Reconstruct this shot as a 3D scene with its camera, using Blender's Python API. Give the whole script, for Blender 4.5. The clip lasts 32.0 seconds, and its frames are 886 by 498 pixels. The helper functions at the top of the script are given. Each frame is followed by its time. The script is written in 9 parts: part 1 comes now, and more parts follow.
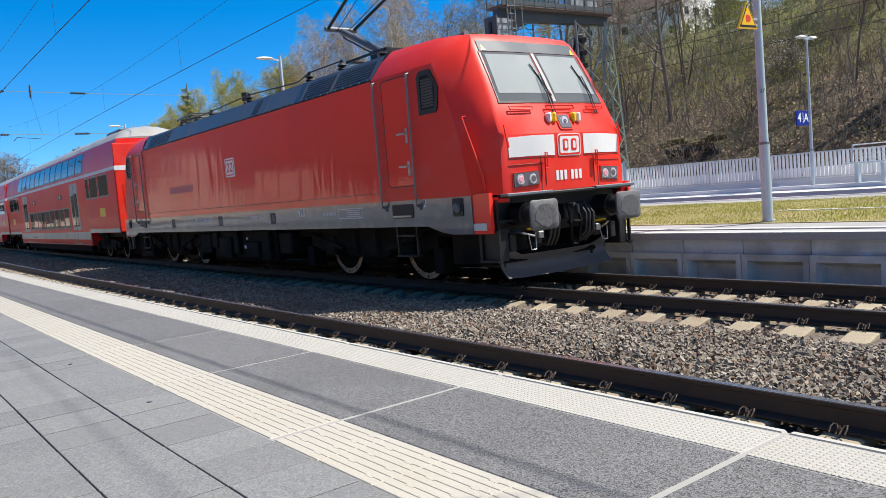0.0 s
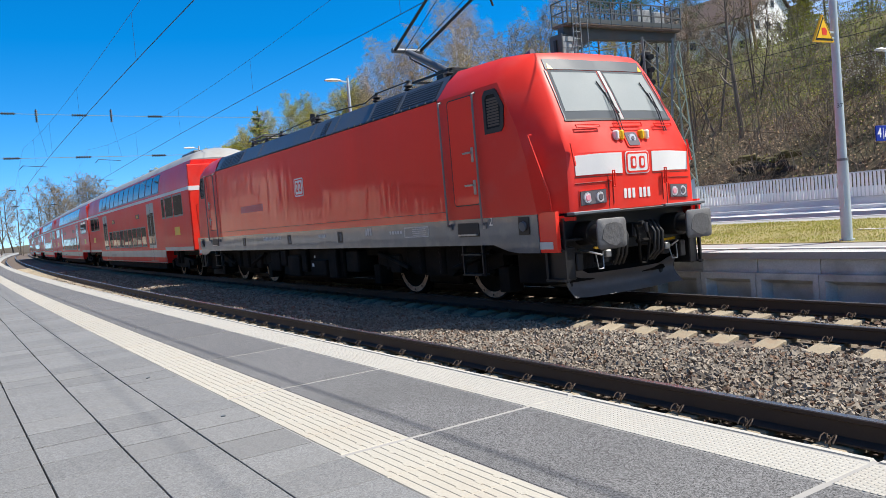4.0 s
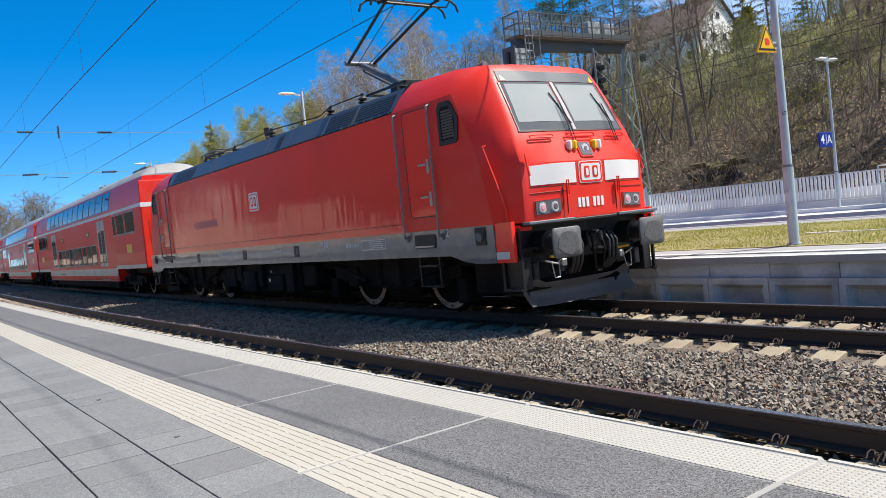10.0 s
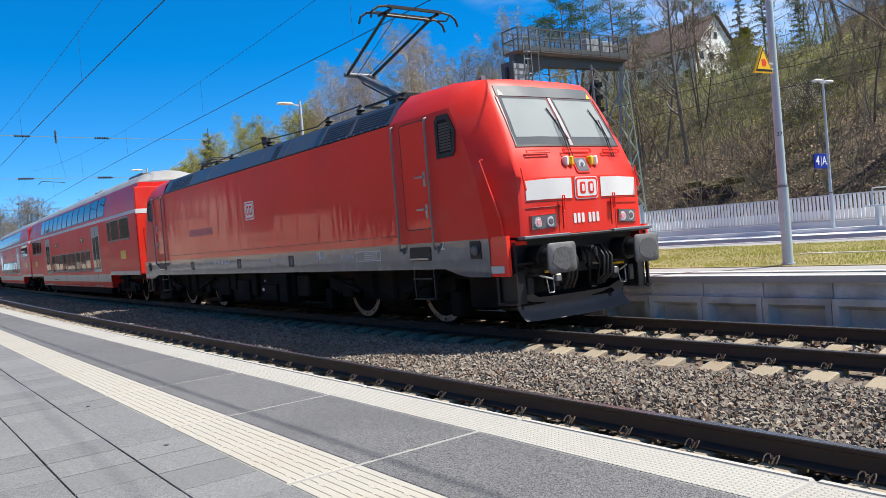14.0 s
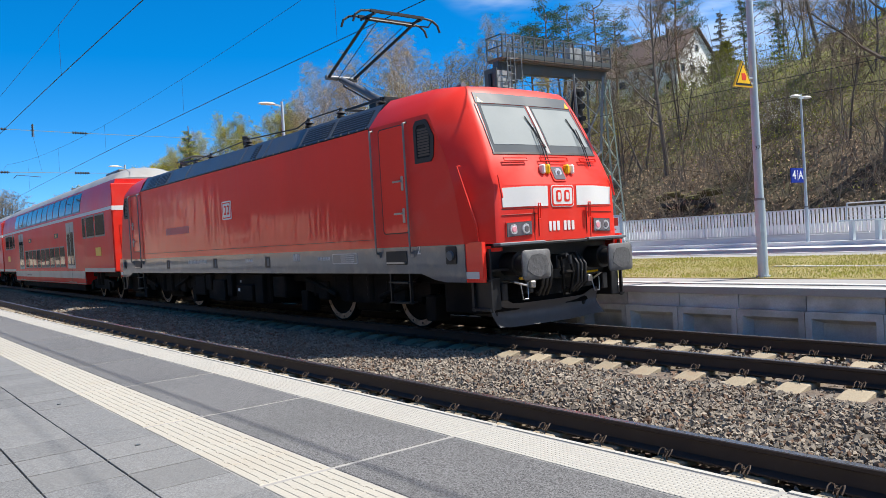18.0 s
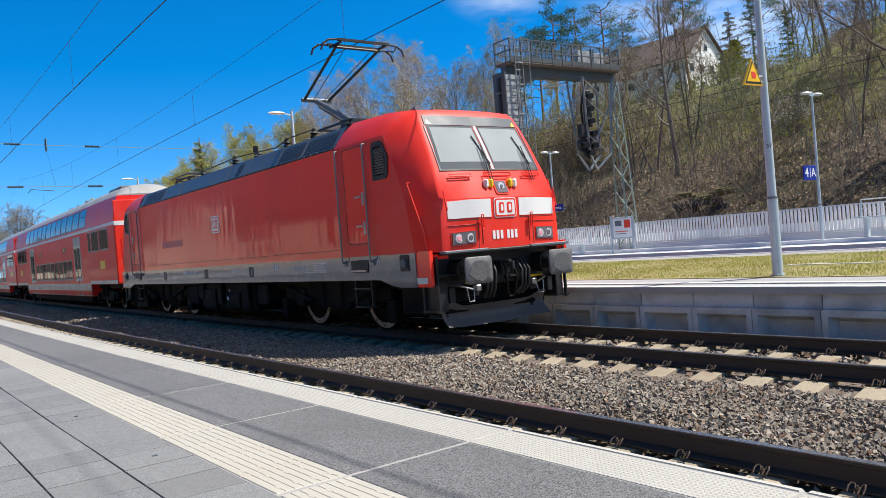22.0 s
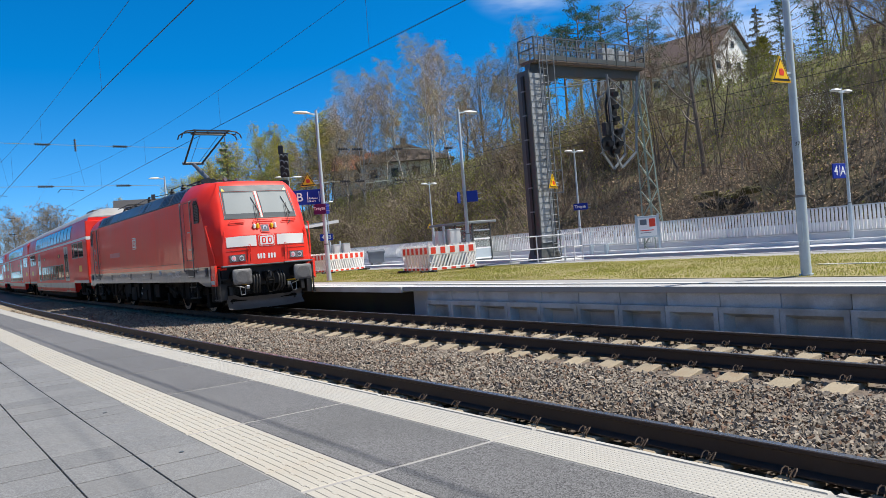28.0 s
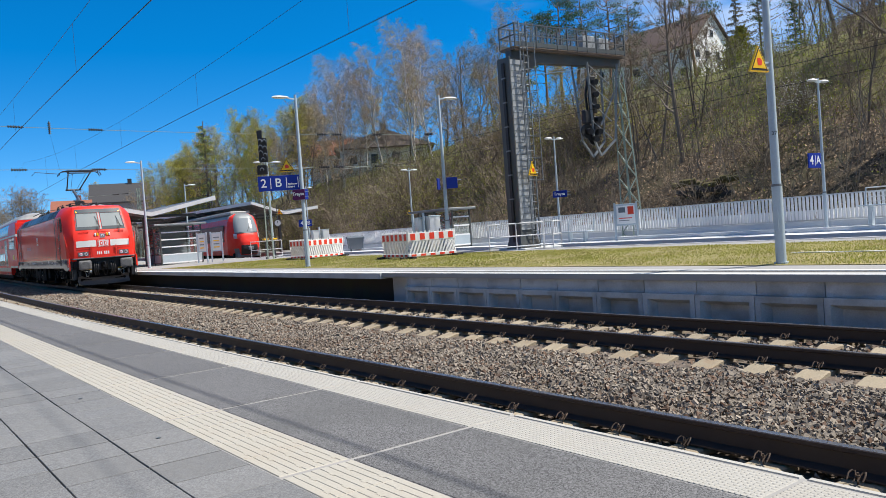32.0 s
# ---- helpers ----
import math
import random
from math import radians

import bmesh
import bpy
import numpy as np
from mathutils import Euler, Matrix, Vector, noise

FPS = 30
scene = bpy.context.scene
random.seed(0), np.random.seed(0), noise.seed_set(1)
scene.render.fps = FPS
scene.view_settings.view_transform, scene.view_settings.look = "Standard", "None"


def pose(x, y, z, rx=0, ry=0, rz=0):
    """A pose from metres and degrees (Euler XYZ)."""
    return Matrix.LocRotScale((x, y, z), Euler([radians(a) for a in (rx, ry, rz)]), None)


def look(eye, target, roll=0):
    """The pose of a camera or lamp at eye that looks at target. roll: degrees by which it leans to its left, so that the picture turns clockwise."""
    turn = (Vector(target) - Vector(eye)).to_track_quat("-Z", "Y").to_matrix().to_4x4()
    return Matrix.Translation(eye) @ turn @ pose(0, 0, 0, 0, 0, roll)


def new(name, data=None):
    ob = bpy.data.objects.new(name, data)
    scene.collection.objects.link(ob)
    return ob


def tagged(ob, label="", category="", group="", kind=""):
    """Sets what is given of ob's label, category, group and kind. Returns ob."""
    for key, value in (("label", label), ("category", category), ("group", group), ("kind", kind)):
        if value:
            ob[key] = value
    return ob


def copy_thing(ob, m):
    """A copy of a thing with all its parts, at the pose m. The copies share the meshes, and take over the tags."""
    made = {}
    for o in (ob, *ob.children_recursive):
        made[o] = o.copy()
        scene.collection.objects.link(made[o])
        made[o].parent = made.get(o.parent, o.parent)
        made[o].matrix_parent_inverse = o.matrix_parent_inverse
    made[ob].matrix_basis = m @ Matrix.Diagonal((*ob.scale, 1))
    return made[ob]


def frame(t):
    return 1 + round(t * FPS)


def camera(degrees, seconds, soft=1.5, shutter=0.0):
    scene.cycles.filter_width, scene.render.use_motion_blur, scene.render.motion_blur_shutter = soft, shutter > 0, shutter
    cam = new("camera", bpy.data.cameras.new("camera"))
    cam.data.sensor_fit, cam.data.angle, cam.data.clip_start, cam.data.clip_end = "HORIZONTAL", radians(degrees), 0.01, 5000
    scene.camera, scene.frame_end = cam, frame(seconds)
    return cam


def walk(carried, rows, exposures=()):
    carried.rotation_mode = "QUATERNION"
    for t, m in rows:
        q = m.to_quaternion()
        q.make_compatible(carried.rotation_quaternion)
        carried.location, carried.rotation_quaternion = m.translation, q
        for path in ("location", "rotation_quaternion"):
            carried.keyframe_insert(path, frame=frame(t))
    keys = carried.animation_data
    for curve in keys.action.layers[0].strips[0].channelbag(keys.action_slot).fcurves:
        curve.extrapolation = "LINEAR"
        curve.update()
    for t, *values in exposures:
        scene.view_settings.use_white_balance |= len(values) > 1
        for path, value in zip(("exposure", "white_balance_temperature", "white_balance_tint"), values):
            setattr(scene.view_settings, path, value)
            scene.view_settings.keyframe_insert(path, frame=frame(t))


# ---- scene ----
# the camera stands on the platform and only turns
EYE = (7.426, -8.378, 1.496)
TURNS = [  # seconds, yaw, pitch, lean
    (0.0, 52.91, -4.33, 4.75), (0.5, 52.76, -4.29, 4.58), (1.0, 52.57, -4.34, 4.57), (1.5, 51.68, -4.35, 4.66),
    (2.0, 51.30, -4.22, 4.71), (2.5, 52.21, -3.86, 4.61), (3.0, 55.69, -3.33, 4.59), (3.5, 57.29, -2.84, 4.66),
    (5.5, 57.58, -2.16, 5.22), (6.0, 56.81, -2.25, 5.23), (6.5, 56.14, -2.20, 5.36), (7.0, 55.83, -2.22, 5.45),
    (7.5, 55.65, -2.20, 5.57), (8.0, 55.47, -2.12, 5.73), (8.5, 55.15, -2.17, 5.86), (9.0, 54.95, -2.13, 5.86),
    (9.5, 54.75, -2.03, 5.96), (10.0, 54.50, -2.00, 5.94), (10.5, 54.40, -1.86, 5.89), (11.0, 54.26, -1.79, 5.69),
    (11.5, 54.30, -1.59, 5.33), (12.0, 54.41, -1.37, 4.79), (12.5, 54.38, -1.30, 4.65), (13.0, 54.38, -1.21, 4.59),
    (13.5, 54.30, -1.14, 4.63), (15.5, 53.54, -1.08, 4.71), (16.0, 53.28, -1.00, 4.40), (16.5, 53.16, -0.80, 3.85),
    (17.0, 53.04, -0.78, 3.38), (17.5, 52.88, -0.87, 3.22), (18.0, 52.66, -0.86, 3.35), (18.5, 52.62, -0.89, 3.46),
    (19.0, 52.58, -0.97, 3.58), (19.5, 52.57, -1.02, 3.71), (20.0, 52.59, -0.97, 3.87), (20.5, 52.70, -0.91, 4.00),
    (21.0, 52.87, -0.79, 4.24), (21.5, 53.11, -0.62, 4.44), (22.0, 53.52, -0.41, 4.53), (22.5, 53.90, -0.30, 4.68),
    (23.0, 54.25, -0.08, 4.83), (23.5, 54.52, 0.08, 5.01), (24.0, 54.75, 0.11, 5.04), (24.5, 54.93, 0.17, 5.04),
    (25.0, 55.09, 0.20, 4.87), (25.5, 55.26, 0.14, 4.63), (27.5, 55.54, -0.20, 4.46), (28.0, 55.26, -0.35, 4.50),
    (28.5, 54.84, -0.44, 4.55), (29.0, 54.35, -0.54, 4.59), (29.5, 53.98, -0.68, 4.65), (30.0, 53.88, -0.79, 4.55),
    (30.5, 53.97, -1.08, 4.17), (31.0, 54.04, -1.25, 3.74), (31.5, 53.89, -1.31, 4.01), (32.0, 53.75, -1.45, 4.17),
]
cam = camera(59.12, 32.0, soft=0.6)
SWAY = ((0.0, 0.007), (1.0, 0.009), (1.5, 0.025), (2.0, 0.019), (2.5, 0.012), (3.0, -0.014), (3.5, -0.016), (5.5, -0.005), (6.0, 0.0), (32.0, 0.0))  # seconds, metres to the right


def stand(t):
    q = float(np.interp(t, [a for a, _ in SWAY], [b for _, b in SWAY]))
    return EYE[0] + 0.6 * q, EYE[1] + 0.8 * q, EYE[2]


walk(cam, [(t, pose(*stand(t), 90 + p, r, y)) for t, y, p, r in TURNS],
     exposures=((0.0, 1.10, 6600, 10), (20.0, 1.09, 6600, 10), (24.0, 1.00, 6600, 10), (28.0, 0.91, 6600, 10), (32.0, 0.90, 6600, 10)))

# world: clear spring sky, high sun behind the train
SUN_AZ, SUN_EL = math.atan2(0.577, 0.817), radians(58.2)
world = bpy.data.worlds.new("sky")
scene.world = world
world.use_nodes = True
sky = world.node_tree.nodes.new("ShaderNodeTexSky")
sky.sky_type = "NISHITA"
sky.sun_disc = False
sky.sun_elevation, sky.sun_rotation = SUN_EL, SUN_AZ
sky.altitude, sky.air_density, sky.dust_density, sky.ozone_density = 0, 0.75, 0.0, 3.0
background = world.node_tree.nodes["Background"]
background.inputs["Strength"].default_value = 0.094
deep = world.node_tree.nodes.new("ShaderNodeHueSaturation")  # a clear polarised-looking spring sky
deep.inputs["Hue"].default_value, deep.inputs["Saturation"].default_value = 0.5, 1.52
world.node_tree.links.new(sky.outputs["Color"], deep.inputs["Color"])
# the blue pales towards the sun
aim = world.node_tree.nodes.new("ShaderNodeTexCoord")
sunward = world.node_tree.nodes.new("ShaderNodeVectorMath")
sunward.operation = "DOT_PRODUCT"
sunward.inputs[1].default_value = Vector((0.577, 0.817, math.tan(SUN_EL))).normalized()
world.node_tree.links.new(aim.outputs["Generated"], sunward.inputs[0])
pale = world.node_tree.nodes.new("ShaderNodeMapRange")
pale.interpolation_type = "SMOOTHSTEP"
for socket, value in (("From Min", 0.35), ("From Max", 0.9), ("To Min", 1.46), ("To Max", 0.45)):
    pale.inputs[socket].default_value = value
world.node_tree.links.new(sunward.outputs["Value"], pale.inputs["Value"])
opposite = world.node_tree.nodes.new("ShaderNodeMapRange")  # and again on the far side of the sky
opposite.interpolation_type = "SMOOTHSTEP"
for socket, value in (("From Min", -0.55), ("From Max", -0.15), ("To Min", 0.6), ("To Max", 1.6)):
    opposite.inputs[socket].default_value = value
world.node_tree.links.new(sunward.outputs["Value"], opposite.inputs["Value"])
lesser = world.node_tree.nodes.new("ShaderNodeMath")
lesser.operation = "MINIMUM"
world.node_tree.links.new(pale.outputs["Result"], lesser.inputs[0])
world.node_tree.links.new(opposite.outputs["Result"], lesser.inputs[1])
world.node_tree.links.new(lesser.outputs[0], deep.inputs["Saturation"])
# clear air down to the horizon
lifted, unit = world.node_tree.nodes.new("ShaderNodeVectorMath"), world.node_tree.nodes.new("ShaderNodeVectorMath")
lifted.operation, unit.operation = "ADD", "NORMALIZE"
lifted.inputs[1].default_value = (0, 0, 0.055)
world.node_tree.links.new(aim.outputs["Generated"], lifted.inputs[0])
world.node_tree.links.new(lifted.outputs["Vector"], unit.inputs[0])
world.node_tree.links.new(unit.outputs["Vector"], sky.inputs["Vector"])
# a few thin cirrus wisps high over the slope
WN, WL = world.node_tree.nodes, world.node_tree.links
heading = WN.new("ShaderNodeTexCoord")
reaches = []
for aim_at, wide, core, thick in (((-0.685, 0.632, 0.362), 6.5, 1.5, 1.0), ((-0.50, 0.83, 0.26), 13.0, 2.0, 0.5)):
    near_wisp = WN.new("ShaderNodeVectorMath")
    near_wisp.operation = "DOT_PRODUCT"
    near_wisp.inputs[1].default_value = Vector(aim_at).normalized()
    WL.new(heading.outputs["Generated"], near_wisp.inputs[0])
    reach = WN.new("ShaderNodeMapRange")
    reach.interpolation_type = "SMOOTHSTEP"
    reach.inputs["From Min"].default_value, reach.inputs["From Max"].default_value = math.cos(radians(wide)), math.cos(radians(core))
    WL.new(near_wisp.outputs["Value"], reach.inputs["Value"])
    reach.inputs["To Max"].default_value = thick
    reaches.append(reach.outputs["Result"])
either = WN.new("ShaderNodeMath")
either.operation = "MAXIMUM"
WL.new(reaches[0], either.inputs[0])
WL.new(reaches[1], either.inputs[1])
stretch = WN.new("ShaderNodeMapping")
stretch.inputs["Scale"].default_value = (9, 9, 38)
WL.new(heading.outputs["Generated"], stretch.inputs["Vector"])
fleece = WN.new("ShaderNodeTexNoise")
fleece.inputs["Scale"].default_value, fleece.inputs["Detail"].default_value = 1.0, 7
WL.new(stretch.outputs["Vector"], fleece.inputs["Vector"])
veil = WN.new("ShaderNodeMapRange")
veil.inputs["From Min"].default_value, veil.inputs["From Max"].default_value, veil.inputs["To Max"].default_value = 0.36, 0.66, 0.9
WL.new(fleece.outputs["Fac"], veil.inputs["Value"])
wisp = WN.new("ShaderNodeMath")
wisp.operation = "MULTIPLY"
WL.new(either.outputs[0], wisp.inputs[0])
WL.new(veil.outputs["Result"], wisp.inputs[1])
cloudy = WN.new("ShaderNodeMix")
cloudy.data_type = "RGBA"
cloudy.inputs["B"].default_value = (5.6, 6.0, 6.5, 1)
WL.new(wisp.outputs[0], cloudy.inputs["Factor"])
WL.new(deep.outputs["Color"], cloudy.inputs["A"])
WL.new(cloudy.outputs["Result"], background.inputs["Color"])
sun = new("sun", bpy.data.lights.new("sun", "SUN"))
sun.data.energy, sun.data.angle, sun.data.color = 3.62, radians(0.53), (1.0, 0.955, 0.89)
sun.matrix_world = look((0.577 * 60, 0.817 * 60, math.tan(SUN_EL) * 60), (0, 0, 0))

# ---- the line of the tracks: a gentle curve, s along it, d across it (away from the camera) ----
_S = np.arange(-420.0, 80.01, 0.5)
_K = 0.000894 - 0.0000087 * np.clip(-(_S + 9.45), 0, 80)
_I = int(np.argmin(abs(_S + 9.45)))


def _sum(a):
    out = np.concatenate([[0], np.cumsum((a[1:] + a[:-1]) * 0.25)])
    return out - out[_I]


_H = _sum(_K)
_X, _Y = _sum(np.cos(_H)) - 9.45, _sum(np.sin(_H))


def track(s, d=0.0):
    """Place (x, y) and heading of a spot s metres along the line and d metres beside it."""
    x, y, h = np.interp(s, _S, _X), np.interp(s, _S, _Y), np.interp(s, _S, _H)
    return float(x - d * math.sin(h)), float(y + d * math.cos(h)), float(h)


def on_track(s, d=0.0, z=0.0, turn=0.0):
    x, y, h = track(s, d)
    return pose(x, y, z, 0, 0, math.degrees(h) + turn)


# ---- mesh helpers ----
def mesh_of(name, bm, material=None):
    me = bpy.data.meshes.new(name)
    bm.to_mesh(me)
    bm.free()
    if material:
        me.materials.append(material)
    return me


def part(name, bm, material, parent=None, label="", m=None, smooth=False):
    """Links a bmesh as one mesh object under a thing or a part."""
    me = bm if isinstance(bm, bpy.types.Mesh) else mesh_of(name, bm, material)
    if smooth:
        for p in me.polygons:
            p.use_smooth = True
    ob = new(name, me)
    ob.parent = parent
    if m is not None:
        ob.matrix_basis = m
    if label:
        ob["label"] = label
    return ob


def piece(name, me, parent, m):
    ob = new(name, me)
    ob.parent = parent
    ob.matrix_basis = m
    return ob


def thing(name, m, label, category, group="", kind=""):
    ob = new(name)
    ob.empty_display_size = 0.2
    ob.matrix_basis = m
    return tagged(ob, label, category, group, kind)


def box(bm, x0, x1, y0, y1, z0, z1, bevel=0.0):
    q = [bm.verts.new((x, y, z)) for x in (x0, x1) for y in (y0, y1) for z in (z0, z1)]
    fs = [bm.faces.new([q[i] for i in f]) for f in
          ((0, 1, 3, 2), (4, 6, 7, 5), (0, 4, 5, 1), (2, 3, 7, 6), (0, 2, 6, 4), (1, 5, 7, 3))]
    if bevel:
        bmesh.ops.bevel(bm, geom=list({e for f in fs for e in f.edges}), offset=bevel, segments=1, affect="EDGES")
    return bm


def boxes(*rows, bevel=0.0):
    bm = bmesh.new()
    for r in rows:
        box(bm, *r, bevel=bevel)
    return bm


def rod(bm, a, b, r0, r1=None, n=8, caps=True):
    """A tapered round bar from a to b."""
    a, b = Vector(a), Vector(b)
    r1 = r0 if r1 is None else r1
    w = (b - a).normalized()
    u = w.orthogonal().normalized()
    v = w.cross(u)
    A = [bm.verts.new(a + r0 * (math.cos(k * math.tau / n) * u + math.sin(k * math.tau / n) * v)) for k in range(n)]
    B = [bm.verts.new(b + r1 * (math.cos(k * math.tau / n) * u + math.sin(k * math.tau / n) * v)) for k in range(n)]
    for k in range(n):
        bm.faces.new((A[k], A[(k + 1) % n], B[(k + 1) % n], B[k]))
    if caps:
        bm.faces.new(A[::-1])
        bm.faces.new(B)
    return bm


def bar(bm, a, b, w, h):
    """A flat bar of rectangular section from a to b."""
    a, b = Vector(a), Vector(b)
    d = (b - a).normalized()
    side = d.cross(Vector((0, 0, 1)))
    side = side.normalized() if side.length > 1e-4 else Vector((1, 0, 0))
    up = side.cross(d)
    q = [[bm.verts.new(p + i * side * w / 2 + j * up * h / 2) for i, j in ((-1, -1), (1, -1), (1, 1), (-1, 1))] for p in (a, b)]
    for k in range(4):
        bm.faces.new((q[0][k], q[0][(k + 1) % 4], q[1][(k + 1) % 4], q[1][k]))
    bm.faces.new(q[0][::-1])
    bm.faces.new(q[1])
    return bm


def pipe(bm, pts, r, n=6):
    """One continuous bent tube through the points."""
    P = [Vector(p) for p in pts]
    u = (P[1] - P[0]).orthogonal().normalized()
    rings = []
    for i, p in enumerate(P):
        d = (P[min(i + 1, len(P) - 1)] - P[i]).normalized() + (P[i] - P[max(i - 1, 0)]).normalized()
        d = d.normalized() if d.length > 1e-4 else (P[min(i + 1, len(P) - 1)] - p).normalized()
        u = u - d * u.dot(d)
        u = u.normalized() if u.length > 1e-4 else d.orthogonal().normalized()
        v = d.cross(u)
        rings.append([p + r * (math.cos(k * math.tau / n) * u + math.sin(k * math.tau / n) * v) for k in range(n)])
    return loft(bm, rings)


def prism(bm, outline, y0, y1):
    """An outline in x and z, drawn out along y."""
    A = [bm.verts.new((x, y0, z)) for x, z in outline]
    B = [bm.verts.new((x, y1, z)) for x, z in outline]
    n = len(outline)
    fs = [bm.faces.new((A[k], A[(k + 1) % n], B[(k + 1) % n], B[k])) for k in range(n)]
    fs += [bm.faces.new(A[::-1]), bm.faces.new(B)]
    bmesh.ops.recalc_face_normals(bm, faces=fs)
    return bm


def loft(bm, rings, closed=True, caps=True):
    """Joins rings of equal length into a skin."""
    vs = [[bm.verts.new(p) for p in r] for r in rings]
    n = len(rings[0])
    fs = []
    for a, b in zip(vs, vs[1:]):
        for k in range(n if closed else n - 1):
            fs.append(bm.faces.new((a[k], a[(k + 1) % n], b[(k + 1) % n], b[k])))
    if caps:
        fs += [bm.faces.new(vs[0][::-1]), bm.faces.new(vs[-1])]
    bmesh.ops.recalc_face_normals(bm, faces=fs)
    return bm


def sweep(bm, profile, s_list, d0=0.0, z0=0.0, caps=True):
    """Draws a profile in (d, z) along the line of the tracks."""
    rings = []
    for s in s_list:
        rings.append([(*track(s, d0 + d)[:2], z0 + z) for d, z in profile])
    return loft(bm, rings, True, caps)


def steps(a, b, n):
    return [a + (b - a) * i / n for i in range(n + 1)]


LINE = steps(-380, -140, 24) + steps(-135, -20, 46) + steps(-18, 40, 58)


def text_mesh(body, size, material, depth=0.002, bold=0.0, x_scale=1.0):
    cu = bpy.data.curves.new("text", "FONT")
    cu.body, cu.size, cu.extrude, cu.offset = body, size, depth, bold
    cu.align_x, cu.align_y = "CENTER", "CENTER"
    ob = bpy.data.objects.new("text", cu)
    me = bpy.data.meshes.new_from_object(ob)
    bpy.data.objects.remove(ob)
    if x_scale != 1.0:
        me.transform(Matrix.Diagonal((x_scale, 1, 1, 1)))
    me.materials.clear()
    me.materials.append(material)
    return me


# ---- materials ----
def mat(name, base, rough=0.6, metal=0.0, var=0.12, scale=3.0, grain=0.06, gscale=40.0, bump=0.0, bscale=None,
        coat=0.0, spec=0.5, stain=None, stain_amount=0.5, stain_scale=1.2, island=0.0, per_object=0.0, dots=0.0, dot_pitch=0.025, odd=None, odd_share=0.2, speck=0.0, speck_size=0.006, waves=0.0):
    """A painted, stony or metal surface with variation at two scales."""
    m = bpy.data.materials.new(name)
    m.use_nodes = True
    nt = m.node_tree
    N, K = nt.nodes, nt.links
    p = N["Principled BSDF"]
    p.inputs["Roughness"].default_value, p.inputs["Metallic"].default_value = rough, metal
    p.inputs["Coat Weight"].default_value, p.inputs["Coat Roughness"].default_value = coat, 0.06
    p.inputs["Specular IOR Level"].default_value = spec
    tc = N.new("ShaderNodeTexCoord")
    big, small = N.new("ShaderNodeTexNoise"), N.new("ShaderNodeTexNoise")
    big.inputs["Scale"].default_value, big.inputs["Detail"].default_value = scale, 4
    small.inputs["Scale"].default_value, small.inputs["Detail"].default_value = gscale, 3
    where = tc.outputs["Object"]
    if per_object:  # every piece takes its own cut of the pattern
        own, far_ = N.new("ShaderNodeObjectInfo"), N.new("ShaderNodeVectorMath")
        far_.operation = "MULTIPLY_ADD"
        K.new(own.outputs["Random"], far_.inputs[0])
        far_.inputs[1].default_value = (61.0, 37.0, 23.0)
        K.new(where, far_.inputs[2])
        where = far_.outputs["Vector"]
    K.new(where, big.inputs["Vector"])
    K.new(where, small.inputs["Vector"])

    def math_node(op, a, b):
        n = N.new("ShaderNodeMath")
        n.operation = op
        for i, q in enumerate((a, b)):
            if isinstance(q, (int, float)):
                n.inputs[i].default_value = q
            else:
                K.new(q, n.inputs[i])
        return n.outputs[0]

    value = math_node("ADD", math_node("MULTIPLY", math_node("SUBTRACT", big.outputs["Fac"], 0.5), 2 * var),
                      math_node("MULTIPLY", math_node("SUBTRACT", small.outputs["Fac"], 0.5), 2 * grain))
    if island:
        geo = N.new("ShaderNodeNewGeometry")
        value = math_node("ADD", value, math_node("MULTIPLY", math_node("SUBTRACT", geo.outputs["Random Per Island"], 0.5), 2 * island))
    if speck:  # salt and pepper of the aggregate
        cell = N.new("ShaderNodeTexVoronoi")
        cell.inputs["Scale"].default_value = 1 / speck_size
        K.new(tc.outputs["Object"], cell.inputs["Vector"])
        one = N.new("ShaderNodeSeparateColor")
        K.new(cell.outputs["Color"], one.inputs["Color"])
        value = math_node("ADD", value, math_node("MULTIPLY", math_node("SUBTRACT", one.outputs[0], 0.5), 2 * speck))
    if per_object:
        info = N.new("ShaderNodeObjectInfo")
        value = math_node("ADD", value, math_node("MULTIPLY", math_node("SUBTRACT", info.outputs["Random"], 0.5), 2 * per_object))
    hsv = N.new("ShaderNodeHueSaturation")
    hsv.inputs["Color"].default_value = (*base, 1)
    K.new(math_node("ADD", value, 1.0), hsv.inputs["Value"])
    colour = hsv.outputs["Color"]
    if odd:  # some pieces of another colour
        geo = N.new("ShaderNodeNewGeometry")
        pick = math_node("GREATER_THAN", math_node("FRACT", math_node("MULTIPLY", geo.outputs["Random Per Island"], 37.0), 0.0), 1.0 - odd_share)
        mix = N.new("ShaderNodeMix")
        mix.data_type = "RGBA"
        K.new(pick, mix.inputs["Factor"])
        K.new(colour, mix.inputs["A"])
        mix.inputs["B"].default_value = (*odd, 1)
        colour = mix.outputs["Result"]
    if stain:
        mus = N.new("ShaderNodeTexNoise")
        mus.inputs["Scale"].default_value, mus.inputs["Detail"].default_value = stain_scale, 6
        K.new(where, mus.inputs["Vector"])
        ramp = N.new("ShaderNodeMapRange")
        ramp.inputs["From Min"].default_value, ramp.inputs["From Max"].default_value = 0.5, 0.68
        ramp.inputs["To Max"].default_value = stain_amount
        K.new(mus.outputs["Fac"], ramp.inputs["Value"])
        mix = N.new("ShaderNodeMix")
        mix.data_type = "RGBA"
        K.new(ramp.outputs["Result"], mix.inputs["Factor"])
        K.new(colour, mix.inputs["A"])
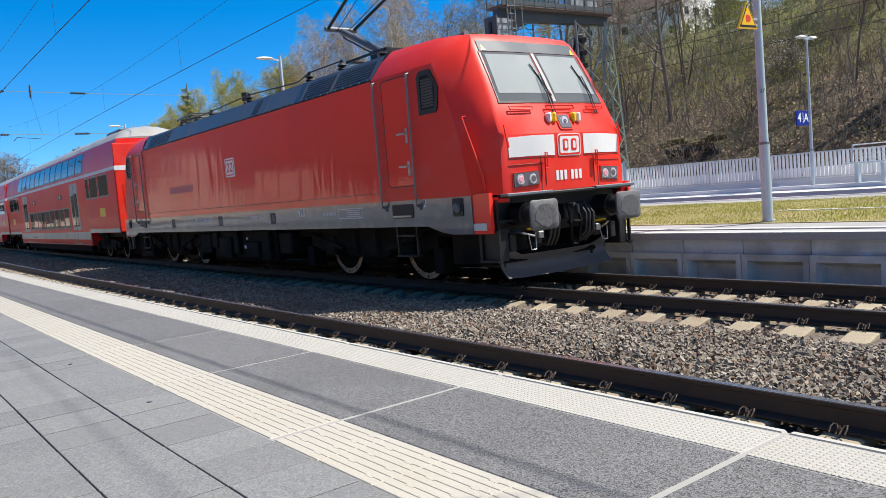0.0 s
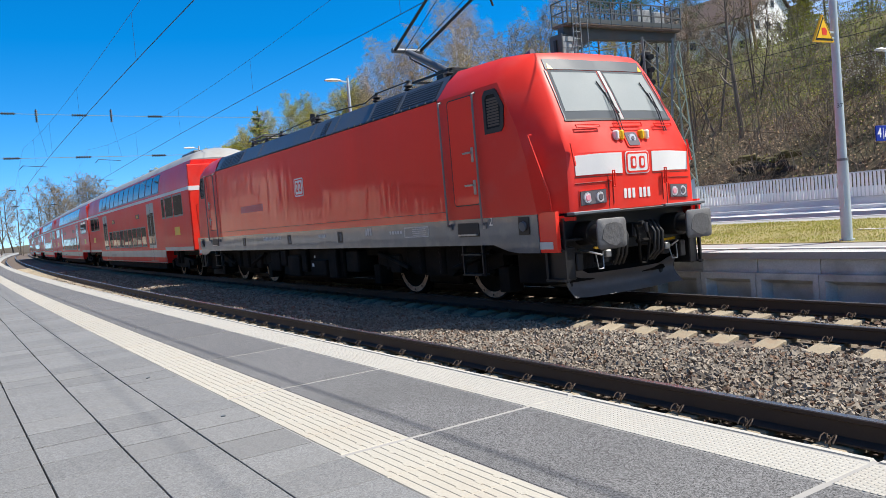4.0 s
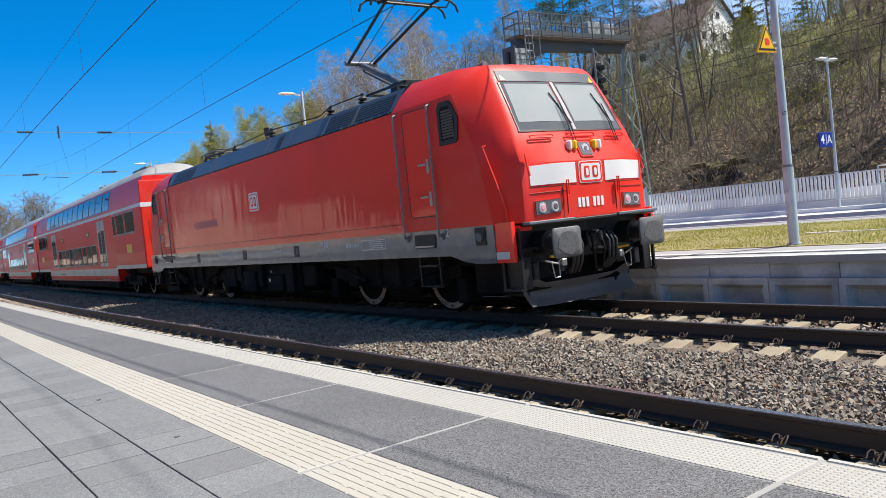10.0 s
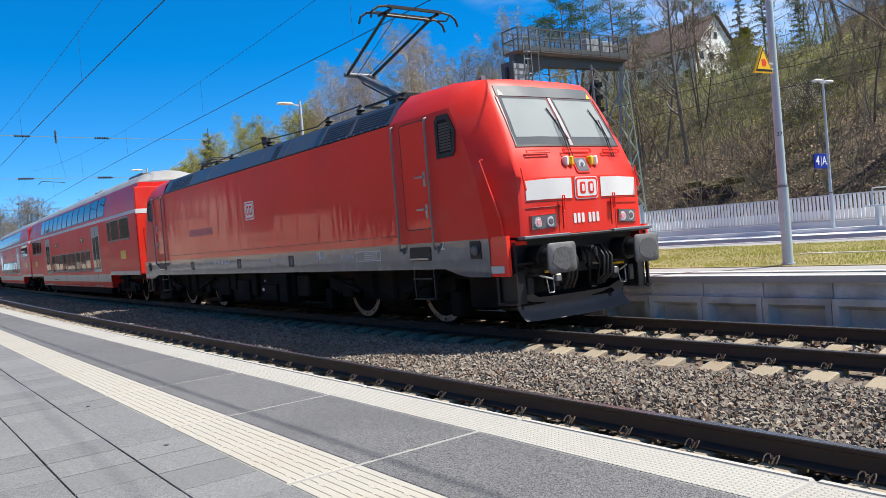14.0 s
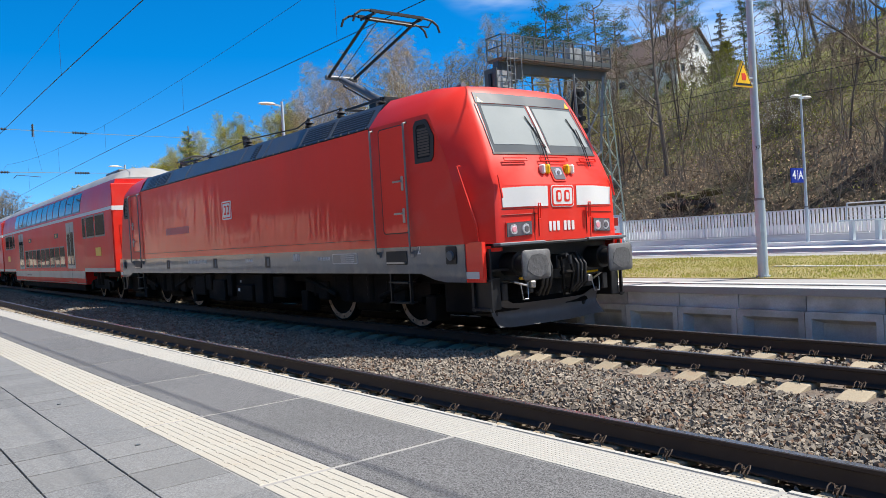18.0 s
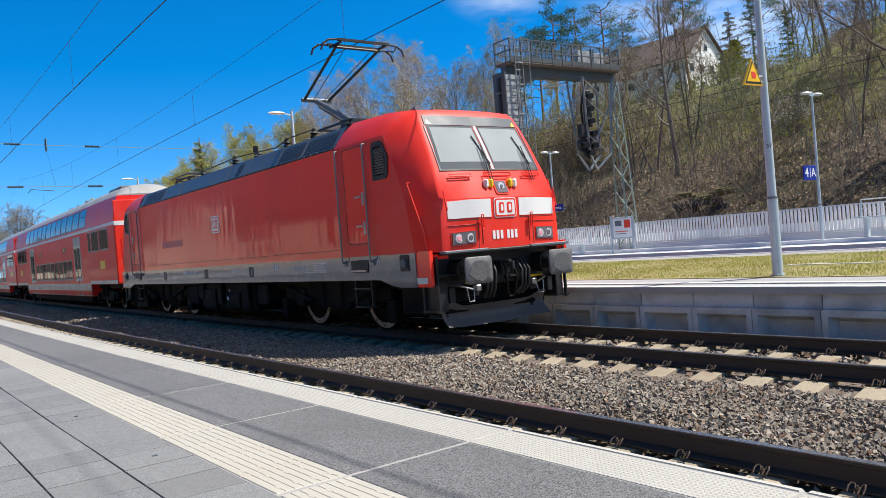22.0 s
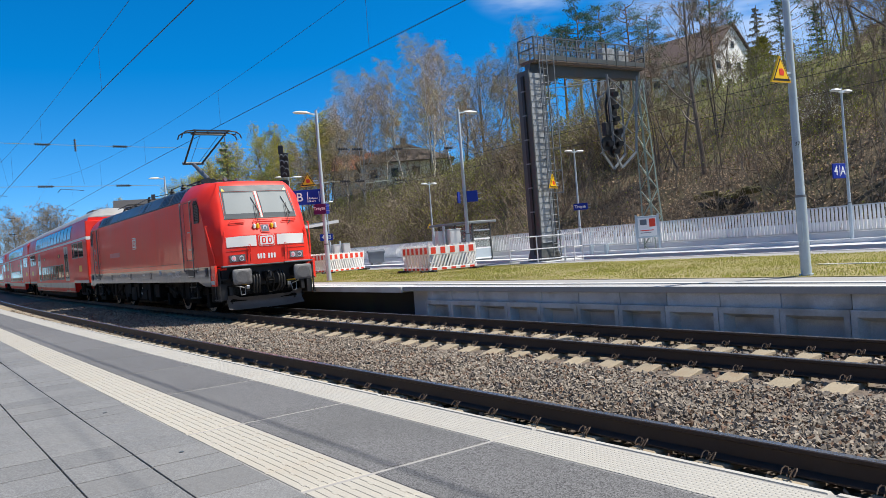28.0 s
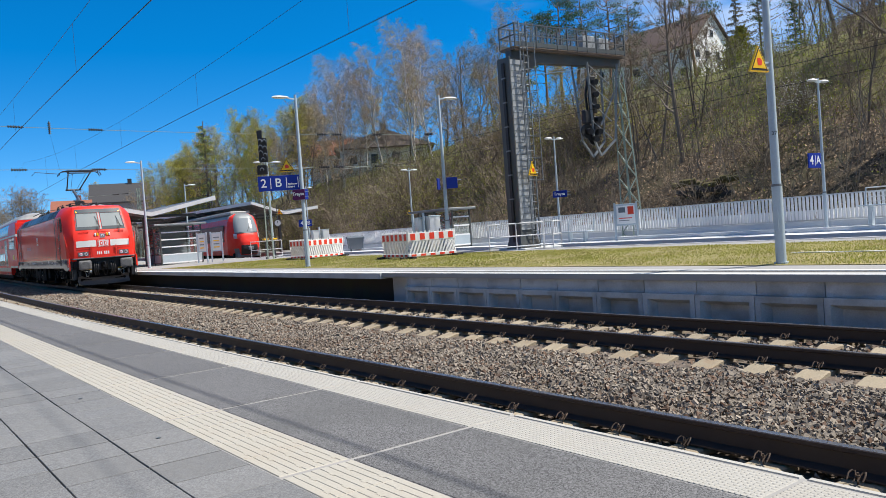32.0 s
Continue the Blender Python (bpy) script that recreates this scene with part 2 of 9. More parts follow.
        mix.inputs["B"].default_value = (*stain, 1)
        colour = mix.outputs["Result"]
    K.new(colour, p.inputs["Base Color"])
    K.new(math_node("ADD", math_node("MULTIPLY", math_node("SUBTRACT", big.outputs["Fac"], 0.5), 0.25), rough), p.inputs["Roughness"])
    if bump:
        tex = N.new("ShaderNodeTexNoise")
        tex.inputs["Scale"].default_value, tex.inputs["Detail"].default_value = bscale or gscale, 4
        K.new(tc.outputs["Object"], tex.inputs["Vector"])
        bp = N.new("ShaderNodeBump")
        bp.inputs["Strength"].default_value, bp.inputs["Distance"].default_value = min(1.0, bump), 0.01
        K.new(tex.outputs["Fac"], bp.inputs["Height"])
        K.new(bp.outputs["Normal"], p.inputs["Normal"])
    if waves:  # slight buckling of sheet metal, upright ripples
        tall = N.new("ShaderNodeMapping")
        tall.inputs["Scale"].default_value = (waves, waves, waves * 0.16)
        K.new(tc.outputs["Object"], tall.inputs["Vector"])
        tex = N.new("ShaderNodeTexNoise")
        tex.inputs["Scale"].default_value, tex.inputs["Detail"].default_value = 1.0, 2
        K.new(tall.outputs["Vector"], tex.inputs["Vector"])
        bp = N.new("ShaderNodeBump")
        bp.inputs["Strength"].default_value, bp.inputs["Distance"].default_value = 1.0, 0.009
        p.inputs["Coat Roughness"].default_value = 0.025
        K.new(tex.outputs["Fac"], bp.inputs["Height"])
        K.new(bp.outputs["Normal"], p.inputs["Normal"])
        K.new(bp.outputs["Normal"], p.inputs["Coat Normal"])
    if dots:
        vor = N.new("ShaderNodeTexVoronoi")
        vor.inputs["Scale"].default_value, vor.inputs["Randomness"].default_value = 1 / dot_pitch, 0.0
        K.new(tc.outputs["Object"], vor.inputs["Vector"])
        lift = N.new("ShaderNodeMapRange")
        lift.inputs["From Min"].default_value, lift.inputs["From Max"].default_value = 0.28, 0.42
        lift.inputs["To Min"].default_value, lift.inputs["To Max"].default_value = 1, 0
        K.new(vor.outputs["Distance"], lift.inputs["Value"])
        bp = N.new("ShaderNodeBump")
        bp.inputs["Strength"].default_value, bp.inputs["Distance"].default_value = dots, 0.004
        K.new(lift.outputs["Result"], bp.inputs["Height"])
        K.new(bp.outputs["Normal"], p.inputs["Normal"])
    return m


def leafy(m, share=0.5):
    """Lets light shine through thin leaves."""
    N, K = m.node_tree.nodes, m.node_tree.links
    p = N["Principled BSDF"]
    through_leaf, both = N.new("ShaderNodeBsdfTranslucent"), N.new("ShaderNodeMixShader")
    K.new(p.inputs["Base Color"].links[0].from_socket, through_leaf.inputs["Color"])
    both.inputs["Fac"].default_value = share
    K.new(p.outputs["BSDF"], both.inputs[1])
    K.new(through_leaf.outputs["BSDF"], both.inputs[2])
    K.new(both.outputs["Shader"], N["Material Output"].inputs["Surface"])
    return m


def glass(name, tint=(0.02, 0.03, 0.035), rough=0.03, see=0.0, spec=0.6):
    m = bpy.data.materials.new(name)
    m.use_nodes = True
    p = m.node_tree.nodes["Principled BSDF"]
    p.inputs["Base Color"].default_value = (*tint, 1)
    p.inputs["Roughness"].default_value, p.inputs["IOR"].default_value = rough, 1.5
    p.inputs["Transmission Weight"].default_value = see
    p.inputs["Specular IOR Level"].default_value = spec
    return m


def glow(name, colour, strength):
    m = bpy.data.materials.new(name)
    m.use_nodes = True
    p = m.node_tree.nodes["Principled BSDF"]
    p.inputs["Base Color"].default_value = (*colour, 1)
    p.inputs["Emission Color"].default_value = (*colour, 1)
    p.inputs["Emission Strength"].default_value = strength
    return m


# same red as RED_FRONT, its colour raised to brighten the shaded body side
RED = mat("traffic_red_shade_lifted", (0.95, 0.050, 0.030), 0.4, var=0.10, scale=0.6, grain=0.03, spec=0.1, coat=0.58, waves=3.0, stain=(0.76, 0.035, 0.02), stain_amount=0.35, stain_scale=0.5)
# darker copy of RED for the cab and the sunlit fronts
RED_FRONT = mat("traffic_red_front_darker", (0.78, 0.032, 0.018), 0.42, var=0.06, scale=1.5, grain=0.03, spec=0.3, coat=0.1, stain=(0.74, 0.10, 0.08), stain_amount=0.3, stain_scale=2.2)
RED_COACH = mat("coach_red_paint", (0.84, 0.028, 0.020), 0.4, var=0.10, scale=0.6, grain=0.03, spec=0.1, coat=0.16, waves=1.5, stain=(0.66, 0.03, 0.02), stain_amount=0.35, stain_scale=0.5)
GREY_BAND = mat("slate_grey_paint", (0.095, 0.113, 0.132), 0.4, var=0.4, scale=1.6, grain=0.15, spec=0.4, coat=0.8, waves=3.0, stain=(0.22, 0.215, 0.205), stain_amount=0.4, stain_scale=3.5)
ROOF_GREY = mat("roof_slate_grey", (0.09, 0.10, 0.115), 0.42, var=0.2, scale=1.0, grain=0.06, coat=0.15, stain=(0.14, 0.12, 0.10), stain_amount=0.5)
ROOF_LIGHT = mat("coach_roof_grey", (0.33, 0.33, 0.32), 0.5, var=0.18, scale=0.8, grain=0.06, stain=(0.2, 0.17, 0.14), stain_amount=0.5)
# near-black base holds the shade under the trains; the brown stain is brake dust
BOGIE = mat("shade_black_with_brake_dust", (0.007, 0.0065, 0.006), 0.75, spec=0.12, var=0.35, scale=4, grain=0.15, bump=0.3, stain=(0.05, 0.036, 0.026), stain_amount=0.3)
BLACK = mat("black_steel", (0.013, 0.013, 0.014), 0.5, var=0.2, grain=0.1)
RUBBER = mat("black_rubber", (0.022, 0.022, 0.022), 0.6, var=0.1)
STEEL = mat("bare_steel", (0.42, 0.42, 0.42), 0.38, 0.9, var=0.2, scale=8, grain=0.1)
WHEEL = mat("wheel_steel", (0.50, 0.36, 0.25), 0.6, 0.2, var=0.5, scale=14, grain=0.4, gscale=25, stain=(0.06, 0.05, 0.045), stain_amount=0.8, stain_scale=5)
BUFFER = mat("greasy_buffer_plate", (0.14, 0.14, 0.14), 0.5, 0.2, var=0.4, scale=9, grain=0.3, bump=0.4, bscale=14)
WHITE = mat("white_paint", (0.78, 0.78, 0.76), 0.4, var=0.06, grain=0.03)
YELLOW = mat("signal_yellow", (0.85, 0.50, 0.01), 0.4, var=0.06)
BLUE = mat("sign_blue", (0.012, 0.035, 0.27), 0.5, var=0.05, spec=0.2)
PURPLE = mat("sign_purple", (0.10, 0.018, 0.09), 0.5, var=0.05, spec=0.2)
SIGN_RED = mat("barrier_red", (0.72, 0.05, 0.02), 0.4, var=0.06)
GALV = mat("galvanised_steel", (0.42, 0.495, 0.54), 0.5, 0.1, var=0.12, scale=6, grain=0.08)
GALV_DUSK = mat("weathered_zinc_band", (0.16, 0.17, 0.18), 0.6, 0.2, var=0.15)
# brighter copy of PALE_STEEL; its colour makes up for the slats' shaded faces
PALE_STEEL_LIFTED = mat("pale_steel_shade_lifted", (0.80, 0.81, 0.81), 0.5, 0.0, var=0.08, scale=4)
PALE_STEEL = mat("pale_coated_steel", (0.62, 0.63, 0.63), 0.45, 0.05, var=0.08, scale=4)
DARK_STEEL = mat("dark_grey_steel", (0.075, 0.085, 0.085), 0.5, 0.1, var=0.2, scale=3, grain=0.08, stain=(0.12, 0.08, 0.05), stain_amount=0.4)
GREEN_STEEL = mat("grey_green_lattice_steel", (0.25, 0.31, 0.26), 0.55, 0.1, var=0.2, scale=4)
CLIP_RUST = mat("tan_rusty_clip", (0.075, 0.05, 0.034), 0.75, 0.1, var=0.35, scale=6, grain=0.3, per_object=0.3)
RAIL = mat("rail_rust", (0.042, 0.031, 0.028), 0.6, 0.2, var=0.3, scale=7, grain=0.15)
RAIL_TOP = mat("polished_rail_head", (0.34, 0.33, 0.33), 0.28, 0.9, var=0.1, scale=20)
CONCRETE = mat("grey_concrete", (0.53, 0.55, 0.55), 0.85, var=0.22, scale=1.6, grain=0.12, gscale=60, bump=0.12, stain=(0.32, 0.30, 0.27), stain_amount=0.45)
COPING = mat("weathered_coping", (0.36, 0.365, 0.36), 0.85, var=0.14, scale=1.2, grain=0.15, gscale=50, bump=0.1, stain=(0.27, 0.26, 0.24), stain_amount=0.4)
# paler than CONCRETE: brightness for the far platform's shaded face is in the colour
CONCRETE_LIFTED = mat("lifted_pale_concrete", (0.62, 0.64, 0.65), 0.85, var=0.12, scale=1.2, grain=0.08, gscale=50, bump=0.1, stain=(0.5, 0.5, 0.48), stain_amount=0.3)
WALL_GREY = mat("mottled_wall_concrete", (0.55, 0.57, 0.56), 0.85, var=0.22, scale=2.2, grain=0.22, gscale=45, bump=0.15, per_object=0.07, stain=(0.27, 0.27, 0.25), stain_amount=0.7, stain_scale=1.8)
CONCRETE_DARK = mat("near_black_concrete", (0.045, 0.038, 0.032), 0.9, var=0.3, scale=2, grain=0.12, bump=0.3, stain=(0.05, 0.06, 0.03), stain_amount=0.5)
SLEEPER = mat("sleeper_concrete", (0.30, 0.252, 0.178), 0.9, var=0.2, scale=5, grain=0.3, gscale=60, bump=0.2, per_object=0.15, stain=(0.27, 0.19, 0.12), stain_amount=0.6, stain_scale=4)
EDGE_WHITE = mat("white_knob_slab", (0.362, 0.350, 0.315), 0.8, var=0.07, scale=2.5, grain=0.2, gscale=60, dots=0.75, dot_pitch=0.021, per_object=0.03, stain=(0.36, 0.33, 0.28), stain_amount=0.4, stain_scale=3)
EDGE_PLAIN = mat("smooth_white_slab_lip", (0.40, 0.388, 0.352), 0.75, var=0.07, scale=2.5, grain=0.12, gscale=60, per_object=0.03)
TACTILE = mat("cream_ribbed_slab", (0.385, 0.363, 0.31), 0.75, var=0.08, scale=3, grain=0.2, gscale=90, per_object=0.03, stain=(0.34, 0.30, 0.24), stain_amount=0.4, stain_scale=3)
SLAB_DARK = mat("dark_speckled_slab", (0.118, 0.118, 0.119), 0.85, var=0.14, scale=1.8, grain=0.3, gscale=60, speck=0.75, speck_size=0.0042, per_object=0.06, stain=(0.085, 0.085, 0.083), stain_amount=0.4)
PAVING = mat("grey_paving", (0.163, 0.165, 0.164), 0.8, var=0.12, scale=2.0, grain=0.25, gscale=60, speck=0.3, speck_size=0.005, per_object=0.10, stain=(0.16, 0.16, 0.155), stain_amount=0.5, stain_scale=0.9)
JOINT = mat("dark_joint", (0.075, 0.073, 0.07), 0.9, var=0.2)
MORTAR = mat("pale_mortar", (0.30, 0.292, 0.275), 0.9, var=0.2)
STONE = mat("ballast_stone", (0.222, 0.190, 0.152), 0.9, var=0.18, scale=1.2, grain=0.3, gscale=60, island=0.42, odd=(0.15, 0.092, 0.06), odd_share=0.13, stain=(0.15, 0.105, 0.075), stain_amount=0.45, stain_scale=0.8)
BALLAST_BED = mat("ballast_bed", (0.11, 0.085, 0.066), 0.9, var=0.4, scale=6, grain=1.2, gscale=22, bump=1.0, bscale=24)
SOIL = mat("leaf_litter_slope", (0.070, 0.050, 0.030), 0.95, var=0.6, scale=0.45, grain=1.1, gscale=6, bump=1.0, bscale=4, stain=(0.078, 0.078, 0.022), stain_amount=0.75, stain_scale=0.16)


def grass_above(m, low, high, colour, amount):
    """Grass takes over from leaf litter on the upper slope."""
    N, K = m.node_tree.nodes, m.node_tree.links
    p = N["Principled BSDF"]
    was = p.inputs["Base Color"].links[0].from_socket
    tc, axes, ramp, tone = N.new("ShaderNodeTexCoord"), N.new("ShaderNodeSeparateXYZ"), N.new("ShaderNodeMapRange"), N.new("ShaderNodeTexNoise")
    K.new(tc.outputs["Object"], axes.inputs["Vector"])
    K.new(tc.outputs["Object"], tone.inputs["Vector"])
    tone.inputs["Scale"].default_value, tone.inputs["Detail"].default_value = 0.5, 5
    wobble = N.new("ShaderNodeMath")
    wobble.operation = "MULTIPLY_ADD"
    K.new(tone.outputs["Fac"], wobble.inputs[0])
    wobble.inputs[1].default_value = 9.0
    K.new(axes.outputs["Z"], wobble.inputs[2])
    ramp.inputs["From Min"].default_value, ramp.inputs["From Max"].default_value, ramp.inputs["To Max"].default_value = low + 4.5, high + 4.5, amount
    K.new(wobble.outputs[0], ramp.inputs["Value"])
    mix = N.new("ShaderNodeMix")
    mix.data_type = "RGBA"
    K.new(ramp.outputs["Result"], mix.inputs["Factor"])
    K.new(was, mix.inputs["A"])
    mix.inputs["B"].default_value = (*colour, 1)
    K.new(mix.outputs["Result"], p.inputs["Base Color"])


grass_above(SOIL, 4.5, 11.0, (0.15, 0.155, 0.035), 0.75)
LAWN = mat("dry_spring_grass", (0.225, 0.195, 0.07), 0.95, var=0.25, scale=0.9, grain=0.6, gscale=30, bump=0.6, stain=(0.33, 0.27, 0.15), stain_amount=0.7, stain_scale=1.0)
BLADE = mat("grass_blade", (0.31, 0.32, 0.07), 0.8, var=0.3, scale=0.8, grain=0.1, island=0.3, stain=(0.44, 0.36, 0.17), stain_amount=0.7)
leafy(BLADE, 0.5)
ASPHALT = mat("pale_platform_asphalt", (0.29, 0.288, 0.282), 0.9, var=0.12, scale=0.8, grain=0.25, gscale=40)
BARK = mat("grey_brown_bark", (0.14, 0.115, 0.09), 0.9, var=0.3, scale=5, grain=0.2, gscale=30, per_object=0.25)
BARK_PALE = mat("pale_birch_bark", (0.55, 0.52, 0.47), 0.85, var=0.25, scale=4, grain=0.25, gscale=18)
TWIG_PALE = mat("pale_birch_twigs", (0.36, 0.26, 0.155), 0.9, var=0.2, scale=0.5, island=0.3)
TWIG = mat("bare_twigs", (0.235, 0.185, 0.13), 0.9, var=0.2, scale=0.5, island=0.3)
BUDS = leafy(mat("yellow_green_spring_leaves", (0.46, 0.43, 0.055), 0.7, var=0.2, scale=0.4, island=0.35))
BUD_TAN = leafy(mat("tan_swelling_buds", (0.38, 0.29, 0.12), 0.85, var=0.2, scale=0.4, island=0.4), 0.35)
GREEN_BUDS = leafy(mat("fresh_green_leaves", (0.30, 0.38, 0.05), 0.7, var=0.2, scale=0.4, island=0.4))
CYPRESS = leafy(mat("yellow_green_cypress", (0.20, 0.19, 0.028), 0.8, var=0.3, scale=0.5, island=0.5), 0.3)
FIR_BROWN = mat("brownish_fir_needles", (0.085, 0.075, 0.035), 0.8, var=0.3, scale=0.5, island=0.5)
OLIVE = leafy(mat("olive_first_leaves", (0.27, 0.26, 0.055), 0.8, var=0.25, scale=0.4, island=0.45))
BLOSSOM = leafy(mat("white_blossom", (0.66, 0.64, 0.56), 0.8, var=0.1, scale=0.4, island=0.25), 0.4)
CHERRY = mat("pink_blossom", (0.52, 0.30, 0.29), 0.8, var=0.1, scale=0.4, island=0.3)
PINE_BARK = mat("orange_pine_bark", (0.23, 0.12, 0.065), 0.9, var=0.35, scale=3, grain=0.25, gscale=18)
SPRUCE = leafy(mat("light_spruce_needles", (0.24, 0.29, 0.10), 0.8, var=0.2, scale=0.5, island=0.4), 0.3)
NEEDLE = leafy(mat("dark_pine_needles", (0.05, 0.095, 0.035), 0.8, var=0.2, scale=0.5, island=0.4), 0.3)
PANE = glass("dark_window_glass", (0.015, 0.02, 0.025), spec=0.35)
WINDSHIELD = glass("pale_screen_glass", (0.10, 0.11, 0.115), 0.05)
RENDER_WHITE = mat("white_house_render", (0.84, 0.83, 0.81), 0.85, var=0.05, scale=0.5)
RENDER_GREY = mat("pale_grey_render", (0.5, 0.49, 0.47), 0.85, var=0.08, scale=0.5)
TILE = mat("brown_roof_tiles", (0.12, 0.08, 0.065), 0.8, var=0.2, scale=1.5, grain=0.2, gscale=14)
TILE_BROWN = mat("dark_brown_roof_tiles", (0.085, 0.068, 0.058), 0.85, var=0.2, scale=1.5, grain=0.25, gscale=10)
TILE_DARK = mat("dark_slate_tiles", (0.045, 0.045, 0.048), 0.85, var=0.25, scale=1.5, grain=0.3, gscale=8)
TILE_RED = mat("red_roof_tiles", (0.28, 0.10, 0.06), 0.8, var=0.2, scale=1.5, grain=0.2, gscale=14)
SPAN_WIRE = mat("grey_green_span_wire", (0.26, 0.29, 0.25), 0.55, 0.2, var=0.1)
WIRE = mat("dark_copper_wire", (0.03, 0.032, 0.035), 0.5, 0.4, var=0.1)
PORCELAIN = mat("brown_insulator", (0.018, 0.015, 0.015), 0.5, var=0.1)
PLASTIC_GREY = mat("grey_plastic", (0.12, 0.14, 0.16), 0.5, var=0.1)
SCREEN_GREY = mat("grey_screen_pillar", (0.33, 0.34, 0.34), 0.5, var=0.1)
CABINET_GREY = mat("pale_grey_cabinet", (0.60, 0.62, 0.61), 0.5, var=0.05)
REFLECTOR = mat("lamp_reflector", (0.72, 0.72, 0.75), 0.3, 0.55, var=0.1, scale=20)
SEAM = mat("dark_red_seam", (0.20, 0.014, 0.010), 0.7, var=0.1)
HEAD_GLASS = glass("headlamp_glass", (0.14, 0.125, 0.135), 0.08, spec=0.9)
TAIL = glow("red_tail_light", (0.45, 0.30, 0.31), 0.0)
TAIL.node_tree.nodes["Principled BSDF"].inputs["Emission Color"].default_value = (0.9, 0.05, 0.18, 1)
TAIL.node_tree.nodes["Principled BSDF"].inputs["Emission Strength"].default_value = 0.18
BLIND = mat("pale_window_blind", (0.225, 0.255, 0.26), 0.7, var=0.06)
REFLECTED_WALL = mat("warm_reflected_wall", (0.74, 0.60, 0.47), 0.9, var=0.6, scale=0.5, grain=0.05)
HEAD_DARK = mat("dark_head_panel", (0.06, 0.075, 0.09), 0.5, var=0.15, spec=0.3)
DARK_WALL = mat("plain_dark_wall", (0.05, 0.041, 0.032), 0.95, var=0.3, scale=0.3, grain=0.2, gscale=2)
PINK = mat("pink_headboard_panel", (0.55, 0.07, 0.10), 0.4, var=0.1)

# ---- the large structure ----
H_PF, D_EDGE = 0.62, -6.12      # near platform
H_ISL, D_ISL0, D_ISL1 = 0.53, 1.68, 12.3   # island platform
D_P4, D_FENCE = 15.4, 17.9      # far platform with its fence
NEAR_TRACK, FAR_TRACK = -4.52, 13.85


def strip(name, d0, d1, z, material, s_list=LINE, thick=0.1, label="", kind="structure"):
    bm = bmesh.new()
    sweep(bm, [(d0, z - thick), (d1, z - thick), (d1, z), (d0, z)], s_list)
    return tagged(part(name, bm, material), label, kind=kind)


def bank_edge(x):
    """Where the bank begins: behind the fence, further back beside the far canopy."""
    c = min(max(x, -42.0), -9.0) + 9
    t = min(max((-43 - x) / 5, 0.0), 1.0)
    return 18.7 + 0.0006 * c * c + 6.2 * t * t * (3 - 2 * t)


def hill(x, y):
    """Height of the ground: flat along the railway, a wooded bank behind it."""
    along = min(max((x + 75) / 75, 0.0), 1.0)
    far = 1.0 - 0.6 * min(max((-95 - x) / 80, 0.0), 1.0)
    q = y - bank_edge(x)
    if q <= 0:
        back = max(0.0, -40 - y)
        return -0.45 + min(0.05 * back, 6.0)
    bank = min(q, 20) * (0.47 + 0.08 * along)
    slope = max(q - 20, 0)
    rise = min(slope, 140) * 0.20
    ease = min(q / 2.5, 1.0)
    lump = 0.7 * noise.noise(Vector((x * 0.09, y * 0.09, 0))) + 0.25 * noise.noise(Vector((x * 0.4, y * 0.4, 3)))
    return 0.3 + far * ease * (bank + rise + lump * 1.4)


def build_ground():
    xs = np.unique(np.concatenate([np.linspace(-2600, -320, 20), np.linspace(-300, -100, 26), np.linspace(-98, 46, 110), np.linspace(60, 300, 16), np.linspace(400, 2600, 12)]))
    ys = np.unique(np.concatenate([np.linspace(-2600, -60, 14), np.linspace(-48, -20, 12), np.linspace(-14, 16, 6), np.linspace(18, 70, 60), np.linspace(75, 180, 22), np.linspace(200, 2600, 18)]))
    verts = [(float(x), float(y), hill(x, y)) for y in ys for x in xs]
    n = len(xs)
    faces = [(j * n + i, j * n + i + 1, (j + 1) * n + i + 1, (j + 1) * n + i) for j in range(len(ys) - 1) for i in range(n - 1)]
    me = bpy.data.meshes.new("ground")
    me.from_pydata(verts, [], faces)
    me.materials.append(SOIL)
    for p in me.polygons:
        p.use_smooth = True
    return tagged(new("ground", me), "brown leaf-littered ground rising to a wooded bank", kind="structure")


ground = build_ground()

# ballast bed under both near tracks and under the far track
for name, d0, d1, z in (("ballast_bed", -6.0, 1.75, -0.235), ("ballast_bed", 12.3, 15.4, -0.235), ("ballast_bed", 15.4, 19.4, -0.235)):
    strip(name, d0, d1, z, BALLAST_BED, thick=0.5, label="bed of grey brown track ballast")

# near platform
near_wall = strip("platform_wall_near", D_EDGE - 0.32, D_EDGE - 0.10, H_PF - 0.12, CONCRETE, thick=1.0, label="grey concrete wall below the platform edge")
near_bed = strip("platform_near", -60.0, D_EDGE - 0.325, H_PF - 0.06, JOINT, thick=0.6, label="bed of the grey paved platform with open dark joints")

# island platform
strip("platform_island", D_ISL0 + 0.45, D_ISL1, H_ISL - 0.02, ASPHALT, thick=0.7, label="pale grey asphalt island platform")
strip("platform_marking", 2.32, 2.46, H_ISL + 0.004, WHITE, thick=0.012, label="white painted line along the platform edge")
strip("platform_edge_slab", D_ISL0, D_ISL0 + 0.45, H_ISL, COPING, steps(-9.0, 40, 50), thick=0.10, label="pale concrete edge slab of the island platform")
strip("platform_edge_line", D_ISL0 + 0.01, D_ISL0 + 0.13, H_ISL + 0.004, WHITE, steps(-60, 40, 50), thick=0.008, label="white painted edge line")
strip("platform_edge_slab_old", D_ISL0 - 0.05, D_ISL0 + 0.46, H_ISL - 0.001, CONCRETE, steps(-140, -9.02, 60), thick=0.14, label="weathered concrete edge slab")
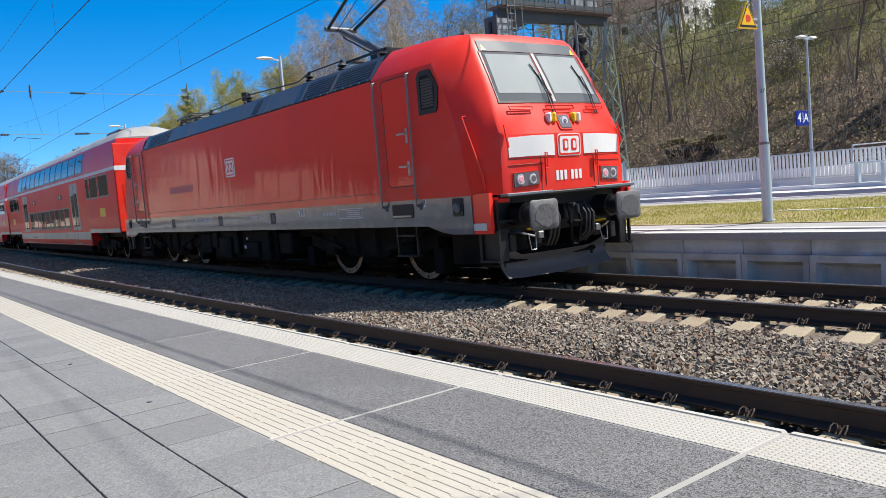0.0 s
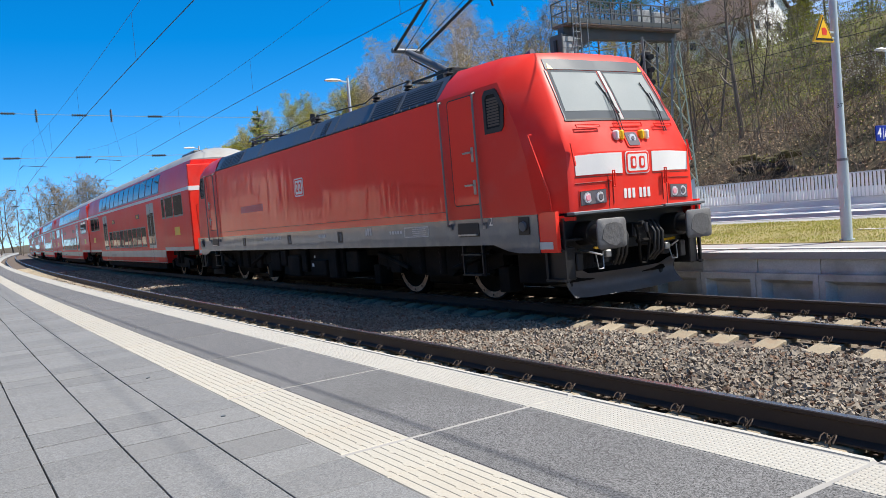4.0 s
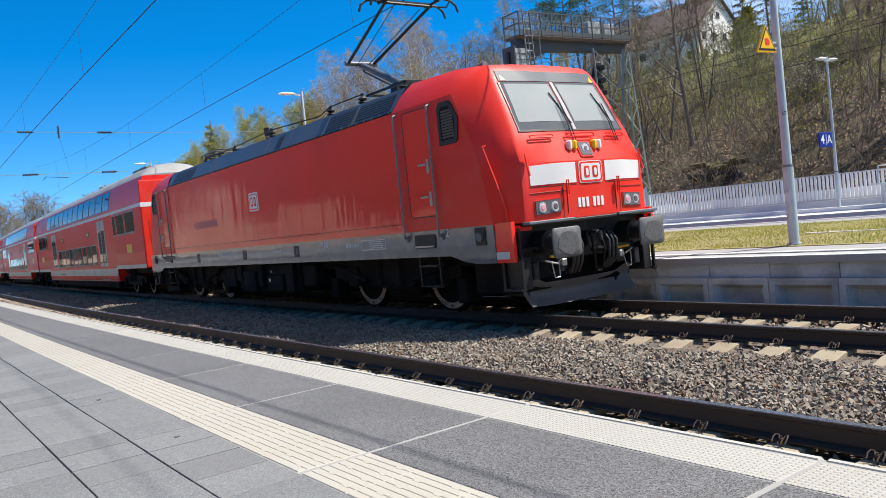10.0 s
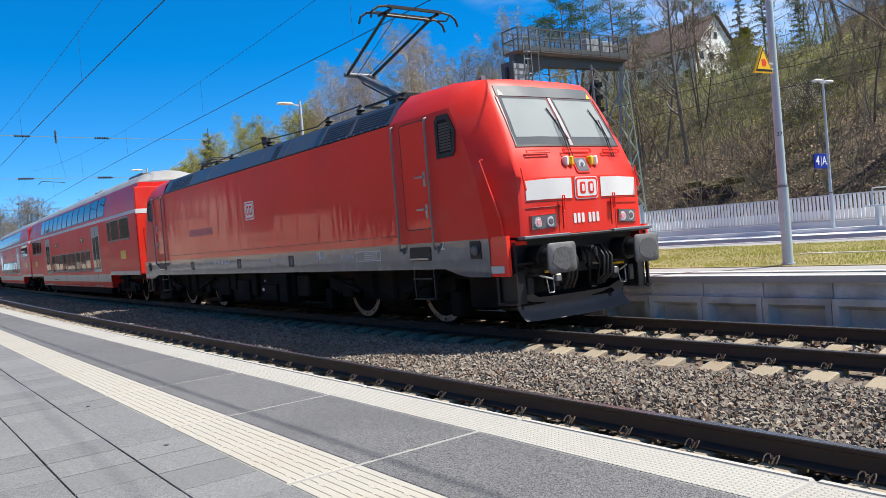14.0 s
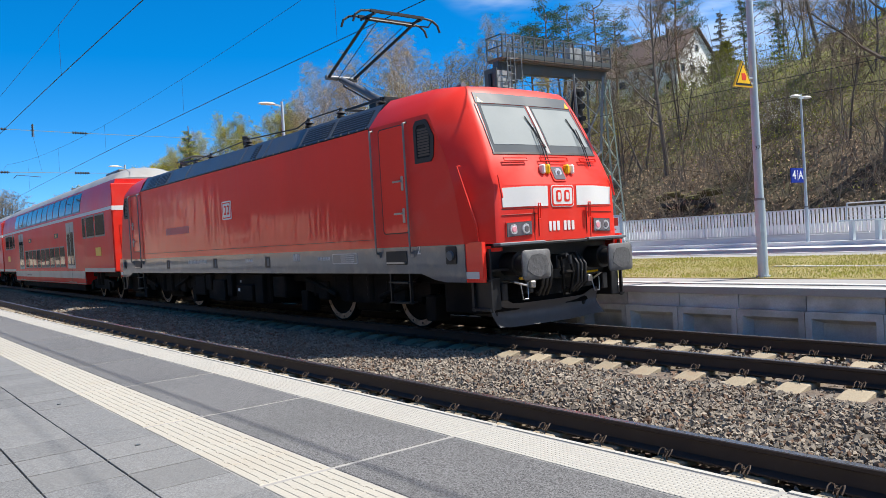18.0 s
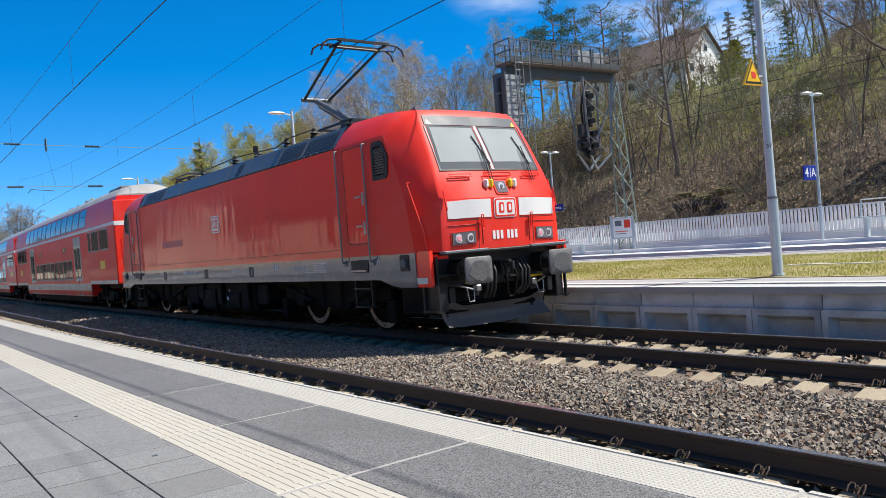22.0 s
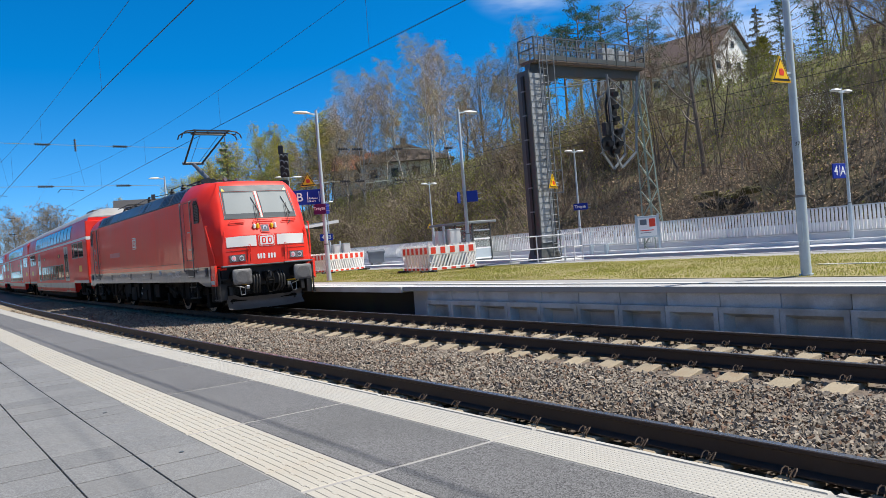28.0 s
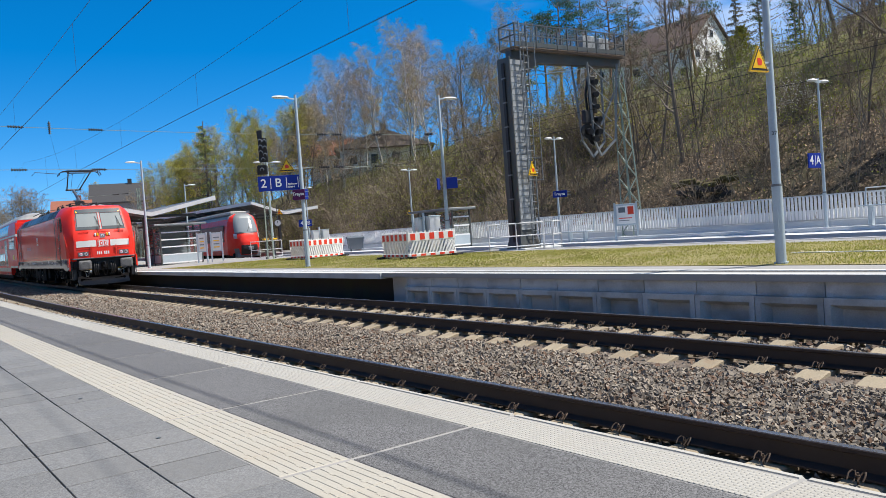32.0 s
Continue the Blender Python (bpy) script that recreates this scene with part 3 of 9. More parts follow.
# set back under the edge slab and coloured nearly black
strip("platform_wall_old", D_ISL0 + 0.42, D_ISL0 + 0.6, H_ISL - 0.16, CONCRETE_DARK, steps(-140, -8.7, 60), thick=1.0, label="recessed platform wall coloured nearly black")
strip("grass_strip", 3.45, 10.3, H_ISL - 0.008, LAWN, steps(-34, 40, 60), thick=0.2, label="strip of dry spring grass along the island platform")
strip("cable_trough", 6.22, 6.34, H_ISL + 0.008, CONCRETE, steps(-1.0, 40, 40), thick=0.05, label="pale concrete cable trough lids in the grass")
strip("platform_marking_far", 11.7, 11.85, H_ISL + 0.004, WHITE, thick=0.012, label="white painted line along the platform edge")

# far platform with its plinth
strip("platform_far", D_P4, D_FENCE + 0.6, 0.50, CONCRETE_LIFTED, steps(-47, 40, 60), thick=1.0, label="grey concrete platform")
strip("platform_bay", 19.4, 26.0, 0.50, ASPHALT, steps(-125, -46.8, 40), thick=1.0, label="pale platform below the far canopy")
strip("fence_plinth", D_FENCE - 0.1, D_FENCE + 0.25, 0.85, CONCRETE_LIFTED, steps(-46, 40, 60), thick=0.45, label="low grey concrete plinth below the fence")
strip("fence_plinth_low", D_FENCE - 1.0, D_FENCE - 0.7, 0.64, CONCRETE_LIFTED, steps(-46, 40, 60), thick=0.2, label="low concrete kerb on the platform")

# rails
RAIL_PROFILE = [(-0.075, -0.172), (0.075, -0.172), (0.075, -0.160), (0.010, -0.140), (0.009, -0.042), (0.035, -0.030), (0.036, -0.006),
                (0.030, 0.0), (-0.030, 0.0), (-0.036, -0.006), (-0.035, -0.030), (-0.009, -0.042), (-0.010, -0.140), (-0.075, -0.160)]


def rail(d, name="rail"):
    bm = bmesh.new()
    sweep(bm, RAIL_PROFILE, LINE, d)
    ob = part(name, bm, RAIL)
    ob.data.materials.append(RAIL_TOP)
    for p in ob.data.polygons:
        if p.normal.z > 0.9 and p.center.z > -0.005:
            p.material_index = 1
    return tagged(ob, "dark rusty rail with a polished running surface", kind="structure")


for centre in (NEAR_TRACK, 0.0, FAR_TRACK):
    for side in (-0.7535, 0.7535):
        rail(centre + side)

# ---- the train ----
REST = -9.72
RUN = [(0.0, 0.0), (16.6, 0.0), (17.0, 0.01), (17.5, 0.035), (18.0, 0.08), (18.5, 0.14), (19.0, 0.22), (19.5, 0.33), (20.0, 0.48), (20.5, 0.68), (21.0, 0.93),
       (21.5, 1.23), (22.0, 1.59), (22.5, 2.02), (23.0, 2.52), (23.5, 3.10), (24.0, 3.77), (24.5, 4.53), (25.0, 5.38), (25.5, 6.32),
       (26.0, 7.37), (26.5, 8.52), (27.0, 9.77), (27.5, 11.13), (28.0, 12.62), (28.5, 14.25), (29.0, 16.05), (29.5, 18.0), (30.0, 20.04),
       (30.5, 22.22), (31.0, 24.6), (31.5, 27.12), (32.0, 29.8)]
MIRROR = pose(0, 0, 0, 0, 0, 180)


def sharp(bm, degrees=28):
    bm.normal_update()
    for f in bm.faces:
        f.smooth = True
    for e in bm.edges:
        if len(e.link_faces) == 2 and e.calc_face_angle(0) > radians(degrees):
            e.smooth = False
    return bm


def plate(outline, y, t=0.012):
    """A flat plate on a side wall: outline in (x, z), outer face at y."""
    bm = bmesh.new()
    s = 1 if y > 0 else -1
    prism(bm, outline, y - s * t, y)
    return bm


def rounded(x0, x1, z0, z1, r=0.05, n=4):
    pts = []
    for cx, cz, a in ((x1 - r, z1 - r, 0), (x0 + r, z1 - r, 90), (x0 + r, z0 + r, 180), (x1 - r, z0 + r, 270)):
        for k in range(n + 1):
            w = radians(a + 90 * k / n)
            pts.append((cx + r * math.cos(w), cz + r * math.sin(w)))
    return pts


def ring_frame(outer, inner, y, t=0.02):
    """A frame between two outlines of equal length, standing on a side wall."""
    bm = bmesh.new()
    s = 1 if y > 0 else -1
    n = len(outer)
    rings = [[bm.verts.new((x, yy, z)) for x, z in o] for o, yy in ((outer, y - s * t), (outer, y), (inner, y), (inner, y - s * t))]
    fs = []
    for a, b in zip(rings, rings[1:]):
        for k in range(n):
            fs.append(bm.faces.new((a[k], a[(k + 1) % n], b[(k + 1) % n], b[k])))
    bmesh.ops.recalc_face_normals(bm, faces=fs)
    return bm


# sections of the cab: (distance behind the buffers, half width, height)
CAB_BACK = [(3.15, 1.49, 1.38), (3.15, 1.49, 2.17), (3.15, 1.49, 2.63), (3.15, 1.49, 3.0), (3.15, 1.485, 3.33), (3.02, 1.34, 3.60), (2.94, 1.16, 3.78), (2.9, 0.6, 3.82), (2.9, 0.0, 3.83)]
CAB_CREASE = [(0.82, 1.49, 1.38), (0.975, 1.49, 2.17), (1.13, 1.49, 2.63), (1.32, 1.49, 3.0), (1.50, 1.485, 3.33), (1.66, 1.34, 3.58), (1.75, 1.14, 3.75), (1.8, 0.6, 3.79), (1.8, 0.0, 3.80)]
CAB_FRONT = [(0.40, 1.19, 1.36), (0.385, 1.165, 2.17), (0.58, 1.13, 2.60), (0.80, 1.08, 3.05), (0.98, 1.04, 3.38), (1.12, 1.01, 3.62), (1.19, 0.96, 3.70), (1.21, 0.5, 3.73), (1.21, 0.0, 3.735)]
CAB_MID = [(0.33, 0.0, 1.36), (0.315, 0.0, 2.17), (0.52, 0.0, 2.60), (0.75, 0.0, 3.05), (0.94, 0.0, 3.38), (1.09, 0.0, 3.63)]


def lerp(a, b, t):
    return tuple(p + (q - p) * t for p, q in zip(a, b))


def cab_mesh():
    bm = bmesh.new()
    for side in (-1, 1):
        cols = [CAB_BACK, CAB_CREASE,
                [tuple(Vector(lerp(a, b, 0.5)) + Vector((-0.035, 0.03, 0))) for a, b in zip(CAB_CREASE, CAB_FRONT)],
                [tuple(Vector(lerp(a, b, 0.88)) + Vector((-0.03, 0.02, 0))) for a, b in zip(CAB_CREASE, CAB_FRONT)],
                CAB_FRONT]
        vs = [[bm.verts.new((9.45 - u, side * y, z)) for u, y, z in c] for c in cols]
        for a, b in zip(vs, vs[1:]):
            for k in range(len(CAB_BACK) - 1):
                bm.faces.new((a[k], a[k + 1], b[k + 1], b[k]))
        mid = [bm.verts.new((9.45 - u, 0.0, z)) for u, y, z in CAB_MID]
        half = [bm.verts.new((9.45 - (u0 * 0.25 + u1 * 0.75) + 0.02, side * 0.5 * y0, (z0 + z1) / 2)) for (u0, y0, z0), (u1, y1, z1) in zip(CAB_FRONT, CAB_MID)]
        for a, b in ((vs[-1], half), (half, mid)):
            for k in range(len(CAB_MID) - 1):
                bm.faces.new((a[k], a[k + 1], b[k + 1], b[k]))
        bm.faces.new((vs[-1][5], vs[-1][6], half[5]))
        bm.faces.new((vs[-1][6], vs[-1][7], half[5]))
        bm.faces.new((half[5], vs[-1][7], mid[5]))
        bm.faces.new((vs[-1][7], vs[-1][8], mid[5]))
    bmesh.ops.remove_doubles(bm, verts=bm.verts, dist=0.002)
    bmesh.ops.recalc_face_normals(bm, faces=bm.faces)
    return sharp(bm, 24)


def front_at(y, z):
    """The spot on the cab's front at half width y and height z."""
    rows = CAB_FRONT[:6]
    for k in range(5):
        if rows[k][2] - 0.02 <= z <= rows[k + 1][2] + 0.02:
            t = (z - rows[k][2]) / (rows[k + 1][2] - rows[k][2])
            uf, wf, _ = lerp(rows[k], rows[k + 1], t)
            um = lerp(CAB_MID[k], CAB_MID[k + 1], t)[0]
            q = abs(y) / wf
            if q < 0.5:
                u = um + (uf * 0.25 + um * 0.75 - 0.02 - um) * q * 2
            else:
                h = uf * 0.25 + um * 0.75 - 0.02
                u = h + (uf - h) * (q - 0.5) * 2
            return 9.45 - u
    return 9.0


def on_front(outline, lift=0.008, thick=0.02):
    """A plate that follows the cab's front: outline in (y, z)."""
    bm = bmesh.new()
    bm.faces.new([bm.verts.new((0, y, z)) for y, z in outline])
    ys, zs = [y for y, _ in outline], [z for _, z in outline]
    cuts = [((0, 0, z), (0, 0, 1)) for z in (1.8, 2.0, 2.17, 2.3, 2.6, 2.85, 3.05, 3.2, 3.38, 3.5) if min(zs) + 0.004 < z < max(zs) - 0.004]
    cuts += [((0, 0.15 * k, 0), (0, 1, 0)) for k in range(-7, 8) if min(ys) + 0.004 < 0.15 * k < max(ys) - 0.004]
    for co, no in cuts:
        bmesh.ops.bisect_plane(bm, geom=bm.verts[:] + bm.edges[:] + bm.faces[:], plane_co=co, plane_no=no)
    for v in bm.verts:
        v.co.x = front_at(v.co.y, v.co.z) + lift
    made = bmesh.ops.extrude_face_region(bm, geom=bm.faces[:])
    for v in [g for g in made["geom"] if isinstance(g, bmesh.types.BMVert)]:
        v.co.x -= thick
    bmesh.ops.recalc_face_normals(bm, faces=bm.faces)
    return sharp(bm, 35)


def handle_loop(bm, y0, y1, z0, z1, r=0.011, out=0.05):
    pts = [(y0, z0), (y1, z0), (y1, z1), (y0, z1), (y0, z0)]
    P = [(front_at(y, z) + out, y, z) for y, z in pts]
    return pipe(bm, P, r, 5)


def wheelset(radius, parent, x, tread=0.78):
    """Two wheels on an axle, turning about the axle."""
    bm = bmesh.new()
    for s in (-1, 1):
        rim = []
        for y, r in ((0.68, radius + 0.028), (0.70, radius + 0.028), (0.715, radius), (0.82, radius - 0.006), (0.82, radius - 0.03), (0.814, radius - 0.036), (0.814, radius - 0.135), (0.79, radius - 0.145), (0.775, 0.24), (0.83, 0.2), (0.83, 0.0)):
            rim.append([(r * math.cos(k * math.tau / 32), s * y, r * math.sin(k * math.tau / 32)) for k in range(32)])
        loft(bm, rim, True, False)
        for k in range(12):
            w = k * math.tau / 12
            rod(bm, ((radius - 0.085) * math.cos(w), s * 0.80, (radius - 0.085) * math.sin(w)), ((radius - 0.085) * math.cos(w), s * 0.826, (radius - 0.085) * math.sin(w)), 0.02, n=6)
    rod(bm, (0, -0.7, 0), (0, 0.7, 0), 0.09, n=10)
    ob = part("wheelset", sharp(bm, 35), BOGIE, parent, "dark wheels with bright worn rims on an axle", pose(x, 0, radius))
    ob.data.materials.append(WHEEL)
    for p in ob.data.polygons:
        r = math.hypot(p.center.x, p.center.z)
        if radius - 0.14 < r < radius - 0.036 and 0.80 < abs(p.center.y) < 0.818:
            p.material_index = 1
    return ob


def loco_end(loco, m):
    """One cab with all that is fixed to it; m turns it to its end."""
    def add(name, bm, material, parent=loco, label="", smooth=False):
        ob = part(name, bm, material, parent, label, smooth=smooth)
        if parent is loco:
            ob.matrix_basis = m
        return ob

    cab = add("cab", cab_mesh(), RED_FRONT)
    # windscreen in two panes with a dark head panel
    for s in (-1, 1):
        lo, hi, top = 2.66, 3.42, 3.61
        q = [(s * 0.05, lo), (s * 0.52, lo), (s * 1.03, lo), (s * 1.00, 3.0), (s * 0.965, hi), (s * 0.5, hi), (s * 0.05, hi), (s * 0.05, 3.0)]
        add("windscreen", on_front(q, 0.006), WINDSHIELD, label="pale reflecting windscreen pane")
        q = [(s * 0.075, 2.78), (s * 0.52, 2.78), (s * 0.98, 2.78), (s * 0.955, 3.05), (s * 0.92, 3.385), (s * 0.5, 3.385), (s * 0.075, 3.385), (s * 0.075, 3.05)]
        add("sun_blind", on_front(q, 0.010, 0.008), BLIND, label="pale sun blind behind the windscreen")
        q = [(s * 0.0, hi + 0.01), (s * 0.5, hi + 0.01), (s * 0.985, hi + 0.01), (s * 0.965, top - 0.01), (s * 0.5, top - 0.01), (s * 0.0, top - 0.01)]
        add("head_panel", on_front(q, 0.014), HEAD_DARK, label="dark grey panel above the windscreen")
        q = [(s * 0.86, hi + 0.02), (s * 0.95, hi + 0.02), (s * 0.92, hi + 0.11)]
        add("warning_mark", on_front(q, 0.020, 0.006), YELLOW)
        for y0, y1 in ((0.0, 0.03), (1.035, 1.05)):
            q = [(s * y0, lo - 0.01), (s * y1, lo - 0.01), (s * (y1 - 0.035 * (y0 > 1)), hi), (s * (y0 - 0.035 * (y0 > 1)), hi)]
            add("screen_bar", on_front(q, 0.014), SCREEN_GREY if y0 < 1 else PLASTIC_GREY)
        q = [(s * 0.0, lo - 0.03), (s * 0.5, lo - 0.03), (s * 1.06, lo - 0.03), (s * 1.06, lo), (s * 0.5, lo), (s * 0.0, lo)]
        add("screen_seal", on_front(q, 0.012), RUBBER)
        # wiper
        bm = bmesh.new()
        for k in (0, 0.05):
            a, b = (s * 0.45 + 0.28 + k, 2.45), (s * 0.45 + 0.31 + k, 3.06)
            pipe(bm, [(front_at(*a) + 0.04, *a), (front_at(*lerp(a, b, 0.5)) + 0.07, *lerp(a, b, 0.5)), (front_at(*b) + 0.05, *b)], 0.009, 5)
        a, b = (s * 0.45 + 0.27, 3.24), (s * 0.45 + 0.42, 2.74)
        pipe(bm, [(front_at(*a) + 0.03, *a), (front_at(*b) + 0.03, *b)], 0.010, 5)
        add("wiper", bm, BLACK)
        # headlamp
        y0, y1 = s * 0.62, s * 1.10
        box_ = [(y0 + s * 0.012, 1.452), (y1 - s * 0.012, 1.432), (y1 - s * 0.012, 1.65), (y0 + s * 0.012, 1.668)]
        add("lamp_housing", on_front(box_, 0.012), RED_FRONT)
        rim = [(y0 + s * 0.024, 1.464), (y1 - s * 0.024, 1.444), (y1 - s * 0.024, 1.641), (y0 + s * 0.024, 1.656)]
        add("lamp_seal", on_front(rim, 0.016), RUBBER)
        lamp = add("headlamp", on_front([(y0 + s * 0.03, 1.47), (y1 - s * 0.03, 1.45), (y1 - s * 0.03, 1.635), (y0 + s * 0.03, 1.65)], 0.02), HEAD_GLASS, label="glass covered headlamp")
        for k, mt in enumerate((HEAD_GLASS, TAIL)):
            yy = s * (0.745 + 0.21 * ((k + (s > 0)) % 2))
            x = front_at(yy, 1.55)
            part("reflector", rod(bmesh.new(), (x - 0.01, yy, 1.55), (x + 0.026, yy, 1.55), 0.082, 0.070, 20), REFLECTOR, lamp)
            part("lens", rod(bmesh.new(), (x + 0.02, yy, 1.55), (x + 0.034, yy, 1.55), 0.052, 0.036, 16), mt, lamp)
        # panel seams round the lamp
        for a, b in (((s * 0.50, 1.44), (s * 0.50, 1.84)), ((s * 0.52, 1.76), (s * 1.14, 1.75))):
            line = [lerp(a, b, k / 6) for k in range(7)]
            add("panel_seam", pipe(bmesh.new(), [(front_at(*q) + 0.004, *q) for q in line], 0.006, 5), SEAM)
        q = [(s * 0.30, 1.86), (s * 0.70, 1.865), (s * 1.12, 1.86), (s * 1.13, 2.13), (s * 0.7, 2.15), (s * 0.30, 2.15)]
        add("white_panel", on_front(q, 0.007, 0.014), WHITE, label="white stripe panel")
        add("grab_handle", handle_loop(bmesh.new(), s * 0.55, s * 0.95, 2.53, 2.57), RED_FRONT)
        add("grab_handle", handle_loop(bmesh.new(), s * 0.50, s * 0.54, 1.68, 1.9), RED_FRONT)
        add("grab_handle", handle_loop(bmesh.new(), s * 1.16, s * 1.17, 2.0, 2.30, 0.013, 0.06), RED_FRONT)
        # side grab rail and mirror camera
        bm = bmesh.new()
        pipe(bm, [(8.62, s * 1.47, 2.48), (8.60, s * 1.52, 2.47), (8.74, s * 1.47, 2.0), (8.83, s * 1.42, 1.65), (8.84, s * 1.40, 1.40)], 0.016, 6)
        add("corner_rail", bm, RED_FRONT)
        # marker lamps beside the middle lamp
        for k, mt in ((0.20, YELLOW), (0.30, WHITE)):
            x = front_at(s * k, 2.40)
            add("marker_lamp", boxes((x - 0.02, x + 0.08, s * k - 0.035, s * k + 0.035, 2.33, 2.47), bevel=0.02), mt)
    q = rounded(-0.14, 0.14, 2.22, 2.46, 0.03, 2)
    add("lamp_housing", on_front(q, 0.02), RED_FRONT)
    mid = add("middle_lamp", on_front(rounded(-0.115, 0.115, 2.245, 2.44, 0.025, 2), 0.028), HEAD_GLASS)
    x = front_at(0.0, 2.345)
    part("reflector", rod(bmesh.new(), (x - 0.01, 0.0, 2.345), (x + 0.036, 0.0, 2.352), 0.07, 0.064, 18), REFLECTOR, mid)
    part("lens", rod(bmesh.new(), (x + 0.02, 0.0, 2.345), (x + 0.044, 0.0, 2.352), 0.035, 0.028, 14), HEAD_GLASS, mid)
    # emblem: red ground, pale frame and two pale blocks
    badge = add("emblem", on_front(rounded(-0.235, 0.235, 1.84, 2.16, 0.05, 3), 0.010), WHITE, label="red emblem in a pale frame")
    part("field", on_front(rounded(-0.222, 0.222, 1.853, 2.147, 0.045, 3), 0.014), RED_FRONT, badge)
    part("plate", on_front(rounded(-0.195, 0.195, 1.88, 2.12, 0.03, 3), 0.016), WHITE, badge)
    for y in (-0.085, 0.085):
        part("block", on_front(rounded(y - 0.055, y + 0.055, 1.915, 2.085, 0.03, 3), 0.020), RED_FRONT, badge)
        part("counter", on_front(rounded(y - 0.022, y + 0.03, 1.945, 2.055, 0.02, 3), 0.024), WHITE, badge)
    # running number as plain bars
    for y in (-0.27, -0.19, -0.105, 0.035, 0.115, 0.20):
        add("number_bar", on_front(rounded(y - 0.026, y + 0.026, 1.50, 1.64, 0.012, 2), 0.008, 0.012), WHITE)
    for s in (-1, 1):
        bm = on_front([(s * 0.58, 1.37), (s * 0.59, 1.37), (s * 0.59, 1.85), (s * 0.58, 1.85)], 0.003)
        add("panel_joint", bm, RUBBER)
        add("panel_joint", on_front([(s * 0.30, 1.83), (s * 1.14, 1.83), (s * 1.14, 1.838), (s * 0.30, 1.838)], 0.003), RUBBER)
    bm = bmesh.new()
    handle_loop(bm, -0.28, 0.28, 2.53, 2.58)
    add("grab_handle", bm, RED_FRONT)
    # sill below the front, buffer beam and buffers
    bm = boxes((8.72, 9.17, -1.28, 1.28, 1.31, 1.355), (8.6, 8.83, -1.25, 1.25, 0.78, 1.31), bevel=0.01)
    add("buffer_beam", bm, BLACK)
    for s in (-1, 1):
        add("step_sill", boxes((9.05, 9.2, min(s * 0.45, s * 1.32), max(s * 0.45, s * 1.32), 1.33, 1.372), bevel=0.008), PLASTIC_GREY)
    for s in (-1, 1):
        bm = bmesh.new()
        rod(bm, (8.8, s * 0.875, 1.06), (9.1, s * 0.875, 1.06), 0.17, n=20)
        rod(bm, (9.1, s * 0.875, 1.06), (9.42, s * 0.875, 1.06), 0.125, n=20)
        b = add("buffer", sharp(bm), BLACK)
        bm = bmesh.new()
        c = s * 0.875
        rim = lambda g, x: [(x, c + y, 1.05 + z) for y, z in rounded(-0.265 + g, 0.265 - g, -0.205 + g, 0.205 - g, 0.06, 3)]
        loft(bm, [rim(0.01, 9.395), rim(0, 9.41), rim(0, 9.43), rim(0.02, 9.445), rim(0.12, 9.452)])
        sharp(bm, 40)
        face = part("buffer_plate", bm, BUFFER, b, "dull grey greasy buffer plate")
        bm = bmesh.new()
        n = 9
        loft(bm, [[(x, c + (0.205 + 0.02 * math.sin(k * 2.7)) * math.cos(k * math.tau / n), 1.045 + (0.165 + 0.015 * math.sin(k * 1.9)) * math.sin(k * math.tau / n)) for k in range(n)] for x in (9.448, 9.455)])
        part("grease", bm, GREASE, face)
        bm = bmesh.new()
        prism(bm, [(9.02 - 0.04, 0.84), (9.02 - 0.45, 0.84), (8.59, 1.40), (8.65, 1.40), (9.02 - 0.04, 1.40)], s * 1.40, s * 1.465)
        add("corner_panel", bm, RED)
        add("panel_plate", boxes((8.62, 8.9, s * 1.467, s * 1.474, 0.89, 0.99)), CABINET_GREY)
        # shunter's step with frame
        bm = bmesh.new()
        for x in (8.62, 9.0):
            bar(bm, (x, s * 1.36, 1.3), (x, s * 1.36, 0.42), 0.05, 0.03)
        bar(bm, (8.62, s * 1.36, 0.45), (9.02, s * 1.36, 0.45), 0.10, 0.03)
        bar(bm, (8.62, s * 1.36, 0.86), (9.02, s * 1.36, 0.86), 0.10, 0.03)
        add("shunting_step", bm, BLACK)
        for k, (dy, dz) in enumerate(((0.26, 0.0), (0.34, 0.02), (0.42, -0.03))):
            pts = [(8.83, s * dy, 1.10 + dz), (9.02, s * dy, 1.13 + dz), (9.11, s * (dy + 0.02), 0.98), (9.08, s * (dy + 0.03), 0.72), (8.95, s * (dy - 0.02), 0.58), (8.85, s * (dy - 0.05), 0.62)]
            add("brake_hose", pipe(bmesh.new(), pts, 0.024, 7), RUBBER, smooth=True)
        add("cable_box", boxes((8.8, 8.98, s * 0.62 - 0.05, s * 0.62 + 0.1, 0.62, 0.86), bevel=0.015), BLACK)
        add("cable_box", boxes((8.8, 8.95, s * 1.05 - 0.06, s * 1.05 + 0.06, 0.55, 0.8), bevel=0.015), BLACK)
        add("tap", rod(bmesh.new(), (8.98, s * 0.56, 0.84), (9.0, s * 0.82, 0.85), 0.018, n=6), YELLOW)
        pipe_ = pipe(bmesh.new(), [(9.0, s * 0.66, 0.78), (9.04, s * 0.7, 0.55), (9.04, s * 0.8, 0.55), (9.02, s * 0.82, 0.76)], 0.01, 5)
        add("hose_hook", pipe_, STEEL)
    # hook and screw coupling
    bm = boxes((8.8, 9.05, -0.09, 0.09, 0.93, 1.15), bevel=0.02)
    rod(bm, (9.02, -0.03, 1.1), (9.20, -0.03, 1.13), 0.055, 0.035, 10)
    rod(bm, (9.20, 0, 1.13), (9.22, 0, 1.0), 0.04, 0.03, 10)
    add("coupling_hook", bm, BLACK)
    bm = bmesh.new()
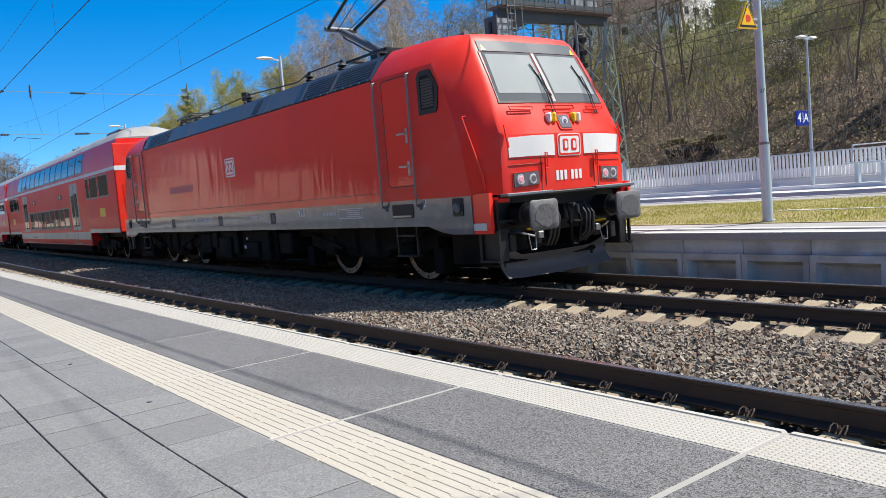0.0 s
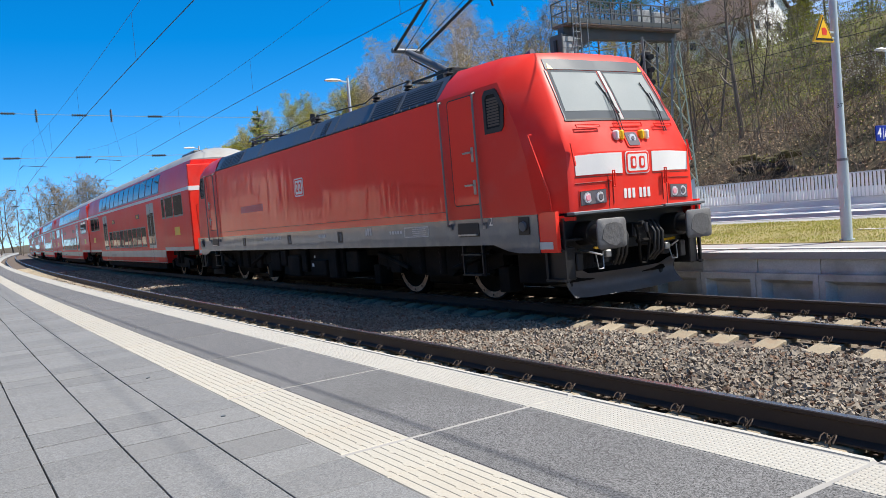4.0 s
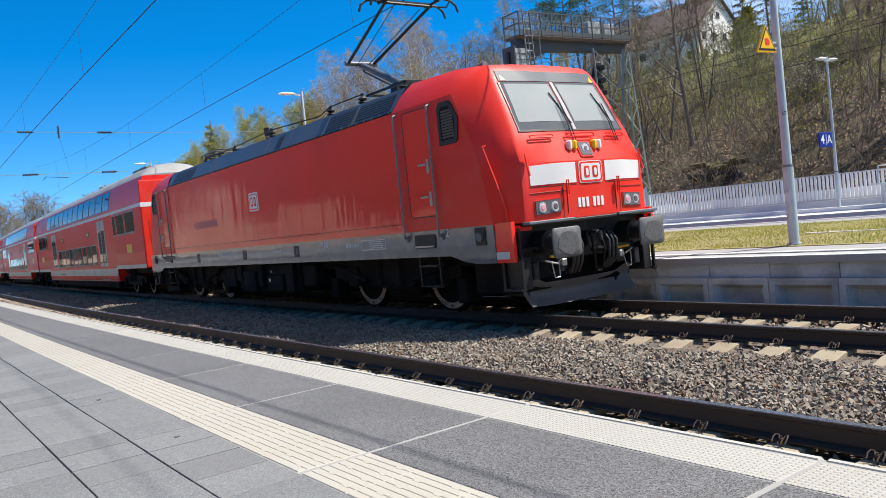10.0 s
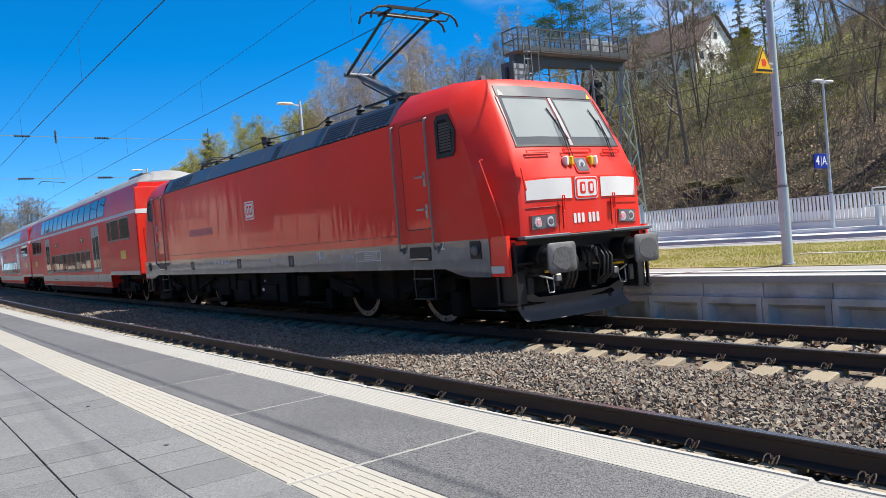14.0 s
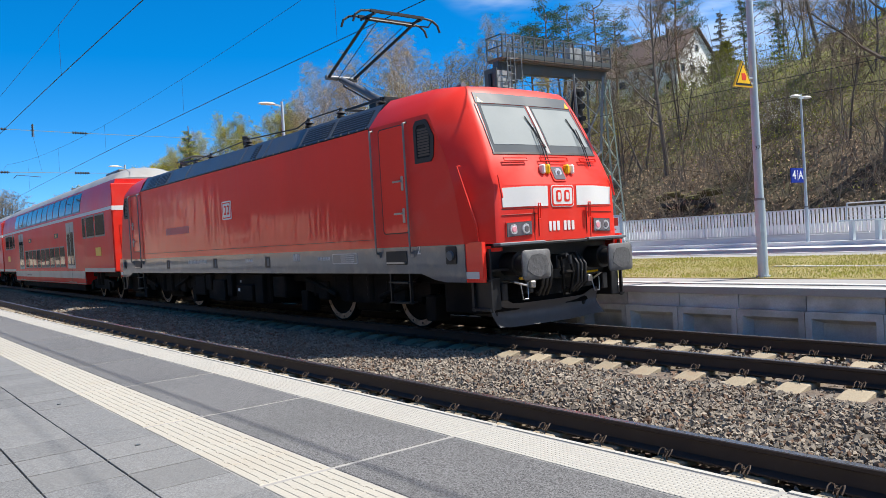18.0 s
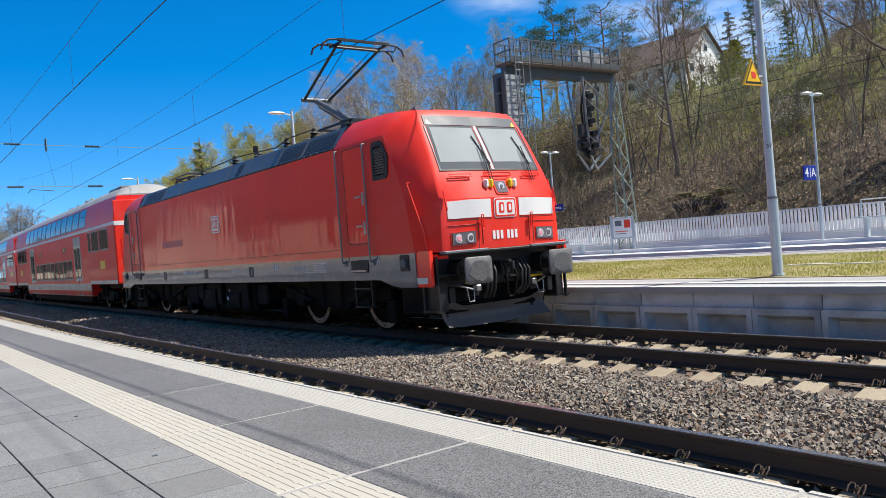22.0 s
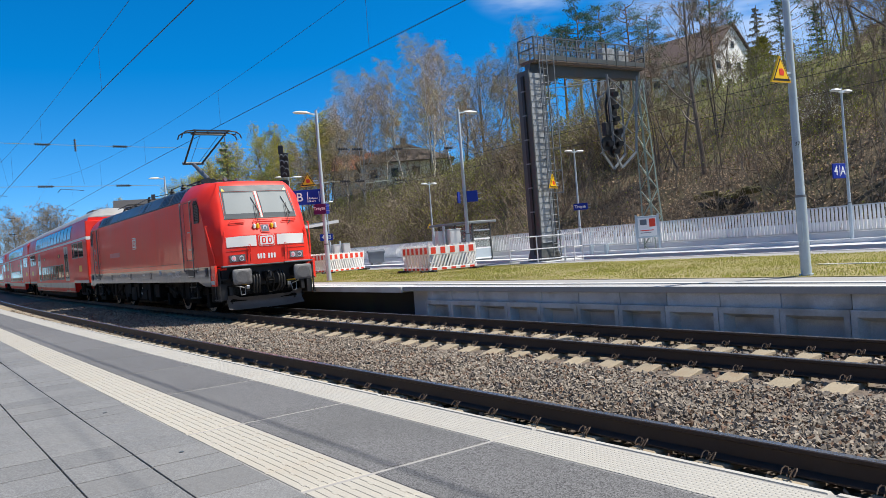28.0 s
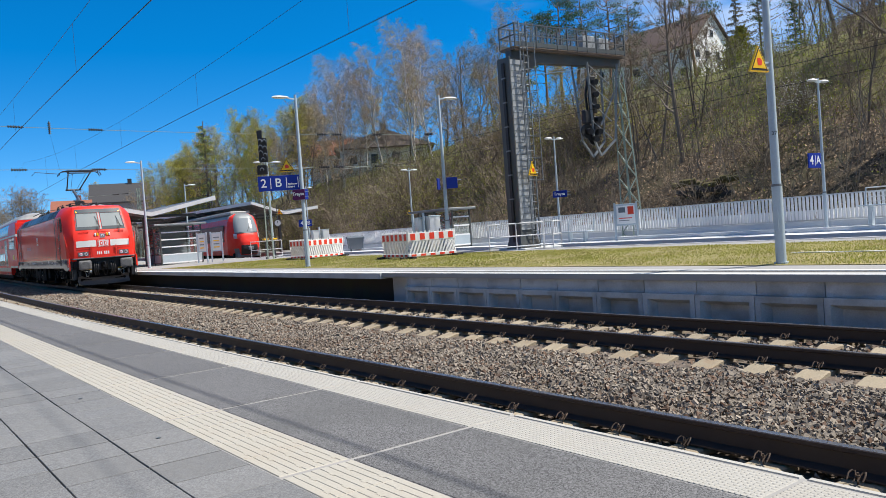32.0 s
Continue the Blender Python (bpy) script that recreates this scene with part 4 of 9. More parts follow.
    for y in (-0.09, 0.09):
        pipe(bm, [(9.12, y, 1.1), (9.17, y * 1.2, 0.88), (9.14, y * 0.9, 0.66)], 0.022, 7)
    rod(bm, (9.15, -0.13, 0.88), (9.15, 0.13, 0.88), 0.032, n=8)
    pipe(bm, [(9.14, -0.08, 0.66), (9.12, -0.05, 0.56), (9.12, 0.05, 0.56), (9.14, 0.08, 0.66)], 0.022, 7)
    add("screw_coupling", bm, BOGIE)
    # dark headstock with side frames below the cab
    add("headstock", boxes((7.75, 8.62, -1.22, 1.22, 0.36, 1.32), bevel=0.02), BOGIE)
    for s in (-1, 1):
        q = [(8.62, s * 1.465), (8.76, s * 1.42), (9.06, s * 1.20), (9.06, s * 1.16), (8.74, s * 1.36), (8.62, s * 1.40)]
        add("corner_lintel", loft(bmesh.new(), [[(x, y, z) for x, y in q] for z in (1.255, 1.335)]), RED_FRONT)
        add("step_box", boxes((8.60, 8.98, min(s * 1.16, s * 1.33), max(s * 1.16, s * 1.33), 0.44, 0.90), bevel=0.012), BLACK)
        add("step_plate", boxes((8.64, 9.04, min(s * 1.05, s * 1.37), max(s * 1.05, s * 1.37), 0.98, 1.01)), BLACK)
        add("air_pipe", pipe(bmesh.new(), [(8.72, s * 1.0, 0.86), (8.98, s * 0.9, 0.80), (9.02, s * 0.70, 0.74)], 0.016, 6), STEEL)
        add("cock", boxes((9.0, 9.06, s * 0.60 - 0.05, s * 0.60 + 0.05, 0.70, 0.80), bevel=0.012), STEEL)
    # curved snow plough whose ends flare forward
    bm = bmesh.new()
    rings = []
    for y in steps(-1.1, 1.1, 12):
        flare = max(0.0, (abs(y) - 0.72) / 0.38)
        lead = 8.66 + 0.10 * (1 - (y / 1.1) ** 2) + 0.20 * flare ** 2
        col = []
        for k in range(9):
            w = k / 8
            z = 0.13 + 0.04 * flare + (0.34 + 0.12 * flare) * w
            x = lead - 0.20 * math.sin(w * math.pi * 0.9) + 0.10 * w * w
            col.append((x, y, z))
        col += [(x - 0.02, y, z) for x, _, z in reversed(col)]
        rings.append(col)
    loft(bm, rings, True, True)
    add("snow_plough", sharp(bm, 50), GREY_PLOUGH)
    bm = boxes((8.2, 8.6, -1.0, -0.9, 0.3, 0.8), (8.2, 8.6, 0.9, 1.0, 0.3, 0.8), (8.0, 8.62, -1.1, 1.1, 0.52, 0.82), bevel=0.01)
    add("plough_bracket", bm, BLACK)
    # cab side: door, rails, window
    for s in (-1, 1):
        y = s * 1.492
        door = add("door", plate(rounded(6.60, 7.30, 1.60, 3.26, 0.06, 3), s * 1.496, 0.012), RED, label="red cab door")
        part("door_joint", ring_frame(rounded(6.59, 7.31, 1.59, 3.27, 0.07, 3), rounded(6.605, 7.295, 1.605, 3.255, 0.06, 3), s * 1.499, 0.01), RUBBER, door)
        for z in (2.38, 1.88):
            bm = boxes((7.17, 7.23, s * 1.497 - 0.015, s * 1.497 + 0.02, z - 0.13, z + 0.1), bevel=0.01)
            bar(bm, (6.98, s * 1.53, z + 0.02), (7.2, s * 1.53, z + 0.02), 0.02, 0.028)
            part("door_handle", bm, STEEL, door, "steel door handle")
        for x in (6.42, 7.38):
            bm = bmesh.new()
            pipe(bm, [(x, s * 1.49, 3.28), (x, s * 1.55, 3.26), (x, s * 1.55, 1.30), (x, s * 1.48, 1.27)], 0.019, 8)
            box(bm, x - 0.035, x + 0.035, s * 1.49 - 0.02, s * 1.49 + 0.02, 1.22, 1.32)
            add("handrail", bm, RAIL_GREY)
        outer = [(7.58, 2.62), (7.98, 2.62), (8.04, 2.68), (8.08, 2.98), (7.93, 3.22), (7.88, 3.255), (7.65, 3.255), (7.58, 3.18)]
        inner = [(7.645, 2.69), (7.955, 2.69), (7.975, 2.72), (8.005, 2.97), (7.89, 3.16), (7.86, 3.185), (7.69, 3.185), (7.645, 3.13)]
        win = add("side_window", plate(inner, s * 1.494, 0.01), PANE, label="dark cab side window")
        part("window_seal", ring_frame(outer, inner, s * 1.508, 0.02), RUBBER, win)
        for z in steps(2.72, 3.1, 9):
            part("blind_slat", boxes((7.66, 7.95, s * 1.496 - 0.002, s * 1.496 + 0.002, z, z + 0.03)), BLIND_BROWN, win)
        # steps in the skirt below the door; a flat black plate paints the recess's shade
        add("step_recess", plate(rounded(6.62, 7.20, 1.10, 1.32, 0.03, 2), s * 1.494, 0.01), BLACK)
        add("step_tread", boxes((6.66, 7.16, s * 1.46, s * 1.52, 1.12, 1.145)), STEEL)
        bm = bmesh.new()
        for x in (6.63, 7.17):
            bar(bm, (x, s * 1.42, 0.96), (x, s * 1.42, 0.48), 0.03, 0.05)
        for z in (0.82, 0.50):
            bar(bm, (6.63, s * 1.40, z), (7.17, s * 1.40, z), 0.16, 0.025)
        add("cab_ladder", bm, BLACK)
        add("socket_plate", plate(rounded(8.20, 8.44, 1.10, 1.36, 0.02, 2), s * 1.497, 0.012), BLACK)
        add("socket", rod(bmesh.new(), (8.32, s * 1.48, 1.23), (8.32, s * 1.53, 1.22), 0.07, n=12), PLASTIC_GREY)
    # roof edge of the cab: sloping dark louvre end, horns and lamps
    for y, r in ((-0.5, 0.055), (-0.15, 0.03)):
        bm = bmesh.new()
        rod(bm, (7.45, y, 3.86), (7.62, y, 3.87), r * 0.7, r, 12)
        box(bm, 7.48, 7.56, y - 0.02, y + 0.02, 3.78, 3.86)
        add("horn", bm, PLASTIC_GREY)


RAIL_GREY = mat("dull_grey_handrail", (0.22, 0.21, 0.21), 0.5, 0.3, var=0.15)
GREY_PLOUGH = mat("grey_snow_plough", (0.13, 0.13, 0.135), 0.55, 0.1, var=0.25, scale=5, grain=0.15)
GREASE = mat("dark_grease", (0.095, 0.095, 0.097), 0.6, var=0.4, scale=14, grain=0.3, bump=0.6, bscale=20)
BLIND_BROWN = mat("brown_cab_blind", (0.10, 0.085, 0.075), 0.8)
GRILLE = mat("dark_louvre", (0.03, 0.033, 0.038), 0.6, var=0.2)


def build_loco():
    loco = thing("locomotive", on_track(REST), "red electric locomotive with slate grey skirt and raised pantograph", "locomotive")
    bm = bmesh.new()
    rings = []
    for x in steps(-6.3, 6.3, 21):
        rings.append([(x, y, z) for y, z in ((-1.49, 1.38), (1.49, 1.38), (1.49, 2.4), (1.485, 3.33), (-1.485, 3.33), (-1.49, 2.4))])
    loft(bm, rings)
    part("body", sharp(bm), RED, loco, "red painted body side")
    part("body_seam", boxes((-6.3, 6.3, -1.4935, 1.4935, 1.515, 1.523)), RUBBER, loco)
    for s in (-1, 1):
        for x in (-6.31, 6.31):
            part("body_joint", boxes((x - 0.006, x + 0.006, s * 1.485, s * 1.4935, 1.4, 3.33)), RUBBER, loco)
    # skirt
    out = [(-8.62, 0.84), (-8.15, 0.84), (-7.9, 0.87), (-7.55, 0.965), (7.55, 0.965), (7.9, 0.87), (8.15, 0.84), (8.62, 0.84), (8.62, 1.40), (-8.62, 1.40)]
    skirt = part("skirt", prism(bmesh.new(), out, -1.483, 1.483), GREY_BAND, loco, "weathered slate grey skirt")
    for s in (-1, 1):
        for x in (-4.3, -0.9, 2.0):
            part("inspection_hatch", plate(rounded(x, x + 0.24, 1.08, 1.31, 0.02, 2), s * 1.487, 0.008), BLACK, skirt)
            part("hatch_lid", plate(rounded(x + 0.10, x + 0.2, 1.12, 1.27, 0.02, 2), s * 1.489, 0.006), PLASTIC_GREY, skirt)
        for x0, n, h in ((-2.6, 13, 0.09), (1.0, 4, 0.07), (3.3, 3, 0.14), (4.3, 5, 0.06)):
            for k in range(n):
                part("lettering_bar", boxes((x0 + 0.1 * k, x0 + 0.1 * k + 0.06, s * 1.484, s * 1.486, 1.2, 1.2 + h)), PALE_STEEL, skirt)
        part("data_panel", boxes((4.85, 5.7, s * 1.484, s * 1.4855, 1.13, 1.31)), PALE_STEEL, skirt)
        part("data_panel_field", boxes((4.87, 5.68, s * 1.4855, s * 1.487, 1.145, 1.295)), GREY_BAND, skirt)
        for k in range(4):
            part("lettering_bar", boxes((5.15, 5.6, s * 1.487, s * 1.489, 1.16 + 0.035 * k, 1.172 + 0.035 * k)), PALE_STEEL, skirt)
        # emblem on the side
        badge = part("emblem", plate(rounded(-0.14, 0.40, 2.18, 2.60, 0.05, 3), s * 1.497, 0.01), WHITE, loco, "white emblem plate with dark red blocks")
        part("frame", ring_frame(rounded(-0.11, 0.37, 2.21, 2.57, 0.04, 3), rounded(-0.085, 0.345, 2.235, 2.545, 0.03, 3), s * 1.499, 0.006), RED, badge)
        for x in (0.04, 0.22):
            part("block", plate(rounded(x - 0.06, x + 0.06, 2.29, 2.50, 0.03, 3), s * 1.500, 0.006), RED, badge)
            part("counter", plate(rounded(x - 0.025, x + 0.03, 2.33, 2.46, 0.02, 3), s * 1.502, 0.006), WHITE, badge)
        me = text_mesh("2", 0.2, WHITE)
        part("cab_number", me, None, loco, "white cab number", pose(7.52, s * 1.486, 1.32, 90, 0, 0 if s < 0 else 180))
        part("side_sign", plate(rounded(-4.2, -2.4, 1.98, 2.16, 0.02, 2), s * 1.4925, 0.004), PINK, loco)
    # sloping roof sides with louvres, flat roof
    for s in (-1, 1):
        prof = [(-6.28, 3.34), (6.28, 3.34), (6.42, 3.74), (-6.42, 3.74)]
        bm = bmesh.new()
        A = [bm.verts.new((x, s * (1.475 - (z - 3.34) * 0.62), z)) for x, z in prof]
        B = [bm.verts.new((x, s * 0.9, z)) for x, z in prof]
        fs = [bm.faces.new(A), bm.faces.new(B[::-1])] + [bm.faces.new((A[k], B[k], B[(k + 1) % 4], A[(k + 1) % 4])) for k in range(4)]
        bmesh.ops.recalc_face_normals(bm, faces=fs)
        roof_side = part("roof_side", bm, ROOF_GREY, loco, "sloping slate grey roof panels")

        def slope_plate(x0, x1, t0, t1, lift, material, name):
            bm = bmesh.new()
            pts = []
            for x, t in ((x0, t0), (x1, t0), (x1 + 0.02, t1), (x0 + 0.02, t1)):
                z = 3.34 + 0.40 * t
                pts.append((x, s * (1.475 - (z - 3.34) * 0.62 + lift * 0.85), z + lift * 0.53))
            A = [bm.verts.new(p) for p in pts]
            B = [bm.verts.new((p[0], p[1] - s * 0.015, p[2] - 0.008)) for p in pts]
            bm.faces.new(A)
            bm.faces.new(B[::-1])
            for k in range(4):
                bm.faces.new((A[k], B[k], B[(k + 1) % 4], A[(k + 1) % 4]))
            bmesh.ops.recalc_face_normals(bm, faces=bm.faces)
            return part(name, bm, material, roof_side)

        for x0, x1 in ((5.0, 6.2), (3.85, 4.85), (1.45, 1.75), (-4.95, -4.1), (-5.9, -5.05)):
            slope_plate(x0, x1, 0.16, 0.84, 0.006, GRILLE, "louvre")
            for k in range(6):
                t = 0.2 + 0.11 * k
                slope_plate(x0 + 0.03, x1 - 0.03, t, t + 0.035, 0.012, ROOF_GREY, "slat")
        for x in (2.15, 3.75, 4.93, 0.9, -2.6, -4.05):
            slope_plate(x - 0.02, x + 0.02, 0.02, 0.98, 0.010, ROOF_GREY, "panel_strip")
        slope_plate(-6.25, 6.25, 0.0, 0.06, 0.012, BLACK, "gutter")
        bm = bmesh.new()
        for x in steps(-6.2, 6.2, 46):
            box(bm, x - 0.025, x + 0.025, s * 1.478, s * 1.498, 3.345, 3.375)
        part("gutter_bolt", bm, ROOF_GREY, roof_side)
    roof = part("roof", boxes((-6.42, 6.42, -1.2, 1.2, 3.5, 3.735), bevel=0.02), ROOF_GREY, loco, "flat slate grey roof")
    bm = boxes((1.2, 2.1, -0.7, 0.7, 3.735, 3.84), (-1.6, 0.6, -0.75, 0.75, 3.735, 3.86), (-3.4, -2.2, -0.6, 0.6, 3.735, 3.83), bevel=0.03)
    part("roof_box", bm, ROOF_GREY, roof)
    for x, y in ((4.2, -0.75), (4.2, 0.5), (5.4, -0.6), (5.4, 0.6), (-4.3, 0.5), (-4.3, -0.5), (-5.5, 0.5), (-5.5, -0.5), (2.9, -0.75), (0.0, -0.8), (-2.9, -0.6)):
        bm = bmesh.new()
        z = 3.735
        for k in range(4):
            rod(bm, (x, y, z), (x, y, z + 0.025), 0.05, 0.095, 10)
            rod(bm, (x, y, z + 0.025), (x, y, z + 0.07), 0.095, 0.05, 10)
            z += 0.07
        rod(bm, (x, y, z), (x, y, z + 0.06), 0.035, n=8)
        part("roof_insulator", sharp(bm), PORCELAIN, loco)
    bm = bmesh.new()
    pipe(bm, [(4.2, -0.75, 4.06), (2.9, -0.75, 4.06), (2.3, -0.72, 3.96), (0.0, -0.8, 4.04), (-2.9, -0.6, 4.04), (-4.3, -0.5, 4.05), (-5.5, -0.5, 4.05)], 0.013, 6)
    pipe(bm, [(5.4, 0.6, 4.07), (4.2, 0.5, 4.07), (0.5, 0.6, 4.0), (-4.3, 0.5, 4.05)], 0.013, 6)
    part("roof_busbar", bm, BLACK, loco)
    # folded rear pantograph and raised front pantograph
    bm = bmesh.new()
    pipe(bm, [(-5.6, -0.5, 4.06), (-4.2, -0.5, 4.06), (-4.2, 0.5, 4.06), (-5.6, 0.5, 4.06), (-5.6, -0.5, 4.06)], 0.024, 6)
    folded = part("folded_pantograph", bm, BLACK, loco)
    for y in (-0.5, 0.5):
        part("folded_arm", pipe(bmesh.new(), [(-4.5, y * 0.4, 4.10), (-6.0, y * 0.7, 4.16)], 0.026, 6), BLACK, folded)
    for x in (-4.6, -4.25):
        part("contact_strip", pipe(bmesh.new(), [(x, -0.95, 4.0), (x, -0.6, 4.16), (x, 0.6, 4.16), (x, 0.95, 4.0)], 0.02, 6), BLACK, folded)
    panto = part("pantograph_base", boxes((4.1, 5.5, -0.60, -0.56, 4.03, 4.07), (4.1, 5.5, 0.56, 0.60, 4.03, 4.07), (4.1, 4.14, -0.6, 0.6, 4.03, 4.07), (5.46, 5.5, -0.6, 0.6, 4.03, 4.07), (4.36, 4.6, -0.2, 0.2, 4.03, 4.22)), BLACK, loco)
    bm = rod(bmesh.new(), (4.5, 0, 4.2), (3.02, 0, 4.9), 0.075, 0.062, 12)
    rod(bm, (3.02, -0.36, 4.92), (3.02, 0.36, 4.92), 0.05, n=10)
    part("lower_arm", sharp(bm, 40), ROOF_GREY, panto)
    bm = bmesh.new()
    for y in (-1, 1):
        rod(bm, (3.02, y * 0.30, 4.92), (4.95, y * 0.50, 5.60), 0.034, 0.028, 10)
        rod(bm, (3.02, y * 0.12, 4.86), (4.9, y * 0.3, 5.55), 0.008, n=5)
    rod(bm, (4.95, -0.55, 5.60), (4.95, 0.55, 5.60), 0.028, n=8)
    part("upper_arm", sharp(bm, 40), BLACK, panto)
    bm = bmesh.new()
    rod(bm, (4.3, 0.1, 4.12), (2.95, 0.1, 4.78), 0.018, n=6)
    rod(bm, (2.95, 0.1, 4.78), (3.05, 0.0, 4.92), 0.02, n=6)
    part("guide_rod", bm, BLACK, panto)
    for x in (4.78, 5.20):
        bm = bmesh.new()
        bar(bm, (x, -0.60, 5.685), (x, 0.60, 5.685), 0.055, 0.05)
        for y in (-1, 1):
            pipe(bm, [(x, y * 0.6, 5.685), (x, y * 0.8, 5.66), (x, y * 0.92, 5.58), (x, y * 0.97, 5.45)], 0.022, 7)
            rod(bm, (4.95, y * 0.5, 5.6), (x, y * 0.5, 5.67), 0.02, n=6)
        part("contact_strip", bm, BLACK, panto)
    for y in (-1, 1):
        part("contact_frame", bar(bmesh.new(), (4.74, y * 0.52, 5.64), (5.24, y * 0.52, 5.64), 0.03, 0.04), BLACK, panto)
        part("contact_stay", pipe(bmesh.new(), [(5.2, y * 0.8, 5.66), (4.99, y * 0.86, 5.6), (4.78, y * 0.8, 5.66)], 0.015, 6), BLACK, panto)
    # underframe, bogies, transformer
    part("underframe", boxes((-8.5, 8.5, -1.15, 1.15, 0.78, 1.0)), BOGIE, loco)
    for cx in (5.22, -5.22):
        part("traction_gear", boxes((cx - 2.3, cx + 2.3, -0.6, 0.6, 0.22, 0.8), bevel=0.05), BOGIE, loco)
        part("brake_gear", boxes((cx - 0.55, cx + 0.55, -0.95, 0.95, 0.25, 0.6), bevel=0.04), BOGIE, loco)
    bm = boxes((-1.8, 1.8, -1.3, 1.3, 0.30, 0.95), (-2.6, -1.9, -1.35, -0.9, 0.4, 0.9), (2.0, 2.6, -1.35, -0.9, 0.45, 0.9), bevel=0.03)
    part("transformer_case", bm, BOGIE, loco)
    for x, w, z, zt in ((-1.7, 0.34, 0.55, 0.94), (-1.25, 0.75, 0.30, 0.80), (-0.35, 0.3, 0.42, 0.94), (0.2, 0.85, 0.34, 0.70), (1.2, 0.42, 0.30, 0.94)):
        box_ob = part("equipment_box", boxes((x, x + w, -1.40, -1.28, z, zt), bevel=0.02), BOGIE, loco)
        if x != 0.2:
            continue
        part("small_plate", boxes((x + 0.1, x + 0.2, -1.405, -1.399, 0.55, 0.62), (x + 0.25, x + 0.3, -1.405, -1.399, 0.75, 0.8)), PALE_STEEL, box_ob)
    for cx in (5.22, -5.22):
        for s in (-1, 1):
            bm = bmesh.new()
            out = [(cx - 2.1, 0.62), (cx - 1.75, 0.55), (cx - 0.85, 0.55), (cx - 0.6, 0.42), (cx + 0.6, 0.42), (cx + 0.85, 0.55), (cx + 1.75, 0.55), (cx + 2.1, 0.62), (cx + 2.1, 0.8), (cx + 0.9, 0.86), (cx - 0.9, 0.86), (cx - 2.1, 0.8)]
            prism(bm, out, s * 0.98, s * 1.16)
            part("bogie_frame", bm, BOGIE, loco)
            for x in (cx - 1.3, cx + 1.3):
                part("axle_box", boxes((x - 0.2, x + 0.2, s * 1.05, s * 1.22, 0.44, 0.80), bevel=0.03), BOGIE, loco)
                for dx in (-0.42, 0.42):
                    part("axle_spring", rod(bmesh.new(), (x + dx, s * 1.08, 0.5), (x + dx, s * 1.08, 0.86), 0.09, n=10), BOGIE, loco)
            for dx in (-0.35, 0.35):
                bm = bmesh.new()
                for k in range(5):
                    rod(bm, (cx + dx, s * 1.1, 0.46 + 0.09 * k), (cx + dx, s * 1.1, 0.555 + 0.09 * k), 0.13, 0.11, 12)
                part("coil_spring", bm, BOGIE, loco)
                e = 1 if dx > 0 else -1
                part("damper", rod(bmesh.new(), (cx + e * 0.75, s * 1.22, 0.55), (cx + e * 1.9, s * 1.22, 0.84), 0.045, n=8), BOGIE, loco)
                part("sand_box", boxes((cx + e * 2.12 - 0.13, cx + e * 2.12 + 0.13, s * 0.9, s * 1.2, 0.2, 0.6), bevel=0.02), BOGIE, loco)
        for x in (cx - 1.3, cx + 1.3):
            wheelset(0.62, loco, x)
    loco_end(loco, Matrix.Identity(4))
    loco_end(loco, MIRROR)
    return loco


loco = build_loco()


# ---- double-deck coaches ----
COACH_SIDE = [(1.36, 0.50), (1.39, 0.62), (1.39, 3.10), (1.385, 3.24), (1.35, 3.55), (1.28, 3.85), (1.20, 4.06)]
COACH_ROOF = [(1.20, 4.06), (1.05, 4.25), (0.80, 4.42), (0.45, 4.54), (0.0, 4.58)]


def side_y(z):
    for (y0, z0), (y1, z1) in zip(COACH_SIDE, COACH_SIDE[1:]):
        if z0 <= z <= z1:
            return y0 + (y1 - y0) * (z - z0) / (z1 - z0)
    return COACH_SIDE[-1][0]


def coach_plate(x0, x1, z0, z1, s, lift=0.004, rows=3, r=0.0):
    """A plate that follows the coach side."""
    bm = bmesh.new()
    zs = steps(z0, z1, rows)
    A = [[bm.verts.new((x, s * (side_y(z) + lift), z)) for z in zs] for x in (x0, x1)]
    B = [[bm.verts.new((x, s * (side_y(z) - 0.02), z)) for z in zs] for x in (x0, x1)]
    for k in range(rows):
        bm.faces.new((A[0][k], A[1][k], A[1][k + 1], A[0][k + 1]))
        for c in (0, 1):
            bm.faces.new((A[c][k], A[c][k + 1], B[c][k + 1], B[c][k]))
    for k in (0, rows):
        bm.faces.new((A[0][k], A[1][k], B[1][k], B[0][k]))
    bmesh.ops.recalc_face_normals(bm, faces=bm.faces)
    return bm


